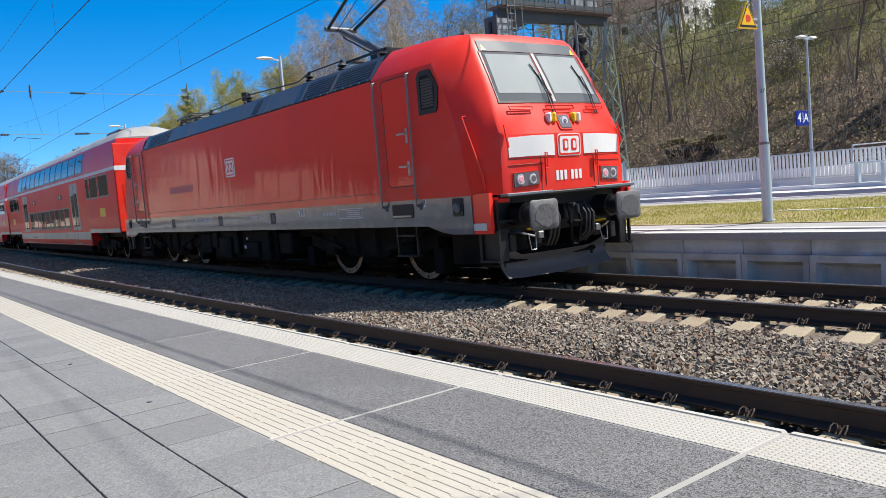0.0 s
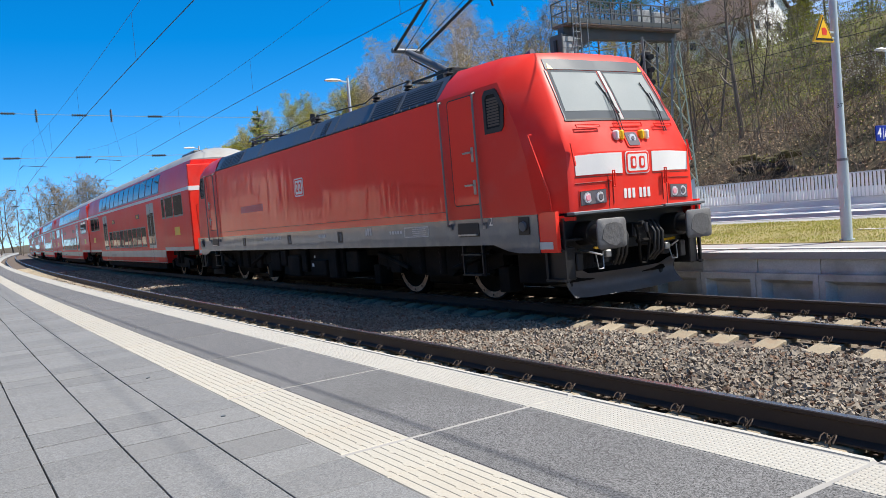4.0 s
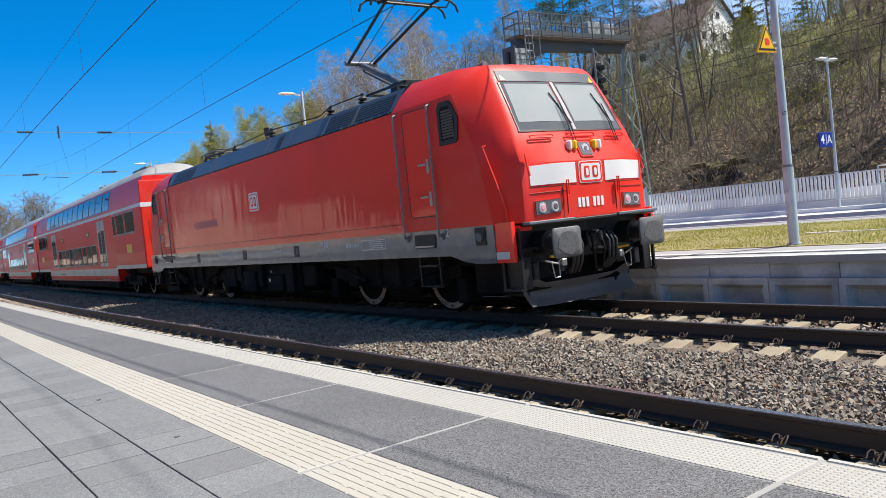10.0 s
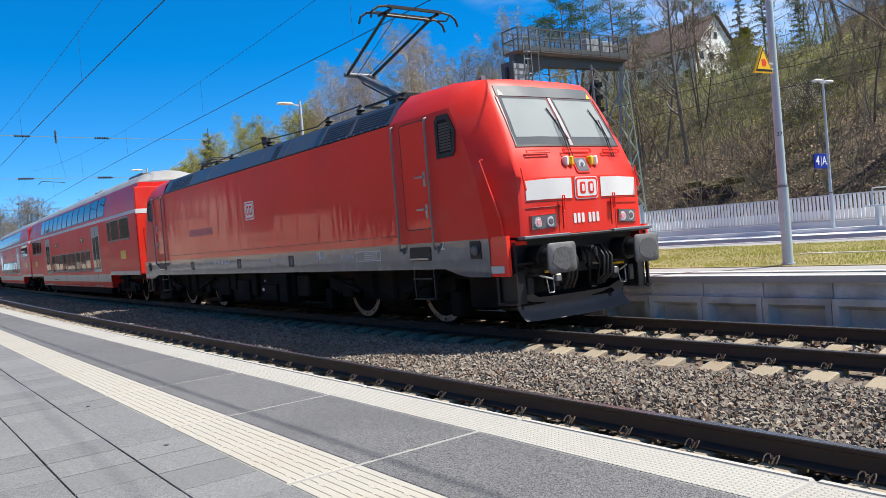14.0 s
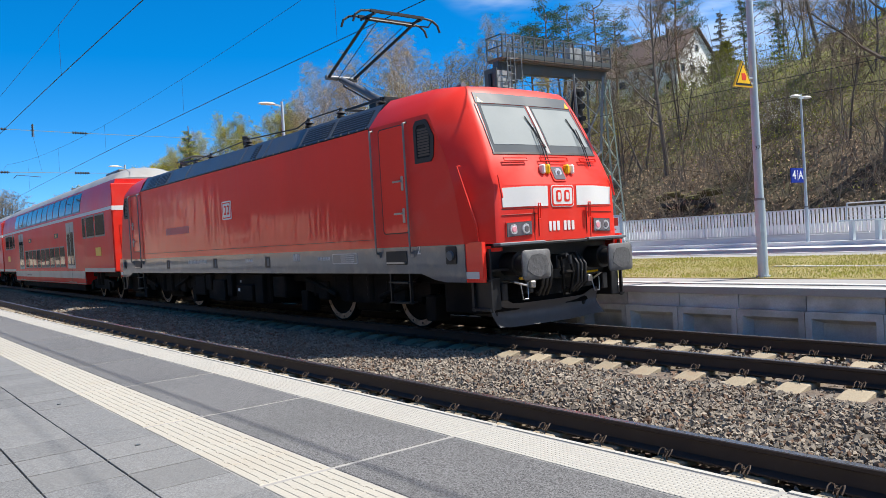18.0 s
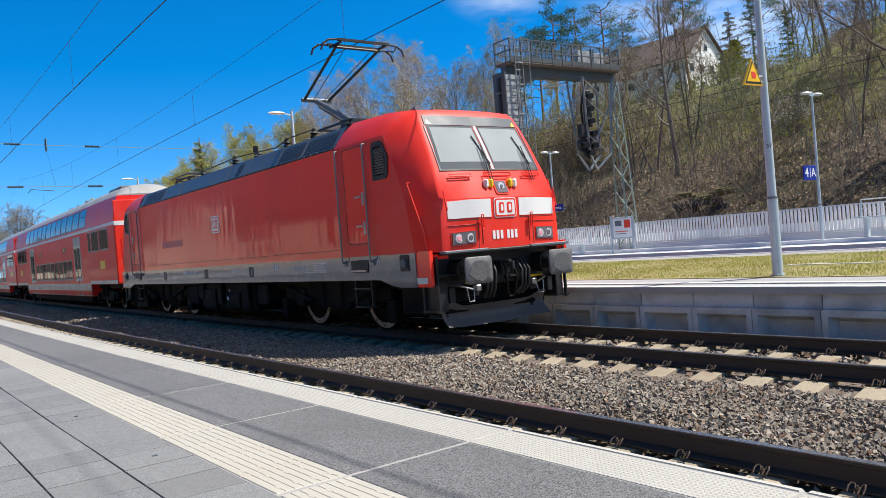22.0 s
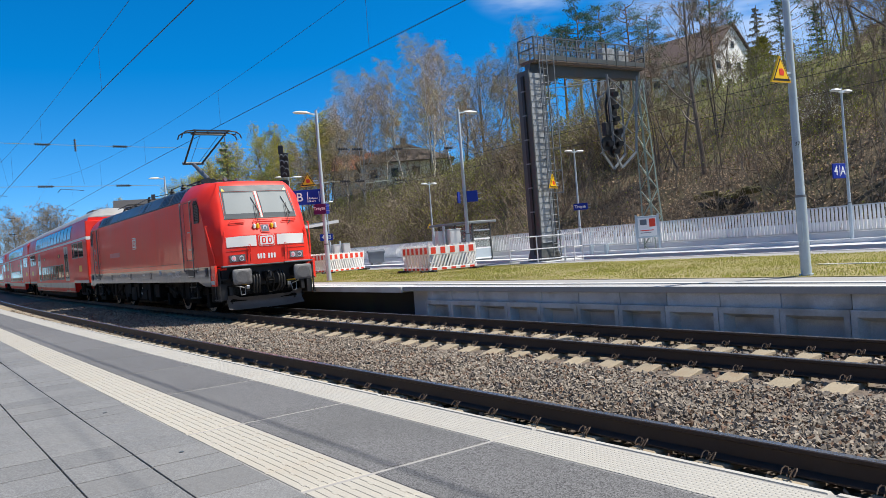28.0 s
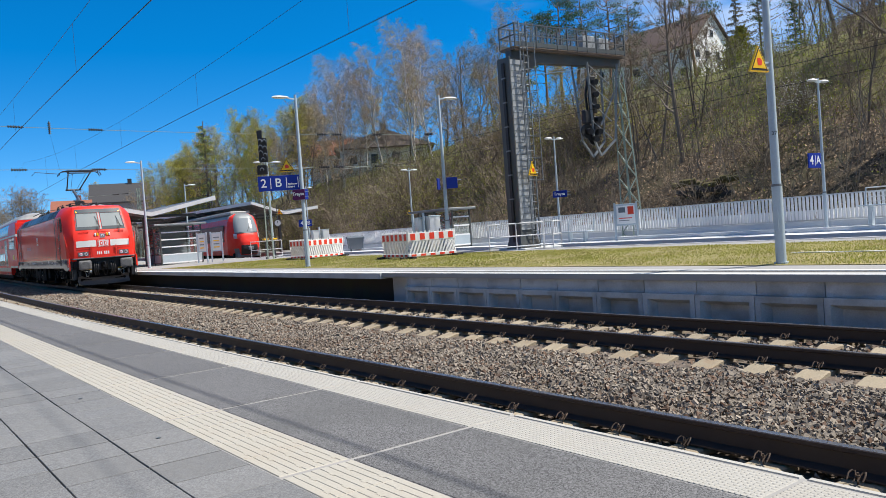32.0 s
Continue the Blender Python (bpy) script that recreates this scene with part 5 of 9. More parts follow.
def build_coach():
    coach = thing("double_deck_coach", on_track(REST - 9.45 - 13.4), "red double-deck railway coach with grey doors and pale roof", "coach", "coaches of the train")
    half = 13.05
    bm = bmesh.new()
    prof = [(-y, z) for y, z in COACH_SIDE[::-1]] + COACH_SIDE
    # the low middle between the bogies and the high ends over them
    for x0, x1, z0 in ((-8.6, 8.6, 0.5), (8.6, half, 0.98), (-half, -8.6, 0.98)):
        ring = [(y, max(z, z0)) for y, z in prof]
        loft(bm, [[(x0, y, z) for y, z in ring], [(x1, y, z) for y, z in ring]])
    part("body", sharp(bm), RED_COACH, coach, "red body side")
    bm = bmesh.new()
    rings = []
    for x, f in ((-half, 0.0), (-half + 0.25, 0.55), (-half + 0.9, 0.9), (-half + 1.8, 1.0), (half - 1.8, 1.0), (half - 0.9, 0.9), (half - 0.25, 0.55), (half, 0.0)):
        rf = [(y, 4.06 + (z - 4.06) * (0.12 + 0.88 * f)) for y, z in COACH_ROOF]
        rings.append([(x, -y, z) for y, z in rf] + [(x, y, z) for y, z in rf[-2::-1]])
    loft(bm, rings, True, True)
    roof = part("roof", sharp(bm, 40), ROOF_LIGHT, coach, "pale grey rounded roof")
    for x in (-11.0, 11.0):
        part("roof_vent", boxes((x - 0.9, x + 0.9, -0.8, -0.3, 4.4, 4.50), (x - 0.9, x + 0.9, 0.3, 0.8, 4.4, 4.50), bevel=0.03), ROOF_GREY, roof)
    for s in (-1, 1):
        part("pale_band", coach_plate(-half, half, 3.06, 3.17, s, 0.004, 1), PALE_STEEL, coach, "pale grey stripe")
        part("grey_skirt", coach_plate(-8.6, 8.6, 0.52, 1.02, s, 0.004, 2), COACH_GREY, coach, "pale grey lower skirt")
        for e in (-1, 1):
            part("grey_skirt", coach_plate(min(e * 8.6, e * half), max(e * 8.6, e * half), 0.99, 1.12, s, 0.004, 1), COACH_GREY, coach)
            for a, b in ((8.55, 9.05), (9.2, 10.45), (10.6, 12.0)):
                x0, x1 = sorted((e * a, e * b))
                w = part("window", coach_plate(x0, x1, 2.22, 3.02, s, 0.006, 1), COACH_FRAME, coach, "window over the bogie")
                part("pane", coach_plate(x0 + 0.05, x1 - 0.05, 2.28, 2.96, s, 0.010, 1), PANE, w)
            x0, x1 = sorted((e * 5.55, e * 7.0))
            d = part("door", coach_plate(x0, x1, 0.56, 2.95, s, 0.008, 2), COACH_GREY, coach, "pale grey double door")
            for a in (0.16, 0.80):
                part("door_pane", coach_plate(x0 + a, x0 + a + 0.48, 1.25, 2.55, s, 0.014, 1), PANE, d)
            part("door_joint", coach_plate((x0 + x1) / 2 - 0.012, (x0 + x1) / 2 + 0.012, 0.58, 2.93, s, 0.014, 1), RUBBER, d)
            part("route_display", coach_plate(e * 3.4 - 0.4, e * 3.4 + 0.4, 2.42, 2.62, s, 0.006, 1), BLACK, coach)
            part("yellow_mark", coach_plate(e * 3.4 - 0.2, e * 3.4 + 0.1, 2.46, 2.58, s, 0.009, 1), YELLOW, coach)
        part("lower_window_band", coach_plate(-5.25, 5.25, 1.10, 2.12, s, 0.004, 1), RED_COACH, coach)
        n = 9
        for k in range(n):
            x = -5.1 + 10.2 * k / n
            w = part("window", coach_plate(x + 0.06, x + 10.2 / n - 0.06, 1.17, 2.05, s, 0.008, 1), COACH_FRAME, coach, "lower deck window")
            part("pane", coach_plate(x + 0.11, x + 10.2 / n - 0.11, 1.22, 2.0, s, 0.012, 1), PANE, w)
        n = 12
        for k in range(n):
            x = -8.3 + 16.6 * k / n
            w = part("window", coach_plate(x + 0.04, x + 16.6 / n - 0.04, 3.24, 3.99, s, 0.006, 4), COACH_FRAME, coach, "curved upper deck window")
            part("pane", coach_plate(x + 0.10, x + 16.6 / n - 0.10, 3.29, 3.95, s, 0.012, 4), PANE, w)
        for e in (-1, 1):
            part("yellow_panel", coach_plate(e * 10.9 - 0.4, e * 10.9 + 0.4, 1.55, 1.85, s, 0.006, 1), YELLOW, coach, "small yellow notice panel")
        part("number_strip", coach_plate(-4.8, -3.4, 0.80, 0.84, s, 0.007, 1), GREY_BAND, coach)
    for e in (-1, 1):
        x = e * half
        part("end_wall", boxes((min(x, x + e * 0.05), max(x, x + e * 0.05), -1.38, 1.38, 1.0, 3.9), bevel=0.02), RED_FRONT, coach, "bright red end wall")
        part("end_stripe", boxes((min(x, x + e * 0.056), max(x, x + e * 0.056), -1.39, 1.39, 3.02, 3.17)), WHITE, coach)
        part("gangway", boxes((min(x, x + e * 0.33), max(x, x + e * 0.33), -0.75, 0.75, 1.05, 3.2), bevel=0.05), RUBBER, coach, "black rubber gangway")
        for s in (-1, 1):
            bm = rod(bmesh.new(), (x, s * 0.875, 1.06), (x + e * 0.3, s * 0.875, 1.06), 0.12, n=14)
            b = part("buffer", bm, BLACK, coach)
            part("buffer_plate", boxes((min(x + e * 0.29, x + e * 0.335), max(x + e * 0.29, x + e * 0.335), s * 0.875 - 0.28, s * 0.875 + 0.28, 0.89, 1.23), bevel=0.02), BUFFER, b)
        cx = e * 10.0
        for s in (-1, 1):
            out = [(cx - 1.75, 0.45), (cx - 0.6, 0.36), (cx + 0.6, 0.36), (cx + 1.75, 0.45), (cx + 1.75, 0.62), (cx + 0.7, 0.72), (cx - 0.7, 0.72), (cx - 1.75, 0.62)]
            part("bogie_frame", prism(bmesh.new(), out, s * 0.98, s * 1.14), BOGIE, coach)
            for dx in (-1.25, 1.25):
                part("axle_box", rod(bmesh.new(), (cx + dx, s * 1.0, 0.46), (cx + dx, s * 1.2, 0.46), 0.16, n=12), BOGIE, coach)
            for dx in (-0.25, 0.25):
                part("air_spring", rod(bmesh.new(), (cx + dx, s * 1.1, 0.5), (cx + dx, s * 1.1, 0.96), 0.13, n=12), BOGIE, coach)
        for dx in (-1.25, 1.25):
            wheelset(0.46, coach, cx + dx)
        part("end_frame", boxes((cx - 2.9, cx + 2.9, -1.1, 1.1, 0.80, 0.99)), BOGIE, coach)
    part("underbelly", boxes((-7.6, 7.6, -1.2, 1.2, 0.22, 0.52), bevel=0.05), BOGIE, coach)
    return coach


COACH_GREY = mat("coach_light_grey", (0.38, 0.38, 0.38), 0.4, var=0.12, scale=1.5, coat=0.3, stain=(0.25, 0.23, 0.2), stain_amount=0.4)
COACH_FRAME = mat("window_frame_grey", (0.17, 0.16, 0.16), 0.4, var=0.1)
coaches = [build_coach()]
for k in range(1, 5):
    coaches.append(copy_thing(coaches[0], on_track(REST - 9.45 - 26.8 * (k + 0.5))))


# ---- lamps, signs and furniture of the platforms ----
def ground_mast(name, x, y, z0, top, r, arms, label, group="platform lamps", turn=0.0, reach=1.0):
    """A tapered steel mast with one or two lamp heads."""
    lamp = thing(name, pose(x, y, z0, 0, 0, turn), label, "lamp", group)
    h = top - z0
    bm = bmesh.new()
    rod(bm, (0, 0, 0), (0, 0, 1.3), r, r, 14)
    rod(bm, (0, 0, 1.3), (0, 0, h + 0.15), r * 0.86, r * 0.55, 14)
    part("mast", sharp(bm, 40), GALV, lamp)
    part("foot_ring", rod(bmesh.new(), (0, 0, 0), (0, 0, 0.03), r * 1.35, n=14), GALV, lamp)
    part("mast_hatch", boxes((-r * 0.5, r * 0.5, -r - 0.006, -r + 0.03, 0.55, 0.9)), GALV, lamp)
    part("band", rod(bmesh.new(), (0, 0, 1.28), (0, 0, 1.32), r * 1.04, n=14), GALV_DUSK, lamp)
    for a in arms:
        bm = bmesh.new()
        bar(bm, (0, 0, h), (0, a * reach * 0.30, h + 0.04), 0.05, 0.05)
        arm = part("arm", bm, GALV, lamp)
        rings = []
        for t, w, up in ((0.26, 0.05, 0.03), (0.36, 0.13, 0.06), (0.60, 0.15, 0.07), (0.80, 0.12, 0.05), (0.88, 0.04, 0.02)):
            rings.append([(w * math.cos(k * math.tau / 10), a * reach * t, h + 0.045 + up * math.sin(k * math.tau / 10) * (1.0 if math.sin(k * math.tau / 10) > 0 else 0.35)) for k in range(10)])
        part("lamp_head", sharp(loft(bmesh.new(), rings), 50), PALE_STEEL, lamp)
        part("lamp_glass", boxes((-0.09, 0.09, min(a * reach * 0.4, a * reach * 0.75), max(a * reach * 0.4, a * reach * 0.75), h + 0.018, h + 0.028)), CABINET_GREY, lamp)
    return lamp


lamp_near = ground_mast("platform_lamp", 0.29, 3.73, H_ISL - 0.01, 6.45, 0.085, (-1,), "tall grey galvanised platform lamp on the grass strip")
part("mast_number", text_mesh("37", 0.09, BLACK, 0.001), None, lamp_near, "small black mast number", pose(0.052, -0.063, 2.15, 90, 0, 40))
ground_mast("platform_lamp", -17.58, 3.97, H_ISL - 0.01, 6.4, 0.085, (-1,), "tall grey galvanised platform lamp carrying track signs")
ground_mast("platform_lamp", -16.35, 9.28, H_ISL - 0.01, 6.4, 0.085, (1,), "tall grey galvanised platform lamp behind the barrier")
ground_mast("platform_lamp", -38.6, 4.4, H_ISL - 0.02, 6.5, 0.085, (-1,), "tall grey galvanised platform lamp by the waiting shelter")
ground_mast("platform_lamp", -54.2, 11.9, H_ISL - 0.02, 6.4, 0.085, (1,), "tall grey galvanised platform lamp by the canopy")
for x, y, top in ((-5.9, 17.05, 5.4), (-18.28, 17.1, 5.2), (-30.55, 17.3, 5.05), (-45.85, 18.2, 5.3)):
    ground_mast("platform_lamp", x, y, 0.50, top, 0.06, (-1, 1), "slim grey platform lamp with two heads", reach=0.62)
ground_mast("platform_lamp", -36.4, 11.1, H_ISL - 0.02, 6.2, 0.06, (-1, 1), "slim grey platform lamp with two heads by the signal")


def sign_board(name, m, w, h, texts, label, material=BLUE, size=None, both=False):
    """A flat board in its own x (width) and z (height), facing -y."""
    t = thing(name, m, label, "sign", "station signs")
    part("board", boxes((-w / 2, w / 2, -0.02, 0.02, -h / 2, h / 2), bevel=0.006), material, t)
    for body, x, z, s in texts:
        if body == "|":
            part("divider", boxes((x - 0.012, x + 0.012, -0.025, -0.02, -h * 0.36, h * 0.36)), WHITE, t)
        elif body == "-":
            part("text_bar", boxes((x - s, x + s, -0.024, -0.02, z - 0.02, z + 0.02)), WHITE, t)
        else:
            me = text_mesh(body, s, WHITE, 0.003, 0.004)
            part("lettering", me, None, t, m=pose(x, -0.023, z, 90, 0, 0))
    part("bracket", boxes((w / 2, w / 2 + 0.14, -0.015, 0.015, h * 0.2, h * 0.26), (w / 2, w / 2 + 0.14, -0.015, 0.015, -h * 0.26, -h * 0.2)), GALV, t)
    return t


# boards set across the tracks face along them; yaw 62 turns the face to the camera's side
sign_board("track_sign", pose(-17.95, 3.28, 3.52, 0, 0, 65), 1.42, 0.52, [("2", -0.52, 0, 0.42), ("|", -0.28, 0, 0), ("B", -0.02, 0, 0.42), ("|", 0.26, 0, 0), ("Richtung", 0.46, -0.05, 0.085), ("Kassel", 0.42, -0.15, 0.085), ("|", 0.66, 0, 0)], "blue track sign with white 2 B on the lamp mast")
name_box = sign_board("station_sign", pose(-17.57, 3.82, 3.07, 0, 0, 40), 0.46, 0.36, [("Treysa", -0.01, 0.02, 0.16)], "purple station name sign Treysa boxed round the lamp mast", PURPLE)
part("side_board", boxes((-0.21, 0.225, 0.021, 0.30, -0.18, 0.18), bevel=0.006), BLUE, name_box, "dark blue box sides")
sign_board("track_sign", pose(-5.92, 16.58, 2.85, 0, 0, 88), 0.72, 0.48, [("4", -0.19, 0, 0.42), ("|", 0.02, 0, 0), ("A", 0.20, 0, 0.38)], "small blue track sign with white 4 A")
sign_board("station_sign", pose(-18.08, 17.05, 2.71, 0, 0, 30), 0.66, 0.30, [("Treysa", -0.02, 0, 0.19)], "blue station name sign Treysa on a slim lamp")
sign_board("track_sign", pose(-45.7, 17.9, 2.7, 0, 0, 60), 0.95, 0.5, [("4", -0.25, 0, 0.42), ("|", 0.0, 0, 0), ("B", 0.25, 0, 0.4)], "small blue track sign with white 4 B")
sign_board("track_sign", pose(-16.32, 8.98, 3.2, 0, 0, 132), 0.45, 0.42, [], "blue sign seen from its plain back", BLUE)
sign_board("track_sign", pose(-16.12, 9.46, 3.22, 0, 0, 60), 0.42, 0.42, [], "blue sign seen from its plain back", BLUE)


def warning_triangle(m, size=0.42, label="yellow triangular warning sign with black border"):
    t = thing("warning_sign", m, label, "sign", "warning signs")
    h = size * 0.88
    tri = lambda k: [(-size / 2 * k, -h * 0.45 * k), (size / 2 * k, -h * 0.45 * k), (0, h * 0.55 * k)]
    part("panel", prism(bmesh.new(), tri(1.12), -0.012, 0.03), YELLOW, t)
    part("border", prism(bmesh.new(), tri(1.0), -0.016, -0.012), BLACK, t)
    part("field", prism(bmesh.new(), tri(0.80), -0.020, -0.016), YELLOW, t)
    part("symbol", prism(bmesh.new(), [(u * size / 0.45, v * size / 0.45) for u, v in ((-0.05, -0.09), (0.05, -0.09), (0.07, -0.02), (0.02, 0.03), (-0.06, 0.02))], -0.024, -0.020), SIGN_RED, t)
    part("holder", boxes((size * 0.2, size * 0.72, -0.01, 0.02, -0.05, -0.02), (size * 0.2, size * 0.72, -0.01, 0.02, -0.14, -0.11)), GALV, t)
    return t


warning_triangle(pose(0.29, 3.42, 3.86, 0, 0, 86), 0.43)
warning_triangle(pose(-17.9, 3.6, 4.13, 0, 0, 62), 0.5)
warning_triangle(pose(-14.1, 11.75, 3.5, 0, 0, 108), 0.55)
warning_triangle(pose(-37.5, 12.13, 3.29, 0, 0, 60), 0.42)
warning_triangle(pose(-30.6, 17.15, 2.63, 0, 0, 75), 0.32)


# ---- signal gantry ----
def lattice(bm, base, top, half0, half1, bays, r=0.025):
    """A square lattice mast with diagonals."""
    base, top = Vector(base), Vector(top)

    def corner(t, i, j):
        c = base.lerp(top, t)
        h = half0 + (half1 - half0) * t
        return c + Vector((i * h, j * h, 0))
    C4 = ((-1, -1), (1, -1), (1, 1), (-1, 1))
    for i, j in C4:
        bar(bm, corner(0, i, j), corner(1, i, j), r * 2.6, r * 2.6)
    for k in range(bays):
        a, b = k / bays, (k + 1) / bays
        for q in range(4):
            p, n = C4[q], C4[(q + 1) % 4]
            if (k + q) % 2:
                p, n = n, p
            bar(bm, corner(a, *p), corner(b, *n), r * 1.5, r * 1.5)
    return bm


def build_gantry():
    ax, ay, bx, by = -15.0, 12.15, -14.8, 17.38
    turn = math.degrees(math.atan2(by - ay, bx - ax))
    L = math.hypot(bx - ax, by - ay)
    g = thing("signal_gantry", pose(ax, ay, 0.5, 0, 0, turn), "dark grey steel signal gantry with walkway over the far tracks", "gantry")
    H = 7.3
    # box column with flanges
    bm = bmesh.new()
    loft(bm, [[(x * f, y * f, z) for x, y in ((-0.36, -0.30), (0.36, -0.30), (0.36, 0.30), (-0.36, 0.30))] for z, f in ((0.0, 1.45), (0.7, 1.0), (H - 0.4, 0.92), (H, 0.92))])
    col = part("column", sharp(bm), DARK_STEEL, g, "riveted dark steel column", pose(-0.28, 0, 0))
    part("column_web", boxes((-0.335, 0.335, -0.335, -0.30, 0.75, H - 0.1)), WEB_GREY, col, "pale grey plated face")
    for k, z in enumerate(steps(0.9, H - 0.3, 27)):
        part("column_rib", boxes((-0.335, 0.335, -0.345, -0.333, z, z + 0.022)), GALV_DARK, col)
        x = -0.2 if k % 2 else 0.12
        part("column_plate", boxes((x - 0.008, x + 0.008, -0.343, -0.334, z + 0.02, z + 0.20)), GALV_DARK, col)
    part("column_flange", boxes((-0.40, -0.345, -0.36, 0.36, 0.6, H), bevel=0.005), DARK_STEEL, col)
    part("column_flange", boxes((0.345, 0.40, -0.36, 0.36, 0.6, H), bevel=0.005), DARK_STEEL, col)
    part("foundation", boxes((-0.9, 1.0, -0.8, 0.8, -0.2, 0.06), bevel=0.02), CONCRETE, g)
    # main beam with a haunch at the column
    bm = bmesh.new()
    prism(bm, [(-0.40, H - 0.05), (0.45, H - 0.5), (0.9, H - 0.12), (L, H - 0.02), (L + 0.30, H - 0.02), (L + 0.30, H + 0.30), (-0.40, H + 0.30)], -0.16, 0.16)
    part("beam", bm, DARK_STEEL, g)
    part("beam_flange", boxes((-0.40, L + 0.30, -0.40, 0.40, H + 0.30, H + 0.36), bevel=0.005), RUST_GREY, g)
    part("walkway", boxes((-0.42, L + 0.30, -0.46, 0.46, H + 0.36, H + 0.41)), RUST_GREY, g)
    # railing
    for s in (-1, 1):
        for x in steps(-0.40, L + 0.28, 11):
            part("railing_post", boxes((x - 0.025, x + 0.025, s * 0.46 - 0.025, s * 0.46 + 0.025, H + 0.38, H + 1.27)), DARK_STEEL, g)
        for z in (0.80, 1.23):
            part("railing_bar", boxes((-0.42, L + 0.30, s * 0.46 - 0.02, s * 0.46 + 0.02, H + z, H + z + 0.04)), DARK_STEEL, g)
        part("toe_board", boxes((-0.42, L + 0.30, s * 0.46 - 0.012, s * 0.46 + 0.012, H + 0.42, H + 0.58)), DARK_STEEL, g)
        bm = bmesh.new()
        for k, x in enumerate(steps(-0.40, L + 0.28, 90)):
            rod(bm, (x, s * 0.46, H + 0.5), (x, s * 0.46, H + 1.22), 0.006, n=4)
        part("railing_mesh", bm, GALV_DARK, g)
    for x in (-0.42, L + 0.30):
        part("railing_bar", boxes((x - 0.02, x + 0.02, -0.46, 0.46, H + 1.23, H + 1.27)), DARK_STEEL, g)
        part("railing_bar", boxes((x - 0.02, x + 0.02, -0.46, 0.46, H + 0.80, H + 0.84)), DARK_STEEL, g)
    part("cabinet", boxes((3.4, 4.1, -0.2, 0.25, H + 0.42, H + 1.15), bevel=0.02), WEB_GREY, g)
    part("cabinet", boxes((4.3, 4.9, -0.2, 0.25, H + 0.42, H + 1.1), bevel=0.02), WEB_GREY, g)
    # ladder with a hoop guard before the plated face
    bm = bmesh.new()
    for x in (0.12, 0.48):
        bar(bm, (x, -0.55, 0.2), (x, -0.55, H + 1.35), 0.03, 0.05)
    lad = part("ladder", bm, GALV_DARK, g, m=pose(-0.32, 0.08, 0))
    for z in steps(0.4, H + 0.9, 28):
        part("rung", rod(bmesh.new(), (0.12, -0.55, z), (0.48, -0.55, z), 0.012, n=5), GALV_DARK, lad)
    for z in steps(2.6, H + 1.1, 7):
        bm = pipe(bmesh.new(), [(0.12, -0.55, z), (0.02, -0.85, z), (0.30, -1.15, z), (0.58, -0.85, z), (0.48, -0.55, z)], 0.015, 5)
        part("hoop", bm, GALV_DARK, lad)
    for x, y in ((0.02, -0.85), (0.30, -1.15), (0.58, -0.85)):
        part("guard_bar", rod(bmesh.new(), (x, y, 2.6), (x, y, H + 1.1), 0.013, n=5), GALV_DARK, lad)
    for z in (1.6, 3.9, 6.2):
        part("ladder_bracket", boxes((0.12, 0.16, -0.55, -0.34, z, z + 0.05), (0.44, 0.48, -0.55, -0.34, z, z + 0.05)), GALV_DARK, lad)
    # cable duct on the shaded face
    part("cable_duct", boxes((-0.46, -0.40, -0.08, 0.06, 0.3, H - 0.2)), BLACK, col)
    for z in steps(1.0, H - 0.8, 6):
        part("duct_clamp", boxes((-0.475, -0.40, -0.12, 0.10, z, z + 0.05)), GALV_DARK, col)
    # lattice leg at the far end
    bm = lattice(bmesh.new(), (L + 0.62, 0, -0.3), (L + 0.28, 0, H), 0.32, 0.14, 13, 0.019)
    part("lattice_leg", bm, GREEN_STEEL, g, "grey green lattice leg")
    # hanging signal basket
    x0 = 3.75
    bm = bmesh.new()
    bot = [(x0 - 0.45, -0.45), (x0 + 1.25, -0.45), (x0 + 1.25, 0.45), (x0 - 0.45, 0.45)]
    for x, y in bot:
        bar(bm, (x, y, H), (x + (0.25 if x < x0 else -0.2), y * 0.7, H - 3.1), 0.075, 0.075)
        bar(bm, (x + (0.25 if x < x0 else -0.2), y * 0.7, H - 3.1), (x0 + 0.25, y * 0.5, H - 3.75), 0.075, 0.075)
    for k in range(4):
        z0, z1 = H - 0.1 - 0.75 * k, H - 0.85 - 0.75 * k
        bar(bm, (x0 - 0.35, -0.42, z0), (x0 + 0.8, -0.40, z1), 0.03, 0.03)
        bar(bm, (x0 + 0.85, 0.42, z0), (x0 - 0.3, 0.40, z1), 0.03, 0.03)
    bar(bm, (x0 + 2.2, 0, H), (x0 + 0.9, 0.3, H - 2.4), 0.06, 0.06)
    part("signal_frame", bm, GALV_DARK, g)
    for dx, z, r in ((-0.45, H - 2.75, 0.30), (-0.15, H - 3.05, 0.26)):
        part("signal_board", rod(bmesh.new(), (x0 + dx, -0.24, z), (x0 + dx, -0.16, z), r, n=18), BLACK, g)
        part("signal_hood", rod(bmesh.new(), (x0 + dx, -0.24, z), (x0 + dx - 0.08, -0.52, z - 0.05), 0.11, 0.125, 12), BLACK, g)
    part("speed_indicator", boxes((x0 - 0.62, x0 - 0.12, -0.34, -0.10, H - 2.45, H - 1.9), bevel=0.03), BLACK, g)
    part("cable_loom", pipe(bmesh.new(), [(x0 + 0.1, -0.05, H), (x0 - 0.2, 0.0, H - 1.2), (x0 - 0.1, 0.0, H - 2.6)], 0.05, 7), BLACK, g)
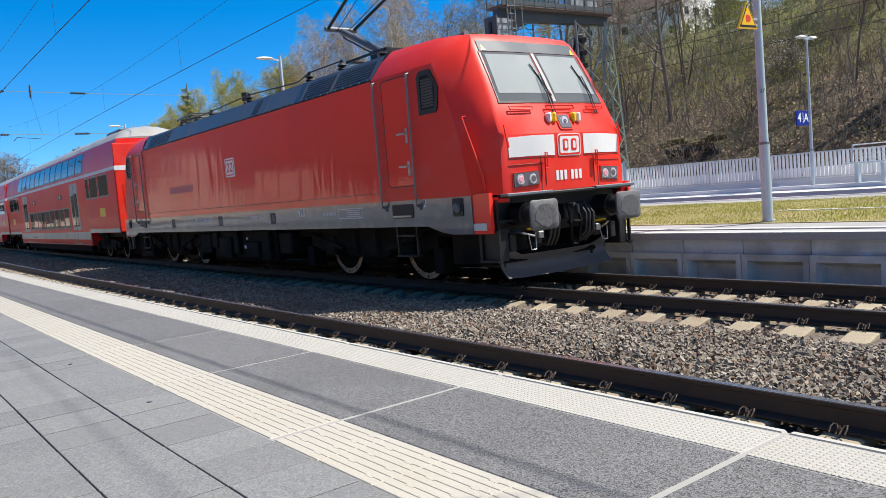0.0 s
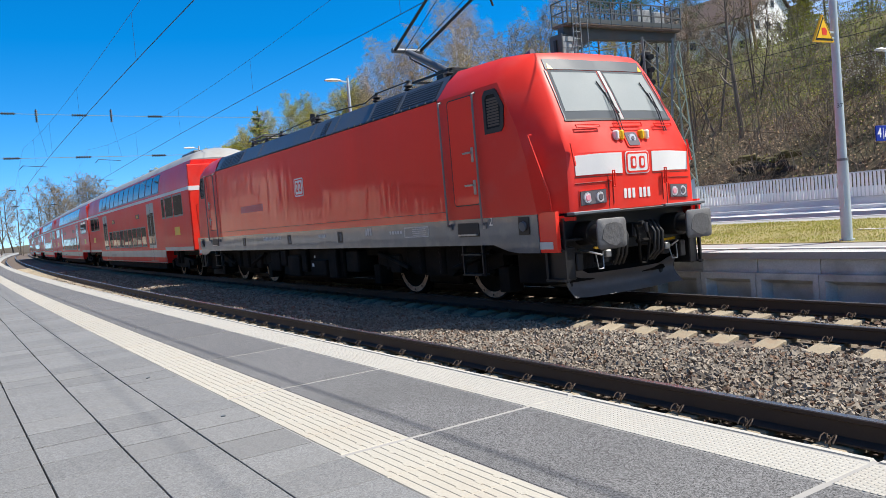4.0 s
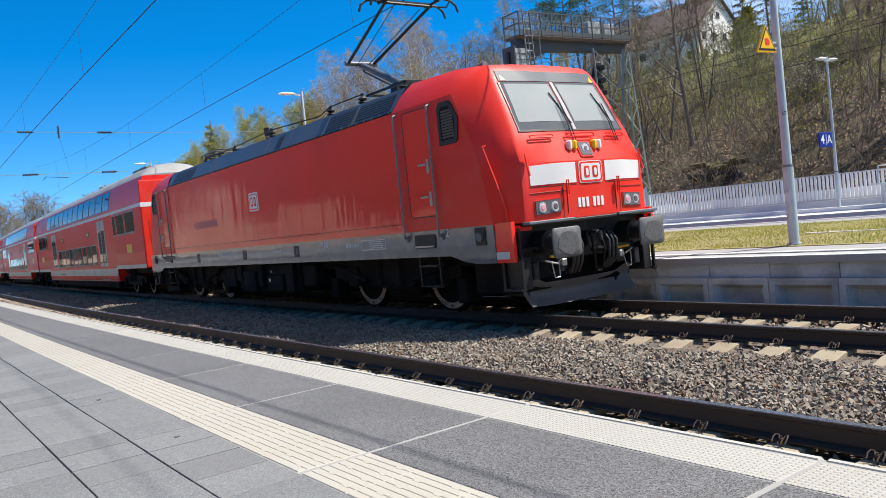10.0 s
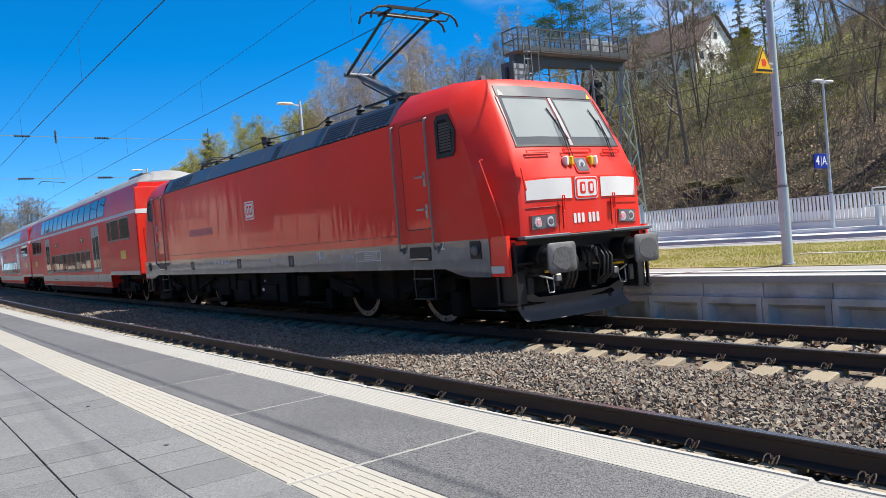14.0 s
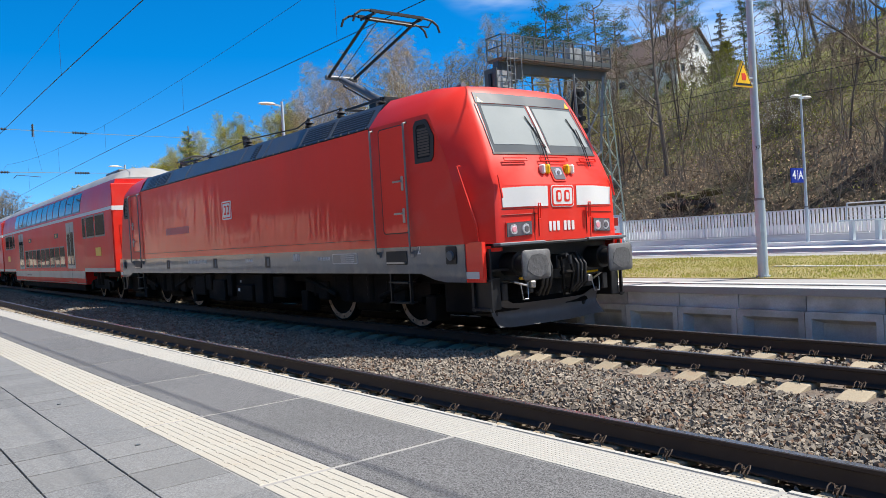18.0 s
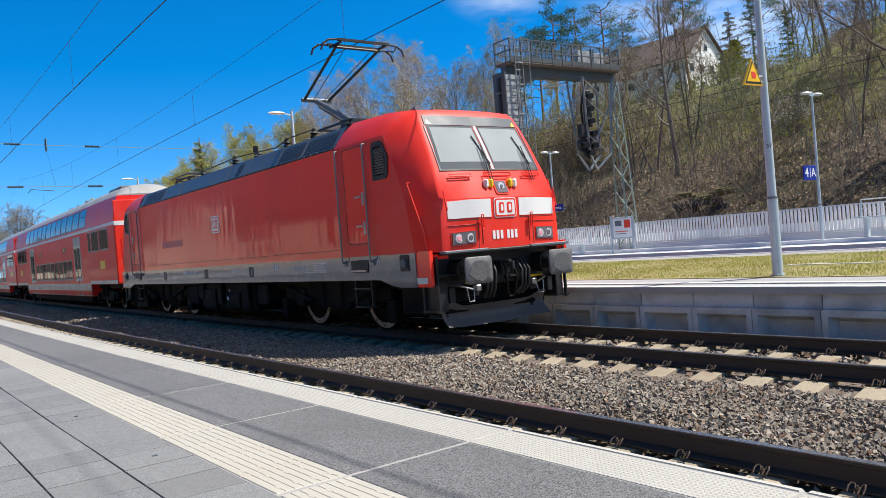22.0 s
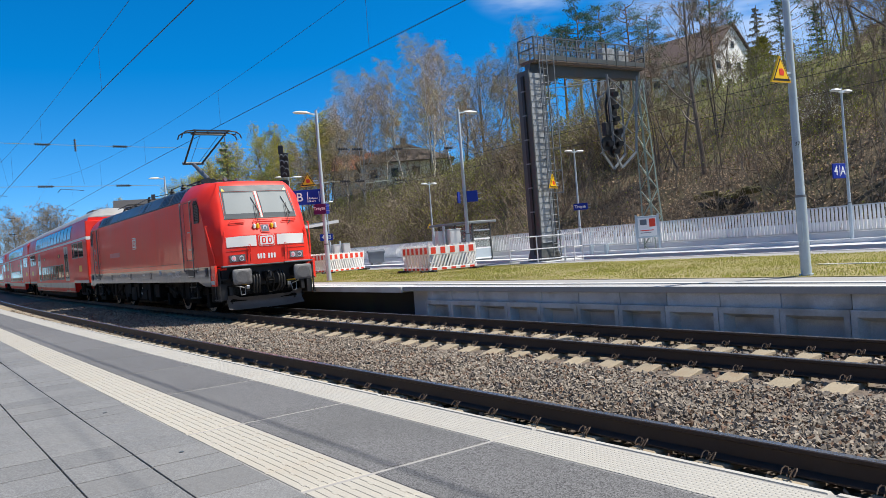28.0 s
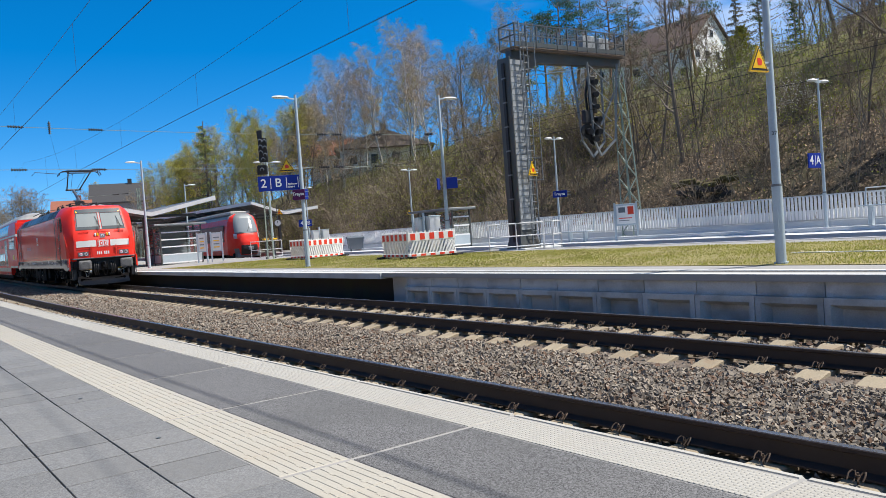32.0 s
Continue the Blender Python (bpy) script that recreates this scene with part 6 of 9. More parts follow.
    sig = part("signal_head", boxes((x0 - 0.22, x0 + 0.14, -0.30, -0.12, H - 2.0, H - 0.5), (x0 - 0.12, x0 + 0.28, -0.30, -0.12, H - 3.0, H - 2.15), bevel=0.03), BLACK, g, "black signal head with hoods")
    for k in range(5):
        z = H - 0.75 - 0.5 * k
        part("signal_hood", rod(bmesh.new(), (x0 - 0.04 + 0.1 * (k > 2), -0.29, z), (x0 - 0.12 + 0.1 * (k > 2), -0.56, z - 0.05), 0.10, 0.115, 12), BLACK, sig)
    bm = bmesh.new()
    for a, b in (((0.5, 0, H - 0.6), (3.9, 0, H - 0.1)),):
        bar(bm, a, b, 0.03, 0.03)
    part("stay", bm, GALV, g)
    return g


WEB_GREY = mat("weathered_zinc_plate", (0.34, 0.36, 0.37), 0.6, 0.1, var=0.2, scale=3, grain=0.15, stain=(0.2, 0.2, 0.2), stain_amount=0.5)
GALV_DARK = mat("dull_galvanised_steel", (0.20, 0.22, 0.23), 0.55, 0.3, var=0.15)
RUST_GREY = mat("rust_stained_grey_steel", (0.17, 0.13, 0.10), 0.7, 0.1, var=0.25, scale=2, grain=0.1, stain=(0.10, 0.10, 0.10), stain_amount=0.7)
gantry = build_gantry()


def railing(pts, z, h, label):
    r = thing("safety_railing", pose(0, 0, z), label, "railing")
    for (x0, y0), (x1, y1) in zip(pts, pts[1:]):
        n = max(1, round(math.hypot(x1 - x0, y1 - y0) / 1.2))
        for k in range(n + 1):
            x, y = x0 + (x1 - x0) * k / n, y0 + (y1 - y0) * k / n
            part("post", rod(bmesh.new(), (x, y, 0), (x, y, h), 0.022, n=8), PALE_STEEL, r)
        for zz in (h, h * 0.52, 0.12):
            part("bar", rod(bmesh.new(), (x0, y0, zz), (x1, y1, zz), 0.022, n=8), PALE_STEEL, r)
    return r


railing([(-15.0, 10.15), (-14.2, 12.15)], H_ISL, 0.98, "pale steel safety railing round the gantry foot")
railing([(-14.2, 12.2), (-13.3, 12.2), (-12.9, 11.4)], H_ISL, 0.98, "pale steel safety railing round the gantry foot")


# ---- fence on the far platform ----
def build_fence():
    f = thing("fence", pose(0, 0, 0), "pale steel slatted fence on a concrete plinth", "fence", kind="structure")
    z0, z1 = 0.85, 1.72
    SLAT = mesh_of("slat", boxes((-0.041, 0.041, -0.012, 0.012, 0.05, z1 - z0 - 0.02)), PALE_STEEL_LIFTED)
    POST = mesh_of("post", boxes((-0.03, 0.03, -0.03, 0.03, 0.0, z1 - z0 + 0.02)), PALE_STEEL)
    for s in steps(-45, 16, 30):
        piece("post", POST, f, on_track(s, D_FENCE + 0.06, z0))
    for s in np.arange(-26, 16, 0.142):
        piece("slat", SLAT, f, on_track(float(s), D_FENCE, z0))
    bm = bmesh.new()
    for s in np.arange(-45, -26.1, 0.142):
        m = on_track(float(s), D_FENCE, z0)
        q = box(bm, -0.041, 0.041, -0.012, 0.012, 0.05, z1 - z0 - 0.02)
        bmesh.ops.transform(bm, matrix=m, verts=list(bm.verts)[-8:])
    tagged(part("slat_rest", bm, PALE_STEEL_LIFTED, f), kind="stuff")
    for z in (z0 + 0.06, z1):
        bm = bmesh.new()
        sweep(bm, [(-0.02, -0.02), (0.02, -0.02), (0.02, 0.02), (-0.02, 0.02)], steps(-45, 16, 50), D_FENCE + 0.03, z)
        part("rail", bm, PALE_STEEL, f)
    return f


build_fence()
strip("retaining_wall_low", D_FENCE + 0.3, D_FENCE + 0.55, 1.22, CONCRETE_LIFTED, steps(-25.95, 40, 40), thick=0.9, label="low pale concrete wall behind the fence")
strip("retaining_wall_far", D_FENCE + 0.2, D_FENCE + 0.5, 1.45, CONCRETE, steps(-46, -26, 30), thick=1.2, label="pale concrete wall below the bank")


def poster_case(x, y, z, turn, label, red=True, w=1.0, h=0.95, up=0.75):
    p = thing("poster_case", pose(x, y, z, 0, 0, turn), label, "notice board", "notice boards")
    for s in (-1, 1):
        part("post", boxes((s * w / 2 - 0.04, s * w / 2 + 0.04, -0.05, 0.05, 0, up + h + 0.06)), GALV, p)
    part("frame", boxes((-w / 2, w / 2, -0.04, 0.04, up, up + h), bevel=0.01), GALV, p)
    part("sheet", boxes((-w / 2 + 0.07, w / 2 - 0.07, -0.045, -0.039, up + 0.07, up + h - 0.07)), WHITE if red else CABINET_GREY, p)
    if red:
        part("red_panel", boxes((w / 2 - 0.36, w / 2 - 0.12, -0.049, -0.045, up + 0.5 * h, up + h - 0.12)), SIGN_RED, p)
        part("picture", boxes((-w / 2 + 0.15, -w / 2 + 0.42, -0.049, -0.045, up + 0.6 * h, up + h - 0.14)), PLASTIC_GREY, p)
        part("text_bar", boxes((-w / 2 + 0.15, w / 2 - 0.2, -0.049, -0.045, up + 0.32 * h, up + 0.36 * h)), SIGN_RED, p)
        part("text_bar", boxes((-w / 2 + 0.15, w / 2 - 0.3, -0.049, -0.045, up + 0.22 * h, up + 0.25 * h)), PLASTIC_GREY, p)
    else:
        for k in range(4):
            part("text_bar", boxes((-w / 2 + 0.15, w / 2 - 0.15, -0.049, -0.045, up + (0.2 + 0.17 * k) * h, up + (0.26 + 0.17 * k) * h)), GALV_DARK if k % 2 else YELLOW, p)
    return p


stair_rail = railing([(-36.6, 9.75), (-36.0, 10.05), (-35.7, 11.3)], H_ISL - 0.02, 1.05, "pale steel safety railing beside the signal post")
for x, y in ((-36.05, 10.45), (-35.9, 10.95)):
    part("cap", boxes((x - 0.14, x + 0.14, y - 0.14, y + 0.14, 1.1, 1.2), bevel=0.02), YELLOW, stair_rail, "yellow padded cap")
    part("post", rod(bmesh.new(), (x, y, 0), (x, y, 1.1), 0.05, n=8), DARK_STEEL, stair_rail)
poster_case(-14.2, 16.9, 0.50, 42, "grey framed poster case with white and red sheet", True, 0.88, 0.9, 0.6)
poster_case(-39.8, 7.95, H_ISL - 0.02, 62, "grey framed timetable case beside the shelter", False, 0.55, 1.15, 0.65)
poster_case(-39.5, 8.75, H_ISL - 0.02, 62, "grey framed timetable case beside the shelter", False, 0.65, 1.15, 0.65)

def bench(x, y, z, w, label, up=0.0):
    """A steel bench with wire seat and back on two flat legs."""
    t = thing("bench", pose(x, y, z), label, "bench", "platform benches")
    for e in (-1, 1):
        part("leg", boxes((e * w * 0.3 - 0.06, e * w * 0.3 + 0.06, -0.1, 0.1, 0.0, 0.44 + up), bevel=0.01), GALV, t)
        part("arm_rest", pipe(bmesh.new(), [(e * w / 2, -0.24, 0.46 + up), (e * w / 2, 0.20, 0.46 + up), (e * w / 2, 0.30, 1.02 + up)], 0.026, 7), GALV, t)
    part("seat_frame", pipe(bmesh.new(), [(-w / 2, -0.24, 0.46 + up), (w / 2, -0.24, 0.46 + up)], 0.026, 7), GALV, t)
    for k in range(6):
        part("seat_wire", rod(bmesh.new(), (-w / 2, -0.2 + 0.08 * k, 0.462 + up), (w / 2, -0.2 + 0.08 * k, 0.462 + up), 0.012, n=6), PALE_STEEL, t)
    for k in range(4):
        f = k / 3
        part("back_wire", rod(bmesh.new(), (-w / 2, 0.22 + 0.08 * f, 0.58 + up + 0.44 * f), (w / 2, 0.22 + 0.08 * f, 0.58 + up + 0.44 * f), 0.02 if k == 3 else 0.012, n=6), PALE_STEEL, t)
    return t


bench(-17.0, 16.9, 0.5, 1.5, "pale wire mesh bench on the far platform")
bench(-4.05, 17.04, 0.645, 1.32, "pale steel bench with high wire back before the fence", 0.17)


# ---- red and white barriers round the construction cabinets ----
def barrier(m, w, label):
    b = thing("barrier_board", m, label, "barrier", "site barriers")
    part("top_rail", boxes((0, w, -0.02, 0.02, 0.62, 0.92), bevel=0.01), WHITE, b)
    n = max(2, round(w / 0.38))
    for k in range(n):
        x = w * (k + 0.25) / n
        part("red_block", boxes((x, x + 0.19, -0.026, -0.02, 0.66, 0.89)), SIGN_RED, b)
        part("red_block", boxes((x, x + 0.19, -0.026, -0.02, 0.075, 0.15)), SIGN_RED, b)
    part("bottom_rail", boxes((0, w, -0.02, 0.02, 0.06, 0.17), bevel=0.01), WHITE, b)
    for k in range(int(w / 0.13)):
        x = 0.04 + k * 0.13
        bm = bmesh.new()
        bar(bm, (x, 0, 0.17), (min(x + 0.2, w), 0, 0.62), 0.025, 0.055)
        part("slat", bm, WHITE, b)
    for x in steps(0.03, w - 0.03, max(3, int(w / 0.16))):
        part("top_knob", boxes((x - 0.025, x + 0.025, -0.02, 0.02, 0.92, 0.98)), WHITE, b)
    for x in (0.1, w - 0.1):
        part("foot", boxes((x - 0.07, x + 0.07, -0.3, 0.3, 0.0, 0.08), bevel=0.01), RUBBER, b)
    return b


def barrier_between(p, q, z, label):
    (x0, y0), (x1, y1) = p, q
    return barrier(pose(x0, y0, z, 0, 0, math.degrees(math.atan2(y1 - y0, x1 - x0))), math.hypot(x1 - x0, y1 - y0), label)


LB = "red and white plastic site barrier standing on the grass"
for ring in (((-18.0, 7.35), (-15.85, 7.1), (-15.5, 8.95), (-17.6, 9.4)), ((-28.6, 8.5), (-26.65, 8.45), (-27.5, 10.9), (-29.2, 11.2))):
    for a, b in zip(ring, ring[1:] + ring[:1]):
        barrier_between(a, b, H_ISL - 0.008, LB)


def control_cabinet(x, y, z, turn, h, w, d, label="pale grey control cabinet behind the barriers"):
    c = thing("control_cabinet", pose(x, y, z, 0, 0, turn), label, "cabinet", "control cabinets")
    a, b = w / 2, d / 2
    part("body", boxes((-a, a, -b, b, 0.1, h), bevel=0.015), PALE_STEEL, c)
    part("door", boxes((-a + 0.03, a - 0.03, -b - 0.018, -b, 0.2, h - 0.06), bevel=0.005), PALE_STEEL, c)
    part("handle", boxes((a - 0.09, a - 0.06, -b - 0.03, -b - 0.018, h * 0.55, h * 0.68), bevel=0.004), BLACK, c)
    part("roof", boxes((-a - 0.015, a + 0.015, -b - 0.03, b + 0.015, h, h + 0.03), bevel=0.008), GALV, c)
    part("plinth", boxes((-a, a, -b + 0.01, b - 0.01, 0, 0.1)), CONCRETE, c)
    part("conduit", rod(bmesh.new(), (-a - 0.12, 0, 0), (-a - 0.12, 0, h + 0.16), 0.05, n=10), GALV, c)


control_cabinet(-16.85, 8.34, H_ISL + 0.02, 84, 1.42, 0.30, 0.26)
control_cabinet(-16.6, 8.76, H_ISL + 0.02, 84, 1.46, 0.50, 0.36)
control_cabinet(-27.9, 9.58, H_ISL + 0.02, 84, 1.33, 0.36, 0.3)
control_cabinet(-27.75, 10.05, H_ISL + 0.02, 84, 1.36, 0.36, 0.3)

bin_ = thing("wheelie_bin", pose(-36.9, 17.0, 0.5, 0, 0, 70), "dark grey plastic wheeled waste bin", "bin")
bm = bmesh.new()
loft(bm, [[(x * f, y * f, z) for x, y in ((-0.5, -0.36), (0.5, -0.36), (0.5, 0.36), (-0.5, 0.36))] for z, f in ((0.12, 0.86), (0.80, 1.0))])
part("bin_body", bm, PLASTIC_GREY, bin_)
bm = bmesh.new()
prism(bm, [(-0.40, 0.80), (0.40, 0.80), (0.40, 0.90), (0.1, 0.98), (-0.3, 0.93), (-0.40, 0.87)], -0.54, 0.54)
bmesh.ops.rotate(bm, matrix=Matrix.Rotation(math.radians(90), 3, "Z"), verts=bm.verts)
part("lid", bm, PLASTIC_GREY, bin_)
part("rim", boxes((-0.53, 0.53, -0.39, -0.36, 0.74, 0.79)), PLASTIC_GREY, bin_)
for x in (-0.4, 0.4):
    part("wheel", rod(bmesh.new(), (x, -0.35, 0.09), (x + 0.06, -0.35, 0.09), 0.09, n=10), RUBBER, bin_)


# ---- glazed shelters ----
SHELTER_GLASS = glass("shelter_glass", (0.75, 0.8, 0.8), 0.02, 0.85)


def shelter(m, w, dpt, h, label, solid=False):
    s = thing("waiting_shelter", m, label, "shelter", "platform shelters")
    for x in (-w / 2, 0, w / 2):
        for y in (-dpt / 2, dpt / 2):
            part("post", boxes((x - 0.04, x + 0.04, y - 0.04, y + 0.04, 0, h)), DARK_STEEL, s)
    part("roof", boxes((-w / 2 - 0.4, w / 2 + 0.22, -dpt / 2 - 0.4, dpt / 2 + 0.3, h, h + 0.12), bevel=0.02), GALV_DARK, s)
    for z in (0.1, 0.62, 1.1, 1.55, 2.0):
        for y in (-dpt / 2, dpt / 2):
            part("glazing_bar", boxes((-w / 2, w / 2, y - 0.02, y + 0.02, z, z + 0.05)), GALV_DARK, s)
        part("glazing_bar", boxes((w / 2 - 0.02, w / 2 + 0.02, -dpt / 2, dpt / 2, z, z + 0.07)), PALE_STEEL_LIFTED, s)
    for y in (-dpt / 2, dpt / 2):
        pane_ = part("pane", boxes((-w / 2, w / 2, y - 0.004, y + 0.004, 0.62, h - 0.1)), SHELTER_GLASS, s)
        pane_.visible_shadow = False
    part("lower_panel", boxes((w / 2 - 0.015, w / 2 + 0.015, -dpt / 2, dpt / 2, 0.1, 0.62)), GALV, s)
    part("lower_panel", boxes((-w / 2, w / 2, -dpt / 2 - 0.015, -dpt / 2 + 0.015, 0.1, 0.62)), GALV, s)
    part("back_panel", boxes((-w / 2 - 0.02, -w / 2 + 0.02, -dpt / 2, dpt / 2, 0.1, h)), GALV_DARK, s)
    return s


shelter(pose(-26.28, 16.42, 0.5, 0, 0, 0), 3.04, 1.14, 1.95, "pale steel and glass shelter on the far platform")
shelter(pose(-43.4, 7.4, H_ISL - 0.02, 0, 0, 2), 2.6, 2.6, 2.45, "dark framed glass waiting room on the island platform", True)


def canopy(m, length, w0, w1, h, label, r0=0.5, r1=0.5):
    """A roof of two wings rising to the sides on a row of posts; long side along x."""
    c = thing("platform_canopy", m, label, "canopy", "platform canopies")
    for name, y0, y1, z0, z1 in (("wing", 0.0, -w0, h, h + r0), ("wing", 0.0, w1, h, h + r1)):
        bm = bmesh.new()
        A = [(-length / 2, y0, z0), (length / 2, y0, z0), (length / 2, y1, z1), (-length / 2, y1, z1)]
        top = [bm.verts.new(p) for p in A]
        bot = [bm.verts.new((p[0], p[1], p[2] - 0.16)) for p in A]
        bm.faces.new(top)
        bm.faces.new(bot[::-1])
        for k in range(4):
            bm.faces.new((top[k], bot[k], bot[(k + 1) % 4], top[(k + 1) % 4]))
        bmesh.ops.recalc_face_normals(bm, faces=bm.faces)
        wing_ = part(name, bm, CANOPY_DARK, c, "dark roof wing with a pale fascia")
        lo, hi = sorted((y1 - 0.03 * (1 if y1 > 0 else -1), y1 + 0.04 * (1 if y1 > 0 else -1)))
        part("fascia", boxes((-length / 2, length / 2, lo, hi, z1 - 0.24, z1 + 0.05)), PALE_STEEL, wing_)
        bm = bmesh.new()
        prism(bm, [(y0, z0 - 0.2), (y1, z1 - 0.2), (y1, z1 + 0.05), (y0, z0 + 0.05)], 0, 0.06)
        for v in bm.verts:
            v.co = Vector((length / 2 + v.co.y, v.co.x, v.co.z))
        bmesh.ops.recalc_face_normals(bm, faces=bm.faces)
        part("fascia", bm, PALE_STEEL, wing_)
        for x in steps(-length / 2 + 1.0, length / 2 - 1.0, int(length / 2.4)):
            bm = bar(bmesh.new(), (x, y0, z0 - 0.2), (x, y1 * 0.97, z1 - 0.2), 0.08, 0.10)
            part("rafter", bm, GALV_DARK, c)
        part("soffit_beam", boxes((-length / 2, length / 2, min(y0, y1) + 0.2, min(y0, y1) + 0.35, min(z0, z1) - 0.1, min(z0, z1) + 0.0)), GALV_DARK, c)
    for x in steps(-length / 2 + 1.5, length / 2 - 1.5, max(1, int(length / 7))):
        part("post", boxes((x - 0.12, x + 0.12, -0.12, 0.12, 0, h), bevel=0.02), DARK_STEEL, c)
        part("bracket", boxes((x - 0.06, x + 0.06, -w0 * 0.8, w1 * 0.8, h - 0.22, h - 0.05)), DARK_STEEL, c)
    return c


CANOPY_DARK = mat("dark_canopy_sheet", (0.16, 0.165, 0.17), 0.6, var=0.15, scale=1.5)
canopy(pose(-60.0, 5.4, H_ISL - 0.02, 0, 0, 1), 36, 3.4, 4.1, 3.28, "winged platform canopy on dark posts with a pale edge", 0.7, 0.9)
canopy(pose(-75.5, 21.9, 0.5, 0, 0, 1.5), 34, 3.3, 3.3, 3.6, "winged dark canopy on posts over the bay platform", 1.03, 0.42)
canopy(pose(-118.0, -9.5, H_PF, 0, 0, -2), 40, 3.4, 3.6, 3.6, "pale edged platform canopy far along the near platform", 0.6, 0.6)


# ---- main signal and its mast ----
sig = thing("main_signal", pose(-34.7, 10.1, H_ISL - 0.02, 0, 0, 60), "tall black railway signal on a lattice mast", "signal")
part("mast", lattice(bmesh.new(), (0, 0.2, 0), (0, 0.2, 7.1), 0.16, 0.13, 16, 0.014), GREEN_STEEL, sig)
part("back_board", boxes((-0.20, 0.30, -0.12, 0.05, 5.55, 6.95), (-0.24, 0.06, -0.12, 0.05, 6.9, 7.4), bevel=0.03), BLACK, sig)
part("back_board", boxes((-0.36, 0.24, -0.12, 0.05, 4.85, 5.4), bevel=0.06), BLACK, sig)
for x, z in ((-0.06, 6.75), (0.18, 6.72), (-0.06, 6.42), (0.18, 6.35), (-0.06, 6.1), (0.18, 5.95), (0.05, 5.7), (-0.06, 5.12)):
    part("hood", pipe(bmesh.new(), [(x - 0.1, -0.26, z - 0.04), (x - 0.08, -0.26, z + 0.06), (x, -0.26, z + 0.11), (x + 0.08, -0.26, z + 0.06), (x + 0.1, -0.26, z - 0.04)], 0.028, 5), GALV_DARK, sig)
    part("lens_tube", rod(bmesh.new(), (x, -0.1, z), (x, -0.3, z - 0.03), 0.085, 0.09, 12), BLACK, sig)
part("platform", boxes((-0.4, 0.4, 0.0, 0.7, 4.7, 4.75)), DARK_STEEL, sig)
clock = thing("platform_clock", pose(-36.9, 11.71, 2.61, 0, 0, 60), "round platform clock with white dial", "clock")
part("case", rod(bmesh.new(), (0, -0.08, 0), (0, 0.08, 0), 0.21, n=24), DARK_STEEL, clock)
part("dial", rod(bmesh.new(), (0, -0.095, 0), (0, -0.08, 0), 0.18, n=24), PALE_STEEL, clock)
part("hand", boxes((-0.012, 0.012, -0.1, -0.095, 0, 0.14)), BLACK, clock)
part("hanger", rod(bmesh.new(), (0, 0, 0.21), (0, 0, 1.1), 0.03, n=8), DARK_STEEL, clock)


# ---- red railcar at the far platform ----
TINTED = mat("dark_tinted_window", (0.018, 0.02, 0.022), 0.35, var=0.1, spec=0.15)
# the pale tint paints the sky's reflection into the glass colour
RAILCAR_SCREEN = glass("railcar_screen_sky_tint", (0.20, 0.23, 0.25), 0.12)


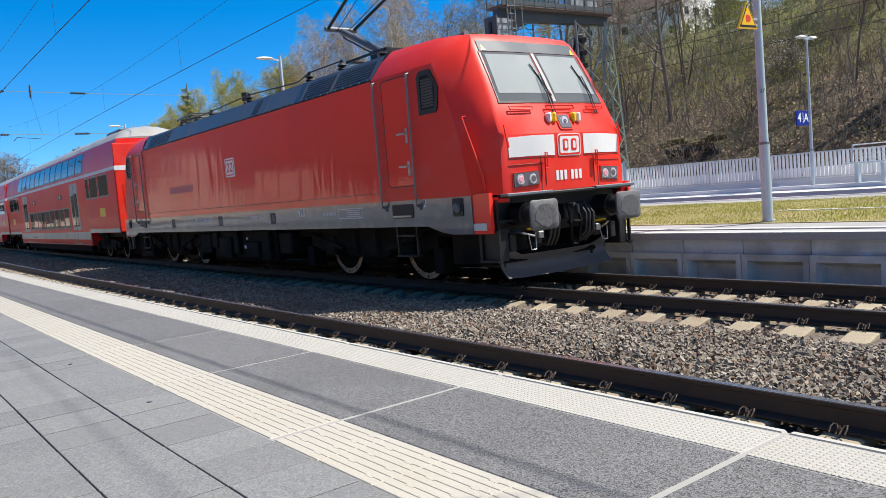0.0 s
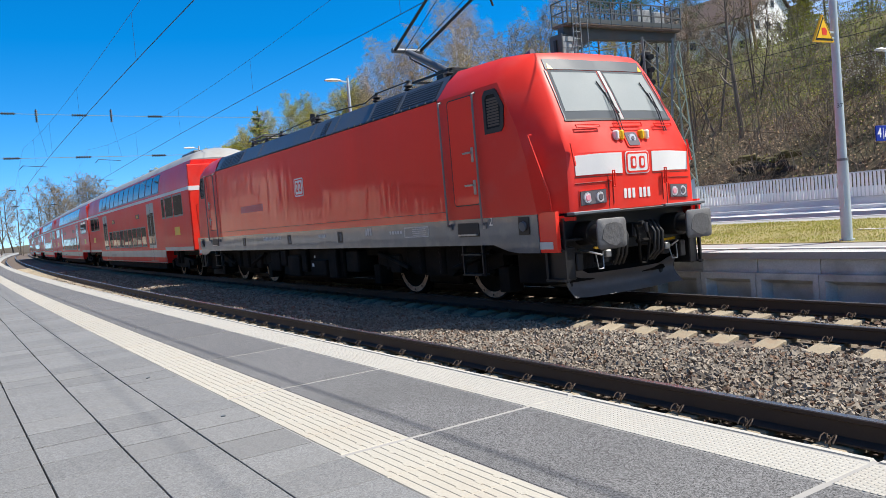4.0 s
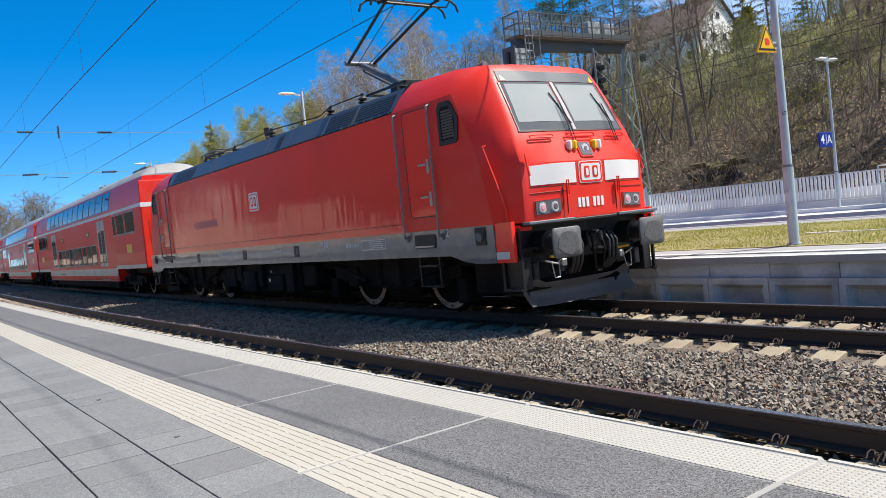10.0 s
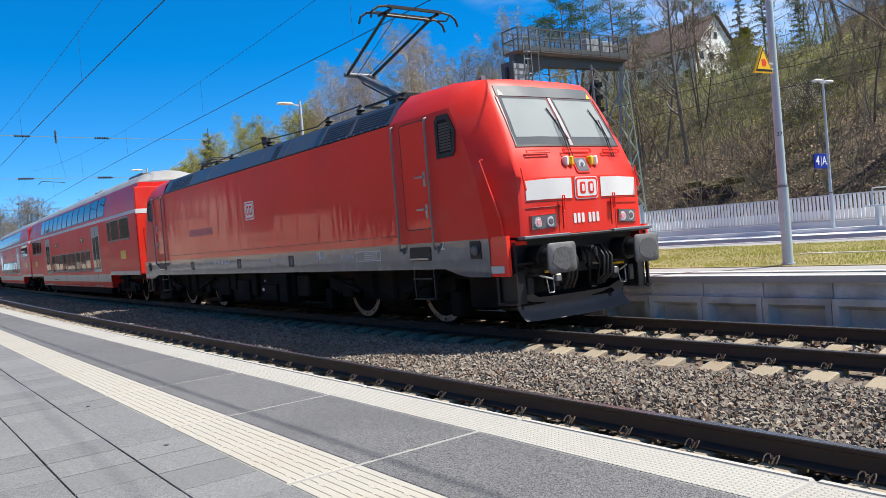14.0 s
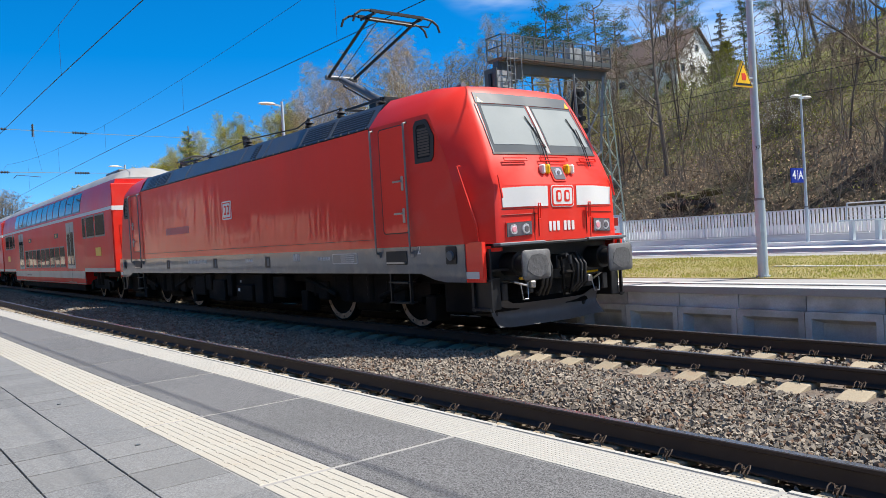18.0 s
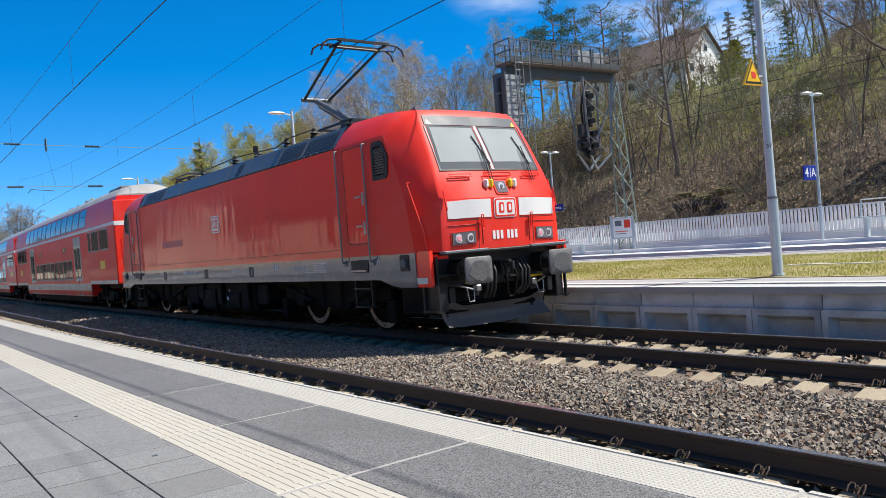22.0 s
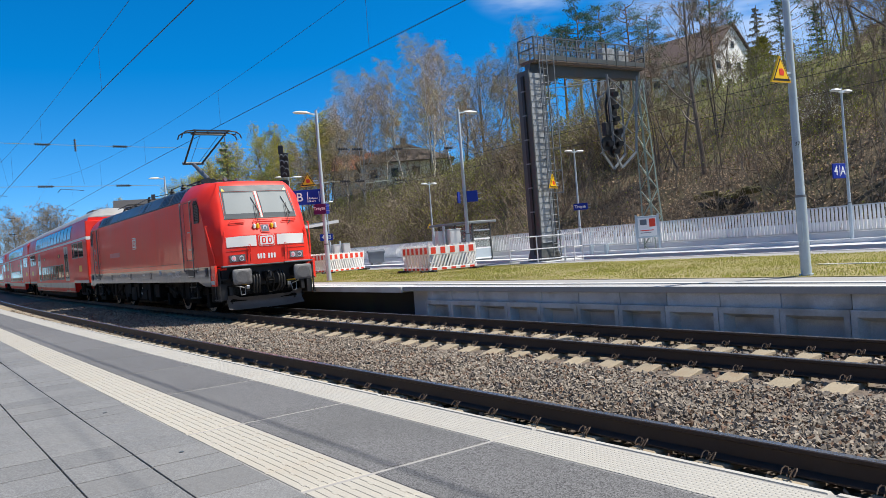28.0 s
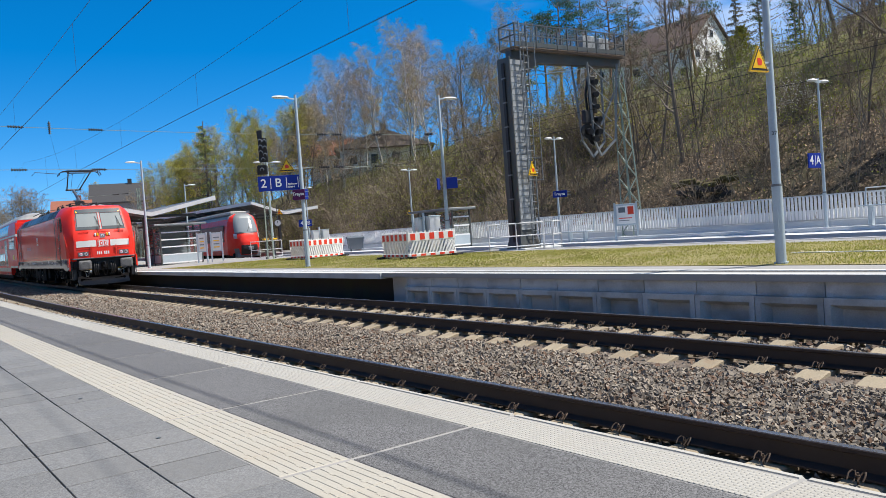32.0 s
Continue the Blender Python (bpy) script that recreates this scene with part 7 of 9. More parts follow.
def build_railcar():
    r = thing("railcar", on_track(-70.4, 17.75, 0.25, -3.0), "red regional railcar with a rounded grey-topped front", "train")
    sec = lambda x, w, top: [(x, y * w, z) for y, z in ((-1.0, 0.35), (-1.03, 0.9), (-1.05, 2.2), (-0.95, top - 0.9), (-0.78, top - 0.25), (-0.4, top), (0.4, top), (0.78, top - 0.25), (0.95, top - 0.9), (1.05, 2.2), (1.03, 0.9), (1.0, 0.35))]
    bm = loft(bmesh.new(), [sec(-22, 1.35, 3.9), sec(11.3, 1.35, 3.9)])
    part("body", sharp(bm, 40), RED_FRONT, r)
    crown = lambda x: [(x, y * 1.365, z) for y, z in ((-0.82, 3.46), (-0.835, 3.48), (-0.79, 3.66), (-0.4, 3.92), (0.4, 3.92), (0.79, 3.66), (0.835, 3.48), (0.82, 3.46))]
    part("roof", sharp(loft(bmesh.new(), [crown(-22), crown(11.3)]), 40), ROOF_LIGHT, r)
    part("roof_hood", boxes((-20, 11.0, -0.9, 0.9, 3.85, 4.15), bevel=0.08), ROOF_LIGHT, r)
    lead = ((0.3, 13.1, 1.26), (0.8, 13.2, 1.36), (1.4, 13.15, 1.4), (2.0, 12.95, 1.42), (2.6, 12.6, 1.38), (3.2, 12.2, 1.27), (3.6, 11.9, 1.08), (3.85, 11.6, 0.75), (3.92, 11.3, 0.5))

    def nose(z, q, lift=0.0):
        """A spot on the rounded nose at height z; q runs from -1 to 1 across it."""
        for (z0, x0, w0), (z1, x1, w1) in zip(lead, lead[1:]):
            if z <= z1 or z1 == 3.92:
                t = (z - z0) / (z1 - z0)
                x, w = x0 + (x1 - x0) * t, w0 + (w1 - w0) * t
                return (11.3 + (x - 11.3) * (1 - abs(q) ** 3.6) + lift, (w + lift * 0.4) * q, z + lift * 0.5)

    bm = bmesh.new()
    qs = [math.sin(k * math.pi / 48) for k in range(-24, 25)]
    loft(bm, [[nose(z, q) for q in qs] for z in steps(0.3, 3.9, 36)], False, True)
    part("nose", sharp(bm, 50), RED_FRONT, r)

    def on_nose(z0, z1, a, b, lift, material, name, taper=1.0):
        bm = bmesh.new()
        levels = steps(z0, z1, 18)
        lean = lambda z: 1 + (taper - 1) * (z - z0) / (z1 - z0)
        loft(bm, [[nose(z, q * lean(z), lift) for z in levels] + [nose(z, q * lean(z), -0.05) for z in reversed(levels)] for q in steps(a, b, 30)])
        return part(name, sharp(bm, 50), material, r)

    on_nose(2.16, 3.9, -0.72, 0.72, 0.03, GALV_DARK, "silver_mask", 1.05)
    on_nose(2.22, 3.45, -0.67, 0.67, 0.055, RAILCAR_SCREEN, "windscreen", 0.9)
    for s in (-1, 1):
        on_nose(1.72, 2.12, min(s * 0.64, s * 0.78), max(s * 0.64, s * 0.78), 0.04, REFLECTOR, "headlamp")
        on_nose(0.42, 0.85, min(s * 0.62, s * 0.82), max(s * 0.62, s * 0.82), 0.05, PLASTIC_GREY, "step_box")
    on_nose(0.32, 1.12, -0.56, 0.56, 0.03, BLACK, "coupler_bay", 0.9)
    part("wiper", rod(bmesh.new(), (nose(2.3, 0.0, 0.07)), nose(2.9, 0.25, 0.07), 0.02, n=5), BLACK, r)
    for s in (-1, 1):
        part("window_band", boxes((-20, 10.5, s * 1.39, s * 1.428, 1.5, 2.95)), TINTED, r)
        for x in (-2.0, -12.0):
            part("door", boxes((x, x + 1.4, s * 1.42, s * 1.435, 0.6, 2.7)), RED, r)
    part("coupler", boxes((12.7, 13.55, -0.22, 0.22, 0.7, 1.0), bevel=0.04), PLASTIC_GREY, r)
    part("apron", boxes((11.6, 12.85, -1.05, 1.05, 0.1, 0.5), bevel=0.05), PLASTIC_GREY, r)
    for x in (11.0, 4.0, -8.0, -16.0):
        part("bogie", boxes((x - 1.3, x + 1.3, -1.15, 1.15, -0.1, 0.5), bevel=0.05), BOGIE, r)
    return r


build_railcar()


# ---- overhead line ----
def wire(name, pts, r, label, parent=None, material=WIRE):
    ob = part(name, pipe(bmesh.new(), pts, r, 5), material, parent)
    return tagged(ob, label, "wire") if parent is None else ob


def overhead(d, z_wire, z_low, z_high, supports, label):
    """Contact wire, messenger wire and droppers of one track."""
    line = thing("overhead_line", pose(0, 0, 0), label, "overhead line", "overhead lines")
    ss = steps(-160, 40, 100)

    def z_top(s):
        q = [(s - a) / (b - a) for a, b in zip(supports, supports[1:]) if a <= s <= b]
        return z_low + (z_high - z_low) * (2 * q[0] - 1) ** 2 if q else z_high
    part("contact_wire", pipe(bmesh.new(), [(*track(s, d)[:2], z_wire) for s in ss], 0.009, 5), WIRE, line)
    part("messenger_wire", pipe(bmesh.new(), [(*track(s, d)[:2], z_top(s)) for s in ss], 0.005, 5), WIRE, line)
    for a, b in zip(supports, supports[1:]):
        for k in range(1, 7):
            s = a + (b - a) * k / 7
            x, y, _ = track(s, d)
            part("dropper", rod(bmesh.new(), (x, y, z_wire), (x, y, z_top(s)), 0.004, n=4), WIRE, line)
    return line


overhead(0.0, 5.72, 6.75, 8.3, [-124, -54, 12, 78], "contact wire and messenger wire over the middle track")
overhead(NEAR_TRACK + 0.1, 5.55, 6.6, 8.0, [-119, -49, 17, 80], "contact wire and messenger wire over the near track")
overhead(13.9, 5.6, 6.5, 7.7, [-110, -44, 20, 80], "contact wire and messenger wire over the far track")
overhead(17.6, 5.6, 6.5, 7.7, [-116, -50, 14, 80], "contact wire and messenger wire beside the far platform")


def insulator(bm, a, b, r=0.10, n=6):
    a, b = Vector(a), Vector(b)
    for k in range(n):
        p, q = a.lerp(b, k / n), a.lerp(b, (k + 0.55) / n)
        rod(bm, p, q, r, r * 0.55, 8)
    rod(bm, a, b, r * 0.35, n=6)
    return bm


def cross_span(x, y0, y1, z_top, z_low, label):
    c = thing("cross_span", pose(x, 0, 0), label, "cross span wire", "cross spans")
    on = {}
    for z, sag in ((z_top, -0.7), (z_low, -0.25)):
        on[z] = lambda y, z=z, sag=sag: z + sag * 4 * (y - y0) / (y1 - y0) * (1 - (y - y0) / (y1 - y0))
        pts = [(0, y, on[z](y)) for y in steps(y0, y1, 20)]
        part("span_wire", pipe(bmesh.new(), pts, 0.019, 4), SPAN_WIRE, c)
    for y in (-0.5, -4.6, 4.2, 20.9, 22.2, 26.0, 31.2):
        if y < y1 - 1:
            for z in (z_top, z_low):
                part("insulator", insulator(bmesh.new(), (0, y - 0.45, on[z](y - 0.45)), (0, y + 0.45, on[z](y + 0.45))), PORCELAIN, c)
    for y in (1.4, -3.0):
        part("insulator", insulator(bmesh.new(), (0, y, z_top - 0.9), (0, y, z_top - 0.1)), PORCELAIN, c)
        part("hanger", rod(bmesh.new(), (0, y, z_top - 0.9), (0, y + 0.4, z_low - 0.2), 0.007, n=4), WIRE, c)
    for y, z in ((0.0, 6.95), (-4.4, 6.7)):
        part("steady_arm", pipe(bmesh.new(), [(0, y + 1.7, z - 0.12), (0, y + 0.35, z), (0, y + 0.15, z - 0.22)], 0.02, 5), WIRE, c)
    for y in (18.6, 23.6):
        if y < y1 - 1:
            part("steady_arm", pipe(bmesh.new(), [(0.4, y - 1.2, z_low - 0.45), (0.1, y + 1.3, on[z_low](y + 1.3))], 0.025, 5), SPAN_WIRE, c)
    for y in (y0, y1):
        part("mast", lattice(bmesh.new(), (0, y, hill(x, y) - 0.3), (0, y, z_top + 0.6), 0.28, 0.16, 14, 0.02), GREEN_STEEL, c)
    return c


cross_span(-47.6, -13.5, 46.0, 10.3, 7.3, "cross span wires with insulators between lattice masts")
cross_span(-112.0, -13.5, 24.0, 10.2, 7.6, "cross span wires with insulators between lattice masts")


# ---- houses on the slope ----
def house(m, w, l, h, roof_h, wall, tile, label, windows=True, overhang=0.5, hip=0.0):
    """A gabled house: gable ends face x, long sides face y. hip: how far the ridge ends before the gables."""
    t = thing("house", m, label, "house", "houses on the hill")
    bm = bmesh.new()
    out = [(-l / 2, 0), (l / 2, 0), (l / 2, h), (0, h + (roof_h if not hip else 0.01)), (-l / 2, h)]
    A = [bm.verts.new((-w / 2, y, z - (3 if z == 0 else 0))) for y, z in out]
    B = [bm.verts.new((w / 2, y, z - (3 if z == 0 else 0))) for y, z in out]
    bm.faces.new(A[::-1])
    bm.faces.new(B)
    for k in range(5):
        bm.faces.new((A[k], A[(k + 1) % 5], B[(k + 1) % 5], B[k]))
    bmesh.ops.recalc_face_normals(bm, faces=bm.faces)
    part("wall", bm, wall, t)
    k = roof_h / (l / 2)
    for s in (-1, 1):
        bm = bmesh.new()
        y1 = s * (l / 2 + overhang)
        z1 = h - overhang * k
        P = [(-w / 2 - overhang + hip, 0, h + roof_h + 0.05), (w / 2 + overhang - hip, 0, h + roof_h + 0.05), (w / 2 + overhang, y1, z1 + 0.05), (-w / 2 - overhang, y1, z1 + 0.05)]
        a = [bm.verts.new(p) for p in P]
        b = [bm.verts.new((p[0], p[1], p[2] + 0.22)) for p in P]
        bm.faces.new(a[::-1])
        bm.faces.new(b)
        for q in range(4):
            bm.faces.new((a[q], a[(q + 1) % 4], b[(q + 1) % 4], b[q]))
        bmesh.ops.recalc_face_normals(bm, faces=bm.faces)
        part("roof", bm, tile, t)
    for e in (-1, 1) if hip else ():
        bm = bmesh.new()
        x1, z1 = e * (w / 2 + overhang), h - overhang * k + 0.05
        P = [(e * (w / 2 + overhang - hip), 0, h + roof_h + 0.06), (x1, -l / 2 - overhang, z1), (x1, l / 2 + overhang, z1)]
        a, b = [bm.verts.new(p) for p in P], [bm.verts.new((p[0], p[1], p[2] + 0.2)) for p in P]
        bm.faces.new(a[::-1])
        bm.faces.new(b)
        for q in range(3):
            bm.faces.new((a[q], a[(q + 1) % 3], b[(q + 1) % 3], b[q]))
        bmesh.ops.recalc_face_normals(bm, faces=bm.faces)
        part("roof", bm, tile, t)
    part("chimney", boxes((w * 0.15, w * 0.15 + 0.7, -0.4, 0.4, h + roof_h * 0.6, h + roof_h + 1.0)), tile, t)
    if windows:
        for e in (-1, 1):
            for row in range(max(1, int(h / 2.7))):
                z = 0.9 + 2.7 * row
                for y in steps(-l / 2 + 1.6, l / 2 - 1.6, max(1, int(l / 3.2))):
                    x = e * w / 2
                    win = part("window", boxes((min(x, x + e * 0.06), max(x, x + e * 0.06), y - 0.6, y + 0.6, z, z + 1.4)), WHITE, t)
                    part("pane", boxes((min(x, x + e * 0.08), max(x, x + e * 0.08), y - 0.5, y + 0.5, z + 0.1, z + 1.3)), PANE, win)
                for x in steps(-w / 2 + 1.6, w / 2 - 1.6, max(1, int(w / 3.2))):
                    y = e * l / 2
                    win = part("window", boxes((x - 0.6, x + 0.6, min(y, y + e * 0.06), max(y, y + e * 0.06), z, z + 1.4)), WHITE, t)
                    part("pane", boxes((x - 0.5, x + 0.5, min(y, y + e * 0.08), max(y, y + e * 0.08), z + 0.1, z + 1.3)), PANE, win)
        for e in (-1, 1) if not hip else ():
            x = e * w / 2
            win = part("window", boxes((min(x, x + e * 0.06), max(x, x + e * 0.06), -0.5, 0.5, h + roof_h * 0.25, h + roof_h * 0.25 + 1.2)), WHITE, t)
            part("pane", boxes((min(x, x + e * 0.08), max(x, x + e * 0.08), -0.42, 0.42, h + roof_h * 0.25 + 0.08, h + roof_h * 0.25 + 1.12)), PANE, win)
    return t


house(pose(-73.6, 100.2, 21.4, 0, 0, 2), 15.0, 11.4, 5.8, 5.1, RENDER_WHITE, TILE, "white rendered gabled house among the trees")
house(pose(-82.5, 95.4, 17.5, 0, 0, 52), 9.0, 12.0, 8.5, 5.0, RENDER_WHITE, TILE, "white house with brown roof among the trees")
house(pose(-88.0, 52.2, 10.3, 0, 0, -32), 9.5, 12.0, 3.2, 2.5, RENDER_WHITE, TILE_BROWN, "low white house with a hipped brown roof on the slope", True, 0.9, 3.4)
house(pose(-37.5, 96.0, 18.8, 0, 0, -20), 11.0, 9.0, 3.2, 3.6, RENDER_GREY, TILE, "house with a broad brown roof at the top of the slope", True, 1.4)
house(pose(-58.0, 117.5, 22.6, 0, 0, 60), 4.5, 4.5, 2.4, 0.4, RENDER_WHITE, PALE_STEEL, "small white flat building on the hill", False, 0.2)
house(pose(-138.0, 28.0, 5.8, 0, 0, 75), 9.0, 9.5, 4.5, 3.2, RENDER_GREY, TILE_DARK, "grey house with a dark roof beyond the station")
house(pose(-128.0, 18.0, 4.0, 0, 0, 75), 5.0, 6.0, 3.5, 2.6, RENDER_GREY, TILE_RED, "small house with a red tiled roof")
house(pose(-108.0, 55.0, 12.0, 0, 0, 40), 6.0, 6.0, 3.0, 2.4, RENDER_GREY, TILE_RED, "house with a red tiled roof on the slope")

# unseen ragged walls behind the camera, added to be reflected in the train
front_rng = random.Random(77)
wall_bits, roof_bits = [], []
for k in range(26):  # low pale blocks further along, added for patchy bright reflections in the coach windows
    x_to = -112.0 - 7.0 * k
    wall_bits.append((x_to - front_rng.uniform(2.0, 5.0), x_to, -24.8, -24.2, -0.4, front_rng.uniform(1.1, 2.3)))
x_at = -108.0
while x_at < 60:
    x_to = x_at + front_rng.uniform(0.5, 1.8)
    low, high = (1.5, 5.0) if x_at < -94 else (3.0, 9.0) if x_at < -72 else (1.2, 4.8) if x_at < -50 else (0.9, 3.0)
    top = front_rng.uniform(low, high)
    set_back = front_rng.uniform(0.0, 0.3)
    wall_bits.append((x_at, x_to, -24.8, -24.0 - set_back, -0.4, top))
    roof_bits.append((x_at, x_to, -34.0, -23.9 - set_back, top + 0.004, top + 0.3))
    x_at = x_to
tagged(part("wall_station", boxes(*wall_bits), REFLECTED_WALL), "unseen warm pale wall bits added to be reflected in the train", kind="structure")
tagged(part("wall_beyond", boxes((-420, 70, -36.0, -34.5, -0.5, 14.0)), DARK_WALL), "unseen dark wall added to be reflected in the train", kind="structure")
tagged(part("roof_station", boxes(*roof_bits), ROOF_GREY), "unseen dark roof over the added wall bits", kind="structure")


# ---- trees and scrub on the bank ----
class Grower:
    """Collects the wood and the leaves of one tree."""

    def __init__(self, seed):
        self.rng = random.Random(seed)
        self.wood, self.twig, self.leaf = ([], []), ([], []), ([], [])

    def tube(self, where, pts, radii, n):
        V, F = where
        rings = []
        for i, (p, r) in enumerate(zip(pts, radii)):
            d = (pts[min(i + 1, len(pts) - 1)] - pts[max(i - 1, 0)]).normalized()
            u = d.orthogonal().normalized()
            w = d.cross(u)
            rings.append(len(V))
            for k in range(n):
                a = k * math.tau / n
                V.append(tuple(p + r * (math.cos(a) * u + math.sin(a) * w)))
        for a, b in zip(rings, rings[1:]):
            for k in range(n):
                F.append((a + k, a + (k + 1) % n, b + (k + 1) % n, b + k))

    def limb(self, p, d, length, r, n, bend=0.25, up=0.1, segs=4):
        pts, radii = [p.copy()], [r]
        for k in range(segs):
            d = (d + Vector((self.rng.gauss(0, bend), self.rng.gauss(0, bend), self.rng.gauss(0, bend) + up)) * 0.5).normalized()
            p = p + d * (length / segs)
            pts.append(p.copy())
            radii.append(r * (1 - 0.75 * (k + 1) / segs))
        return pts, radii, d

    def side(self, d, spread):
        u = d.orthogonal().normalized()
        w = d.cross(u)
        a = self.rng.uniform(0, math.tau)
        return (d * math.cos(spread) + (u * math.cos(a) + w * math.sin(a)) * math.sin(spread)).normalized()

    def card(self, p, size):
        """One small leaf cluster, folded along its middle."""
        V, F = self.leaf
        a = Vector((self.rng.gauss(0, 1), self.rng.gauss(0, 1), self.rng.gauss(0, 1))).normalized()
        b = a.orthogonal().normalized()
        c = a.cross(b)
        o = len(V)
        s = size * self.rng.uniform(0.6, 1.3)
        V += [tuple(p - a * s * 0.5), tuple(p + b * s * 0.35 + c * s * 0.12), tuple(p + a * s * 0.5), tuple(p - b * s * 0.35 + c * s * 0.12)]
        F += [(o, o + 1, o + 2), (o, o + 2, o + 3)]

    def mesh(self, where, name, material):
        me = bpy.data.meshes.new(name)
        me.from_pydata(where[0], [], where[1])
        me.materials.append(material)
        return me


def tree_model(name, seed, height, bark, leaf_mat, label, counts=(11, 7, 4, 5), start=0.3, angle=0.9, reach=0.34, lean=0.05, girth=0.013,
               rise=(0.25, 0.22, 0.1, 0.0), leaves=0, leaf_size=0.1, twig=(0.35, 0.9), twig_r=0.012, fork=0):
    """A tree in five orders: trunk, limbs, branches, sprays and fine tapered twigs."""
    g = Grower(seed)
    R = g.rng
    last = len(counts)
    crown_twig = TWIG_PALE if bark is BARK_PALE else TWIG

    def fine(p, d):
        """One tapered twig with its buds or leaves."""
        V, F = g.twig
        d = (d + Vector((0, 0, rise[3]))).normalized()
        length = R.uniform(*twig)
        u = d.orthogonal().normalized() * twig_r
        w = d.cross(u)
        o = len(V)
        e = p + d * length
        V += [tuple(p + u), tuple(p - 0.5 * u + 0.87 * w), tuple(p - 0.5 * u - 0.87 * w), tuple(e)]
        F += [(o, o + 1, o + 3), (o + 1, o + 2, o + 3), (o + 2, o, o + 3)]
        for _ in range(leaves):
            g.card(p.lerp(e, R.uniform(0.3, 1.1)) + Vector((R.gauss(0, 0.10), R.gauss(0, 0.10), R.gauss(0, 0.08))), leaf_size)

    def grow(p, d, length, r, level):
        segs = (8, 5, 3, 2)[level]
        pts, radii, _ = g.limb(p, d, length, r, 0, (0.12, 0.3, 0.35, 0.35)[level], rise[level], segs)
        g.tube(g.wood if level < 2 else g.twig, pts, radii, (7, 5, 3, 3)[level])
        n = counts[level]
        lo = (start, 0.22, 0.2, 0.15)[level]
        for k in range(n):
            t = lo + (0.99 - lo) * (k + R.random()) / n
            i = min(int(t * segs), segs - 1)
            q = pts[i].lerp(pts[i + 1], t * segs - i)
            along = (pts[i + 1] - pts[i]).normalized()
            if level == 0:
                u = (t - start) / (1 - start)
                full = 0.35 + 0.65 * math.sqrt(max(0.0, 1 - ((u - 0.32) / 0.72) ** 2))
                size = height * reach * full * R.uniform(0.75, 1.15)
                grow(q, g.side(along, angle * R.uniform(0.75, 1.15) * (1.1 - 0.5 * u)), size, max(radii[i] * R.uniform(0.4, 0.62), 0.03), 1)
            elif level + 1 < last:
                size = length * R.uniform(0.3, 0.55) * (1.15 - 0.6 * t)
                grow(q, g.side(along, R.uniform(0.45, 0.95)), max(size, 0.35), max(radii[i] * 0.5, twig_r * 1.1), level + 1)
            else:
                fine(q, g.side(along, R.uniform(0.3, 1.0)))
        if level + 1 < last:
            fine(pts[-1], (pts[-1] - pts[-2]).normalized())

    foot = Vector((0, 0, -0.4))
    stems = [(0.0, 1.0)] + [(R.uniform(0.2, 0.4), R.uniform(0.72, 0.95)) for _ in range(fork)]
    for k, (tilt, share) in enumerate(stems):
        w = R.uniform(0, math.tau)
        d = Vector((R.gauss(0, lean) + tilt * math.cos(w), R.gauss(0, lean) + tilt * math.sin(w), 1)).normalized()
        grow(foot + Vector((math.cos(w), math.sin(w), 0)) * 0.12 * bool(k), d, height * share, height * girth * share, 0)
    t = thing(name, pose(0, 0, -500), label, "tree", "trees on the bank")
    part("trunk", g.mesh(g.wood, "trunk", bark), None, t)
    part("crown", g.mesh(g.twig, "crown", crown_twig), None, t)
    if g.leaf[0]:
        part("foliage", g.mesh(g.leaf, "foliage", leaf_mat), None, t)
    return t


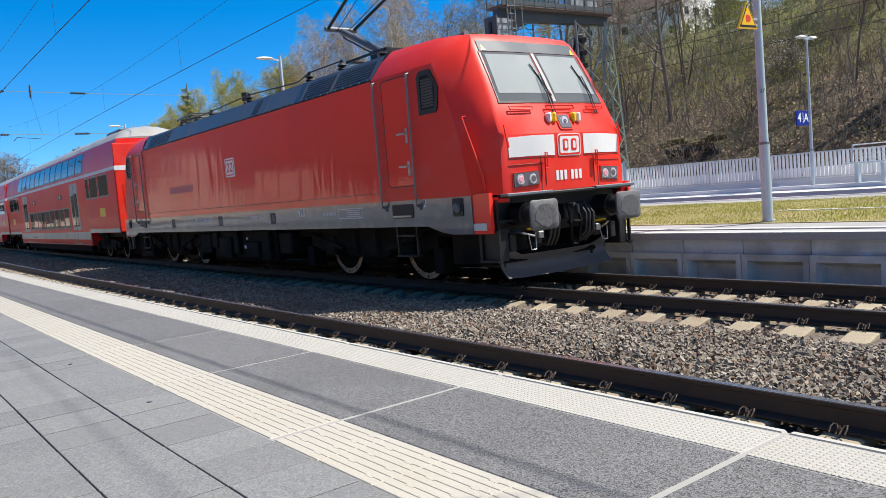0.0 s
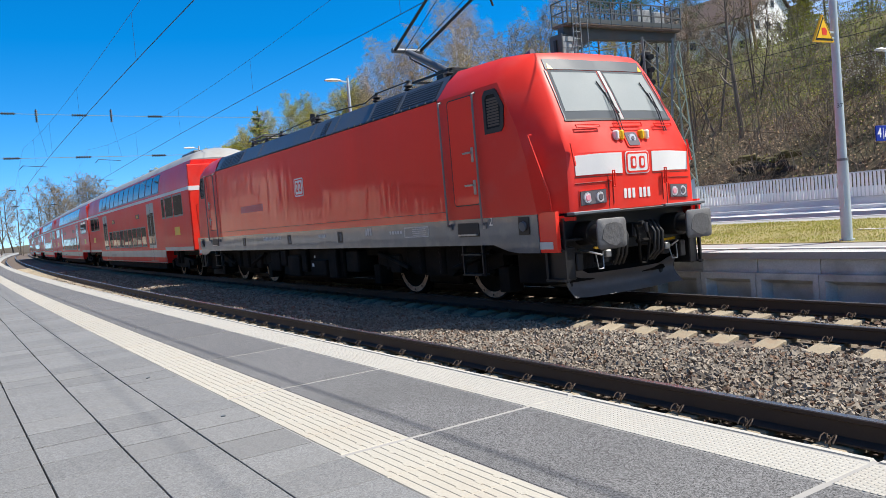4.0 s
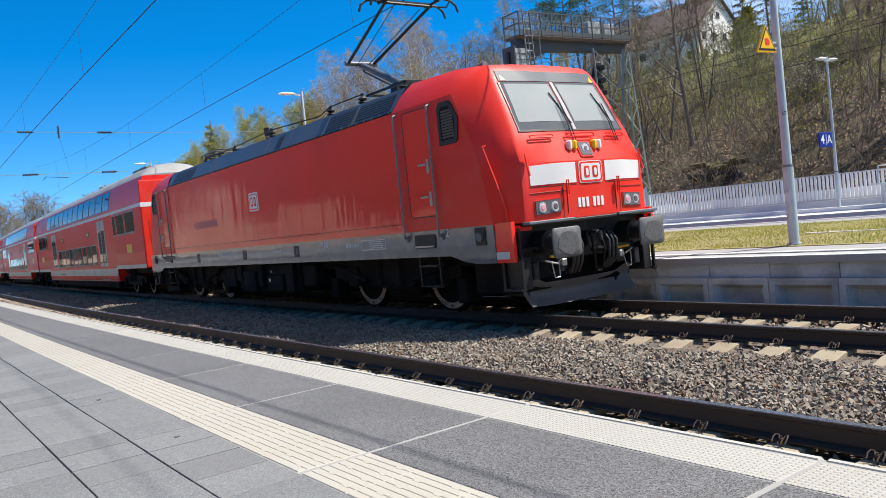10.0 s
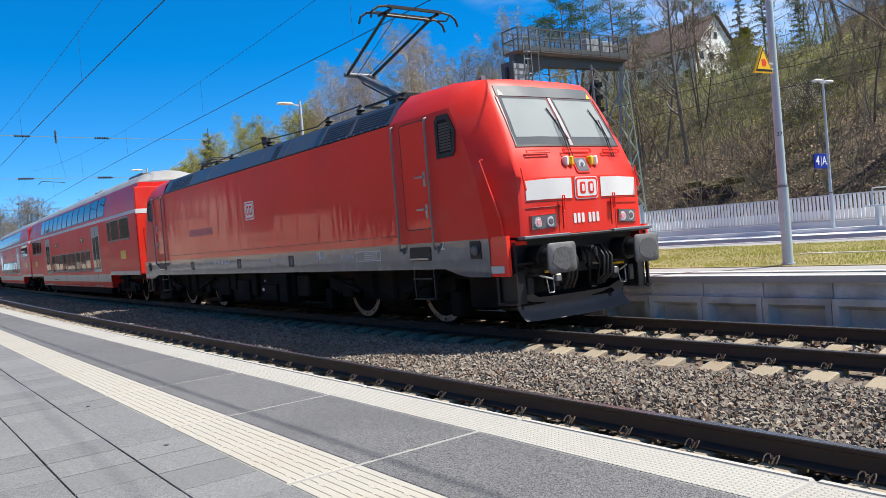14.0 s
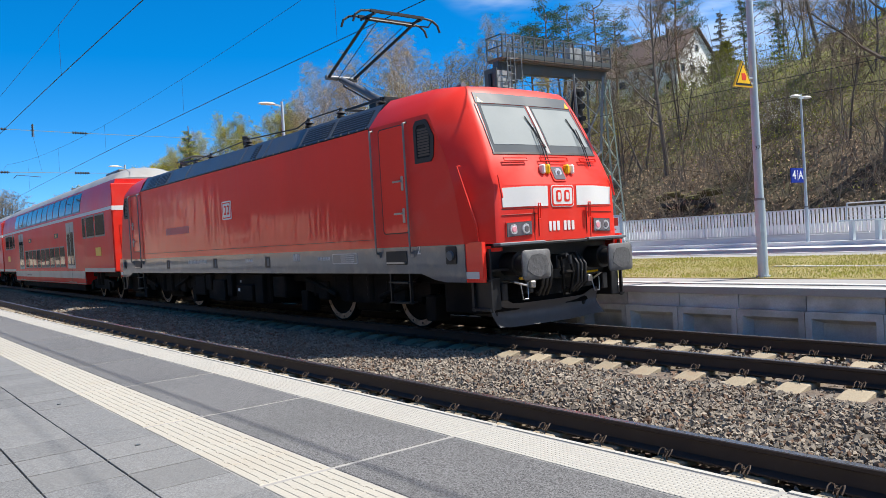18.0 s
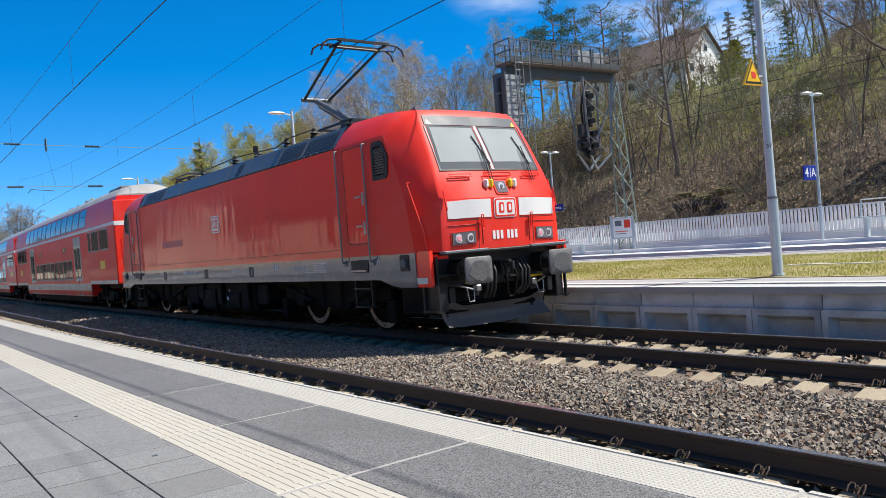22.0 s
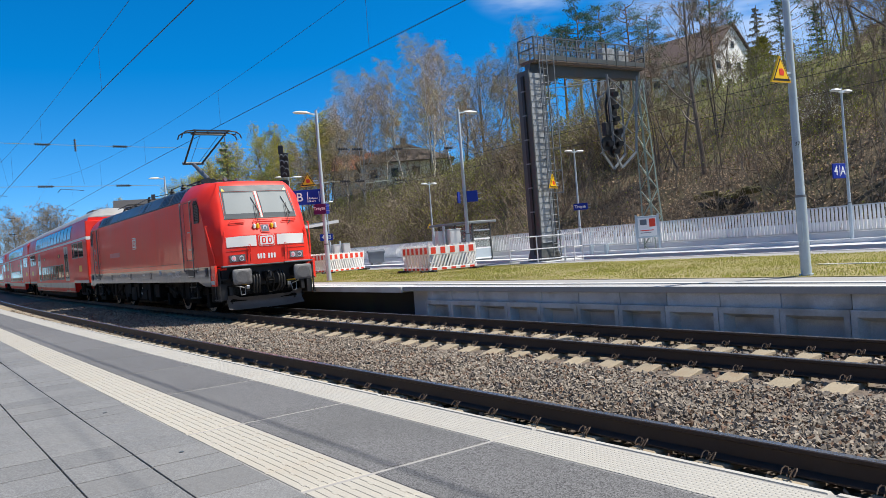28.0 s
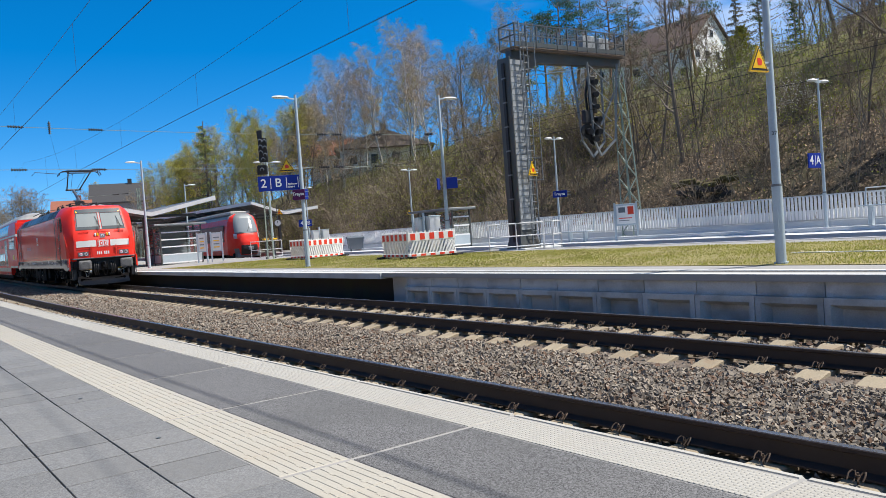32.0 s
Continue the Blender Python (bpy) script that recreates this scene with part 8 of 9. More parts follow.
def conifer_model(name, seed, height, label, pine=False, needle=None, wide=0.24, whorls=52, drop=0.0):
    """A spruce or cypress with tiers down to the ground, or a pine with a high crown in separate cushions."""
    g = Grower(seed)
    R = g.rng
    pts, radii, d = g.limb(Vector((0, 0, -0.4)), Vector((0, 0, 1)), height, height * 0.014, 7, 0.05 if not pine else 0.10, 0.3, 8)
    g.tube(g.wood, pts, radii, 7)
    n = whorls if not pine else 24
    for k in range(n):
        t = (0.08 + 0.9 * k / n) if not pine else 0.42 + 0.57 * (k / n) ** 0.8
        i = min(int(t * 8), 7)
        p = pts[i].lerp(pts[i + 1], t * 8 - i)
        a = 2.4 * k + R.uniform(-0.5, 0.5)
        length = (height * wide * (1.02 - t) ** 0.85 + 0.25) * R.uniform(0.75, 1.15) if not pine else height * (0.25 - 0.13 * ((t - 0.42) / 0.57)) * R.uniform(0.5, 1.2)
        bp, br, _ = g.limb(p, Vector((math.cos(a), math.sin(a), drop if not pine else 0.18)).normalized(), length, 0.05 if not pine else 0.075, 4, 0.16 if not pine else 0.3, 0.0 if not pine else 0.12, 4)
        g.tube(g.wood, bp, br, 4)
        if not pine:
            for _ in range(int(70 + 60 * (1 - t))):
                q = R.uniform(0.1, 1.0)
                m = min(int(q * 4), 3)
                s = 0.11 * length
                g.card(bp[m].lerp(bp[m + 1], q * 4 - m) + Vector((R.gauss(0, s), R.gauss(0, s), -abs(R.gauss(0, 0.16)))), 0.21)
        else:
            for j in range(5):
                q = R.uniform(0.45, 1.0)
                m = min(int(q * 4), 3)
                c = bp[m].lerp(bp[m + 1], q * 4 - m)
                tp, tr, _ = g.limb(c, g.side((bp[m + 1] - bp[m]).normalized(), R.uniform(0.3, 0.9)), R.uniform(0.4, 1.0), 0.02, 3, 0.3, 0.25, 2)
                g.tube(g.wood, tp, tr, 3)
                w = R.uniform(0.28, 0.5)
                for _ in range(42):
                    g.card(tp[-1] + Vector((R.gauss(0, w), R.gauss(0, w), R.gauss(0, w * 0.42))), 0.17)
    t = thing(name, pose(0, 0, -500), label, "tree", "trees on the bank")
    part("trunk", g.mesh(g.wood, "trunk", PINE_BARK if pine else BARK), None, t)
    part("foliage", g.mesh(g.leaf, "foliage", needle or NEEDLE), None, t)
    return t


def shrub_model(name, seed, height, leaf_mat, leaves, leaf_size, label, stems=12, splay=0.5):
    """Many thin stems from one root, arching outwards, with fine side twigs."""
    g = Grower(seed)
    R = g.rng
    for k in range(stems):
        d = Vector((R.gauss(0, splay), R.gauss(0, splay), 1)).normalized()
        pts, radii, _ = g.limb(Vector((R.gauss(0, 0.25), R.gauss(0, 0.25), -0.2)), d, height * R.uniform(0.6, 1.1), 0.026, 4, 0.25, -0.05, 5)
        g.tube(g.wood, pts, radii, 4)
        for j in range(7):
            q = R.uniform(0.15, 1.0)
            m = min(int(q * 5), 4)
            tp, tr, _ = g.limb(pts[m].lerp(pts[m + 1], q * 5 - m), g.side((pts[m + 1] - pts[m]).normalized(), R.uniform(0.4, 1.1)), height * R.uniform(0.18, 0.4), 0.013, 3, 0.3, 0.05, 2)
            g.tube(g.twig, tp, tr, 3)
            for _ in range(4):
                w = R.random()
                a = tp[1].lerp(tp[2], w)
                e = a + g.side((tp[2] - tp[1]).normalized(), R.uniform(0.3, 1.1)) * R.uniform(0.2, 0.55)
                g.tube(g.twig, [a, e], [0.009, 0.002], 3)
                for _ in range(leaves):
                    g.card(a.lerp(e, R.uniform(0.3, 1.1)) + Vector((R.gauss(0, 0.06), R.gauss(0, 0.06), R.gauss(0, 0.06))), leaf_size)
    t = thing(name, pose(0, 0, -500), label, "shrub", "shrubs on the bank")
    part("wood", g.mesh(g.wood, "wood", BARK), None, t)
    part("crown", g.mesh(g.twig, "crown", TWIG), None, t)
    if g.leaf[0]:
        part("foliage", g.mesh(g.leaf, "foliage", leaf_mat), None, t)
    return t


BIRCH = "bare pale-stemmed birch with fine drooping tan twigs"
BARE = "bare brown deciduous tree in early spring"
birch_rise = (0.3, 0.16, 0.05, -0.5)
birch_a = tree_model("birch_tree", 11, 15, BARK_PALE, BUD_TAN, BIRCH, (17, 8, 5, 5), 0.2, 0.80, 0.43, 0.05, 0.0095, birch_rise, 1, 0.06, (0.4, 0.95), 0.012)
birch_b = tree_model("birch_tree", 12, 15, BARK_PALE, BUD_TAN, BIRCH, (14, 8, 5, 5), 0.2, 0.82, 0.45, 0.09, 0.009, birch_rise, 1, 0.06, (0.4, 0.95), 0.012, 1)
birch_c = tree_model("birch_tree", 13, 14, BARK_PALE, BUD_TAN, "bare leaning birch with a pale stem", (14, 8, 5, 5), 0.3, 0.8, 0.40, 0.12, 0.009, birch_rise, 1, 0.06, (0.4, 0.95), 0.012)
bare_a = tree_model("bare_tree", 21, 12, BARK, BUD_TAN, BARE, (10, 7, 4, 5), 0.28, 1.0, 0.38, 0.06, 0.014)
bare_b = tree_model("bare_tree", 22, 11, BARK, BUD_TAN, BARE, (8, 6, 4, 5), 0.32, 0.85, 0.34, 0.08, 0.010, (0.25, 0.25, 0.1, 0.0), 0, 0.1, (0.35, 0.9), 0.012, 1)
bare_c = tree_model("bare_tree", 23, 10, BARK, BUD_TAN, "slender bare brown tree with several stems on the bank", (6, 5, 4, 4), 0.35, 0.75, 0.28, 0.10, 0.008, (0.25, 0.25, 0.1, 0.0), 0, 0.1, (0.35, 0.8), 0.011, 2)
bud_a = tree_model("budding_tree", 31, 12, BARK, BUDS, "tree with thin yellow green spring leaves", (12, 7, 4, 4), 0.22, 0.8, 0.33, 0.05, 0.010, (0.28, 0.28, 0.1, 0.0), 3, 0.115)
bud_b = tree_model("budding_tree", 32, 11, BARK, GREEN_BUDS, "tree with thin fresh green spring leaves", (11, 7, 4, 4), 0.2, 0.8, 0.33, 0.05, 0.010, (0.28, 0.28, 0.1, 0.0), 2, 0.115)
bud_c = tree_model("budding_tree", 33, 13, BARK, BUDS, "tree with yellow green spring leaves", (13, 7, 4, 4), 0.18, 0.7, 0.28, 0.05, 0.010, (0.3, 0.3, 0.1, 0.0), 4, 0.12, (0.35, 0.9), 0.012, 1)
tan_a = tree_model("budding_tree", 34, 12, BARK, BUD_TAN, "tree hung with tan spring catkins", (12, 7, 4, 4), 0.25, 0.8, 0.33, 0.05, 0.010, (0.28, 0.28, 0.1, -0.2), 3, 0.10)
fir = conifer_model("fir_tree", 41, 14, "dark green fir tree")
pine_a = conifer_model("pine_tree", 42, 16, "tall pine with a high dark green crown on an orange stem", True)
pine_b = conifer_model("pine_tree", 43, 15, "tall pine with a high dark green crown on an orange stem", True)
cypress = conifer_model("cypress_tree", 44, 8, "dense yellow green cypress beside the white house", False, CYPRESS, 0.40, 60, 0.5)
spruce = conifer_model("spruce_tree", 43, 14, "light green spruce among the budding trees", False, SPRUCE, 0.24)
brown_fir = conifer_model("fir_tree", 45, 14, "tall brownish fir behind the white house", False, FIR_BROWN, 0.26)
shrub_a = shrub_model("shrub", 51, 2.6, BUDS, 0, 0.1, "bare brown shrub on the bank")
shrub_b = shrub_model("shrub", 52, 3.2, OLIVE, 1, 0.08, "olive shrub with first leaves on the bank")
shrub_c = shrub_model("shrub", 53, 2.2, OLIVE, 2, 0.08, "low olive green shrub on the bank", 14, 0.7)
blossom = shrub_model("blossom_shrub", 54, 2.0, BLOSSOM, 2, 0.07, "shrub covered in small white blossom on the bank")
cherry = shrub_model("cherry_shrub", 55, 3.0, CHERRY, 4, 0.13, "pink flowering cherry below the white house")
PLACED = set()


def plant(model, x, y, size=1.0, turn=0.0, dz=0.0, tip=0.0, towards=0.0):
    """The first planting uses the model itself, the others copies. tip: degrees of lean."""
    m = pose(x, y, hill(x, y) - 0.1 + dz, 0, 0, towards) @ pose(0, 0, 0, 0, tip, turn - towards)
    if model not in PLACED:
        PLACED.add(model)
        model.matrix_basis = m @ Matrix.Scale(size, 4)
        return model
    ob = copy_thing(model, m)
    ob.scale = (size, size, size)
    return ob


def hides_house(x, y):
    """The open strip of slope below the white house."""
    dx, dy = x - 7.4, y + 8.4
    along = -dx * 0.588 + dy * 0.809
    return 50 < along < 128 and abs(dx * 0.809 + dy * 0.588) < 3.0


def wood(models, n, x0, x1, y0, y1, lo, hi, seed, clear=()):
    R = random.Random(seed)
    for _ in range(n):
        x, y = R.uniform(x0, x1), R.uniform(y0, y1)
        if (x > -125 and y < bank_edge(x) + 0.6) or hides_house(x, y):
            continue
        if any(abs(x - cx) < cr and abs(y - cy) < cr for cx, cy, cr in clear):
            continue
        plant(R.choice(models), x, y, R.uniform(lo, hi), R.uniform(0, 360))


# the birches before the low house
for k, (model, x, y, h) in enumerate(((birch_a, -76.3, 44.5, 15.1), (birch_b, -72.5, 46.6, 16.3), (birch_c, -81.8, 45.0, 15.2), (birch_b, -78.9, 40.1, 15.0), (birch_a, -67.1, 45.6, 14.0),
                                      (birch_b, -86.1, 41.6, 13.2), (birch_a, -81.9, 52.5, 17.0), (birch_a, -71.7, 52.8, 11.0), (birch_b, -88.4, 46.1, 16.0))):
    plant(model, x, y, h / 16.8, 97 * k)
plant(birch_c, -59.6, 45.5, 0.95, 40, 0, 20, 215)
# bare trees between them and the gantry
for k, (model, x, y, h) in enumerate(((bare_a, -53.4, 40.5, 11.0), (bare_b, -46.4, 36.4, 10.5), (bare_a, -75.7, 54.1, 12.5), (tan_a, -85.2, 39.0, 12.0), (bare_a, -89.7, 38.8, 12.5), (bare_a, -56.1, 46.5, 10.6),
                                      (tan_a, -74.8, 32.9, 11.0), (bare_c, -61.2, 40.1, 7.0), (bare_c, -64.9, 38.2, 7.6), (bare_b, -66.5, 31.4, 9.0), (bare_c, -68.5, 36.1, 8.0))):
    plant(model, x, y, h / 12.2, 71 * k)
# yellow green trees behind the far canopy
for k, (model, x, y, h) in enumerate(((bud_a, -105.7, 25.0, 14.0), (bud_c, -99.5, 25.1, 15.0), (bud_a, -95.1, 26.5, 15.5), (bud_c, -98.3, 28.5, 16.0), (bud_a, -90.1, 27.9, 16.5), (tan_a, -94.9, 32.0, 16.3),
                                      (bud_c, -86.7, 31.0, 15.6), (bud_a, -87.5, 33.2, 15.6), (bud_c, -86.4, 35.4, 15.6), (bud_a, -85.3, 37.7, 13.6), (bud_a, -91.3, 35.4, 14.0), (tan_a, -81.5, 32.9, 13.6), (bare_a, -87.3, 25.6, 13.0), (bud_b, -82.2, 27.0, 14.0), (bud_a, -77.1, 28.6, 12.4),
                                      (bare_a, -77.4, 32.1, 12.0), (bare_b, -112.1, 28.2, 13.0), (bare_a, -101.0, 31.0, 15.0))):
    plant(model, x, y, h / 15, 53 * k)
# young green trees behind the gantry
for k, (model, x, y, h) in enumerate(((bud_a, -51.4, 42.8, 6.4), (bud_b, -43.4, 39.8, 5.0), (bud_c, -57.7, 50.8, 7.0), (bud_a, -49.0, 48.3, 5.4))):
    plant(model, x, y, h / 12, 53 * k)
# bare trees on the open slope below the white house and along its upper edge
for k, (model, x, y, h) in enumerate(((bare_b, -19.6, 26.4, 9.0), (bare_a, -17.5, 25.4, 9.5), (bare_c, -19.2, 29.1, 9.0), (bare_c, -21.8, 27.2, 8.0), (bare_c, -26.4, 31.1, 7.4), 
                                      (bare_c, -29.1, 31.4, 6.5))):
    plant(model, x, y, h / 12, 61 * k)
for k, (model, x, y, h) in enumerate(((bare_a, -15.7, 38.2, 9.0), (bare_b, -18.3, 41.4, 8.0), (bare_a, -13.8, 36.9, 9.0), (bare_b, -22.2, 46.4, 7.0), (bare_c, -11.8, 31.2, 5.0), (bare_b, -11.0, 34.5, 7.0), (bare_a, -24.0, 60.0, 9.0),
                                      (bare_a, -8.0, 40.0, 9.0), (bare_b, -9.0, 27.0, 6.0), (bare_c, -5.0, 25.0, 6.0))):
    plant(model, x, y, h / 11, 83 * k)
for k, (model, x, y, size) in enumerate(((pine_a, -71.0, 71.6, 1.12), (pine_b, -72.9, 78.1, 1.15), (pine_b, -63.6, 73.0, 1.1), (pine_a, -65.2, 79.5, 0.95), (pine_a, -78.2, 75.7, 1.1), (pine_b, -32.0, 47.6, 0.72),
                                         (pine_a, -31.9, 59.0, 0.62), (fir, -31.2, 62.0, 0.5), (cypress, -55.5, 91.4, 1.0), (cypress, -57.5, 92.6, 0.85), (brown_fir, -59.6, 96.9, 0.95), (brown_fir, -64.0, 111.0, 1.1),
                                         (spruce, -90.6, 26.6, 1.25), (spruce, -109.9, 31.7, 0.9))):
    plant(model, x, y, size, 40 * k)
plant(blossom, -12.8, 29.1, 1.0, 20)
plant(blossom, -13.6, 30.0, 0.7, 120)
plant(cherry, -50.6, 84.8, 1.1, 0)
plant(bare_a, -6.5, 24.6, 1.15, 130)


def rock_outcrop(x, y):
    """Broken rock under a mossy lip, low on the bank; the hollow's shade is in its colour."""
    R = random.Random(5)
    t = thing("rock_outcrop", pose(x, y, hill(x, y), 0, 0, 8), "broken rock ledge, coloured dark for the shaded hollow, low on the bank", "rock")
    for k in range(8):
        bm = bmesh.new()
        cx, cz, w = -1.1 + 0.32 * k, R.uniform(-0.05, 0.35), R.uniform(0.3, 0.55)
        for _ in range(14):
            d = Vector((R.gauss(0, 1), R.gauss(0, 1), R.gauss(0, 1))).normalized()
            bm.verts.new((cx + d.x * w, d.y * w * 0.7 + R.uniform(-0.1, 0.1), cz + d.z * w * 0.55))
        bmesh.ops.convex_hull(bm, input=bm.verts)
        part("rock", bm, ROCK, t)
    bm = bmesh.new()
    for k in range(9):
        c = Vector((-1.3 + 0.33 * k, -0.05 + 0.1 * math.sin(k * 2.3), 0.62 + 0.14 * math.sin(k * 1.1)))
        rod(bm, c - Vector((0.26, 0.0, 0.05)), c + Vector((0.26, 0.1, 0.0)), 0.16, 0.13, 7)
    tagged(part("moss_lip", bm, MOSS, t), "mossy overhanging lip")
    return t


ROCK = mat("dark_shade_rock", (0.045, 0.042, 0.038), 0.85, var=0.4, scale=4, grain=0.3, bump=0.6, bscale=9)
MOSS = mat("brown_moss", (0.10, 0.085, 0.03), 0.95, var=0.4, scale=3, grain=0.6, gscale=20, bump=0.8, bscale=14)
rock_outcrop(-13.9, 22.0)
# the wood that goes on around them
wood((bare_b, bare_c, tan_a), 8, -50, -30, 24, 40, 0.4, 0.6, 3)
wood((bare_a, bare_b, bare_c), 10, -34, -14, 62, 92, 0.7, 1.0, 5, ((-68, 101, 8), (-37, 96, 7)))
wood((bare_c, bare_b, bare_a, bare_c), 14, -6, 20, 24, 60, 0.55, 0.95, 6)
wood((bud_a, bud_c, bare_a, bud_b), 20, -190, -110, 26, 90, 0.9, 1.3, 7, ((-138, 28, 9),))
wood((bare_a, bare_b, bare_a), 12, -134, -114, 25.6, 33, 0.6, 0.9, 19, ((-138, 28, 6),))
wood((bare_a, bare_b, bare_a, bud_b), 20, -330, -170, -22, 34, 0.8, 1.25, 17)
wood((bare_a, bare_b, bare_a), 22, -425, -388, 12, 62, 1.8, 2.4, 21)
wood((tan_a, bare_a, bud_a), 14, -130, -70, 46, 80, 0.8, 1.1, 23, ((-87, 51, 9), (-70, 72, 9)))
wood((shrub_a, shrub_a, shrub_c, shrub_b), 120, -75, -24, 19.5, 34, 0.8, 1.6, 8)
wood((shrub_a, shrub_a, shrub_a, shrub_b), 44, -26, 10, 19.6, 45, 0.4, 1.0, 9)
wood((shrub_b, shrub_c), 40, -150, -75, 22, 34, 0.9, 1.7, 10)


def undergrowth(n, seed):
    """Thin saplings, brambles and fallen sticks all over the bank."""
    rng = np.random.default_rng(seed)
    V, F = [], []
    for _ in range(n):
        x = rng.uniform(-95, 14)
        y = bank_edge(x) + 1.0 + abs(rng.normal(0, 16))
        z = hill(x, y)
        h = rng.uniform(0.5, 2.4) if rng.random() < 0.92 else rng.uniform(2.4, 5.0)
        lie = rng.random() < 0.35
        d = rng.normal(0, 1.0 if lie else 0.28, 3)
        d[2] = 0.25 if lie else 1.0
        d /= np.linalg.norm(d)
        p = np.array([x, y, z - 0.05])
        r = rng.uniform(0.006, 0.014) + 0.002 * h
        o = len(V)
        k = p + d * h * 0.55 + rng.normal(0, 0.12, 3)
        e = p + d * h + rng.normal(0, 0.2, 3)
        u = np.cross(d, [0.3, 0.2, 0.9])
        u /= np.linalg.norm(u)
        w = np.cross(d, u)
        for q, rr in ((p, r), (k, r * 0.8), (e, r * 0.3)):
            V += [tuple(q + rr * (math.cos(a) * u + math.sin(a) * w)) for a in (0, 2.1, 4.2)]
        for b in (0, 3):
            F += [(o + b + i, o + b + (i + 1) % 3, o + b + 3 + (i + 1) % 3, o + b + 3 + i) for i in range(3)]
    me = bpy.data.meshes.new("undergrowth")
    me.from_pydata(V, [], F)
    me.materials.append(TWIG)
    tagged(new("undergrowth", me), "thin saplings, brambles and fallen sticks on the bank", kind="stuff")


undergrowth(15000, 77)


def litter(n, seed):
    """Dry fallen leaves lying on the bank."""
    rng = np.random.default_rng(seed)
    V, F = [], []
    for _ in range(n):
        x = rng.uniform(-60, 10)
        y = bank_edge(x) + 0.5 + abs(rng.normal(0, 9))
        z = hill(x, y) + 0.03
        s = rng.uniform(0.022, 0.06)
        a = rng.uniform(0, math.tau)
        t = rng.normal(0, 0.5, 2)
        c, q = math.cos(a) * s, math.sin(a) * s
        o = len(V)
        for dx, dy in ((c, q), (-q, c), (-c, -q), (q, -c)):
            V.append((x + dx, y + dy, z + dx * t[0] + dy * (t[1] + 0.45) + 0.02))
        F.append((o, o + 1, o + 2, o + 3))
    me = bpy.data.meshes.new("fallen_leaves")
    me.from_pydata(V, [], F)
    me.materials.append(LITTER)
    tagged(new("fallen_leaves", me), "dry brown fallen leaves on the bank", kind="stuff")


LITTER = mat("dry_leaf", (0.235, 0.165, 0.10), 0.9, var=0.45, scale=0.4, island=0.6)
litter(64000, 78)


def spring_green(n, seed):
    """First small leaves of brambles and saplings, in drifts over the bank."""
    rng = np.random.default_rng(seed)
    V, F = [], []
    while len(F) < n:
        x = rng.uniform(-90, 18)
        y = bank_edge(x) + 1.0 + abs(rng.normal(0, 17))
        if noise.noise(Vector((x * 0.11, y * 0.11, 8))) < rng.normal(0.22 - 0.018 * (y - bank_edge(x)), 0.22):
            continue
        c = np.array([x, y, hill(x, y) + rng.gamma(1.6, 0.55)])
        for _ in range(7):
            p = c + rng.normal(0, 0.35, 3)
            a, b = rng.normal(0, 1, 3), rng.normal(0, 1, 3)
            a *= rng.uniform(0.028, 0.062) / np.linalg.norm(a)
            b *= 0.036 / np.linalg.norm(b)
            o = len(V)
            V += [tuple(p - a), tuple(p + b), tuple(p + a), tuple(p - b)]
            F.append((o, o + 1, o + 2, o + 3))
    me = bpy.data.meshes.new("bramble_leaves")
    me.from_pydata(V, [], F)
    me.materials.append(BRAMBLE)
    tagged(new("bramble_leaves", me), "first olive green leaves of brambles on the bank", kind="stuff")


BRAMBLE = leafy(mat("olive_bramble_leaf", (0.26, 0.28, 0.05), 0.8, var=0.25, scale=0.3, island=0.5), 0.4)
spring_green(130000, 79)


# ---- pieces of the near platform ----
def laid(s, d, z, turn=0.0):
    return on_track(s, d, z, turn)


def slab(lx, ly, h, bevel=0.004):
    """A slab with its top at z = 0, lying from y = -ly to y = 0."""
    bm = bmesh.new()
    a, b = bevel, 0.0
    ring = lambda i, z: [(-lx / 2 + i, -ly + i, z), (lx / 2 - i, -ly + i, z), (lx / 2 - i, -i, z), (-lx / 2 + i, -i, z)]
    loft(bm, [ring(0, -h), ring(0, -a), ring(a, 0)])
    return bm


def edge_slab_mesh():
    """A knobbed field and, past a groove, a smooth rounded lip towards the rails."""
    bm = bmesh.new()
    ring = lambda y0, y1, i, z: [(-0.684 + i, y0 + i, z), (0.684 - i, y0 + i, z), (0.684 - i, y1 - i, z), (-0.684 + i, y1 - i, z)]
    loft(bm, [ring(-0.283, -0.046, 0, -0.1), ring(-0.283, -0.046, 0, -0.004), ring(-0.283, -0.046, 0.004, 0)])
    loft(bm, [ring(-0.0455, -0.038, 0, -0.1), ring(-0.0455, -0.038, 0, -0.006)])
    loft(bm, [ring(-0.0375, 0.0, 0, -0.1), ring(-0.0375, 0.0, 0, -0.012), ring(-0.0375, 0.0, 0.008, 0.002)])
    return bm


mortar = strip("mortar_bed", -7.3085, D_EDGE - 0.02, H_PF - 0.003, MORTAR, thick=0.05, label="pale mortar between the platform slabs")
EDGE_SLAB = mesh_of("edge_slab", edge_slab_mesh(), EDGE_WHITE)
EDGE_SLAB.materials.append(EDGE_PLAIN)
for face in EDGE_SLAB.polygons:
    if face.center.y > -0.046:
        face.material_index = 1
DARK_SLAB = mesh_of("dark_slab", slab(1.359, 0.594, 0.05), SLAB_DARK)
PAVER = mesh_of("paver", slab(0.2940, 0.3040, 0.05, 0.0015), PAVING)


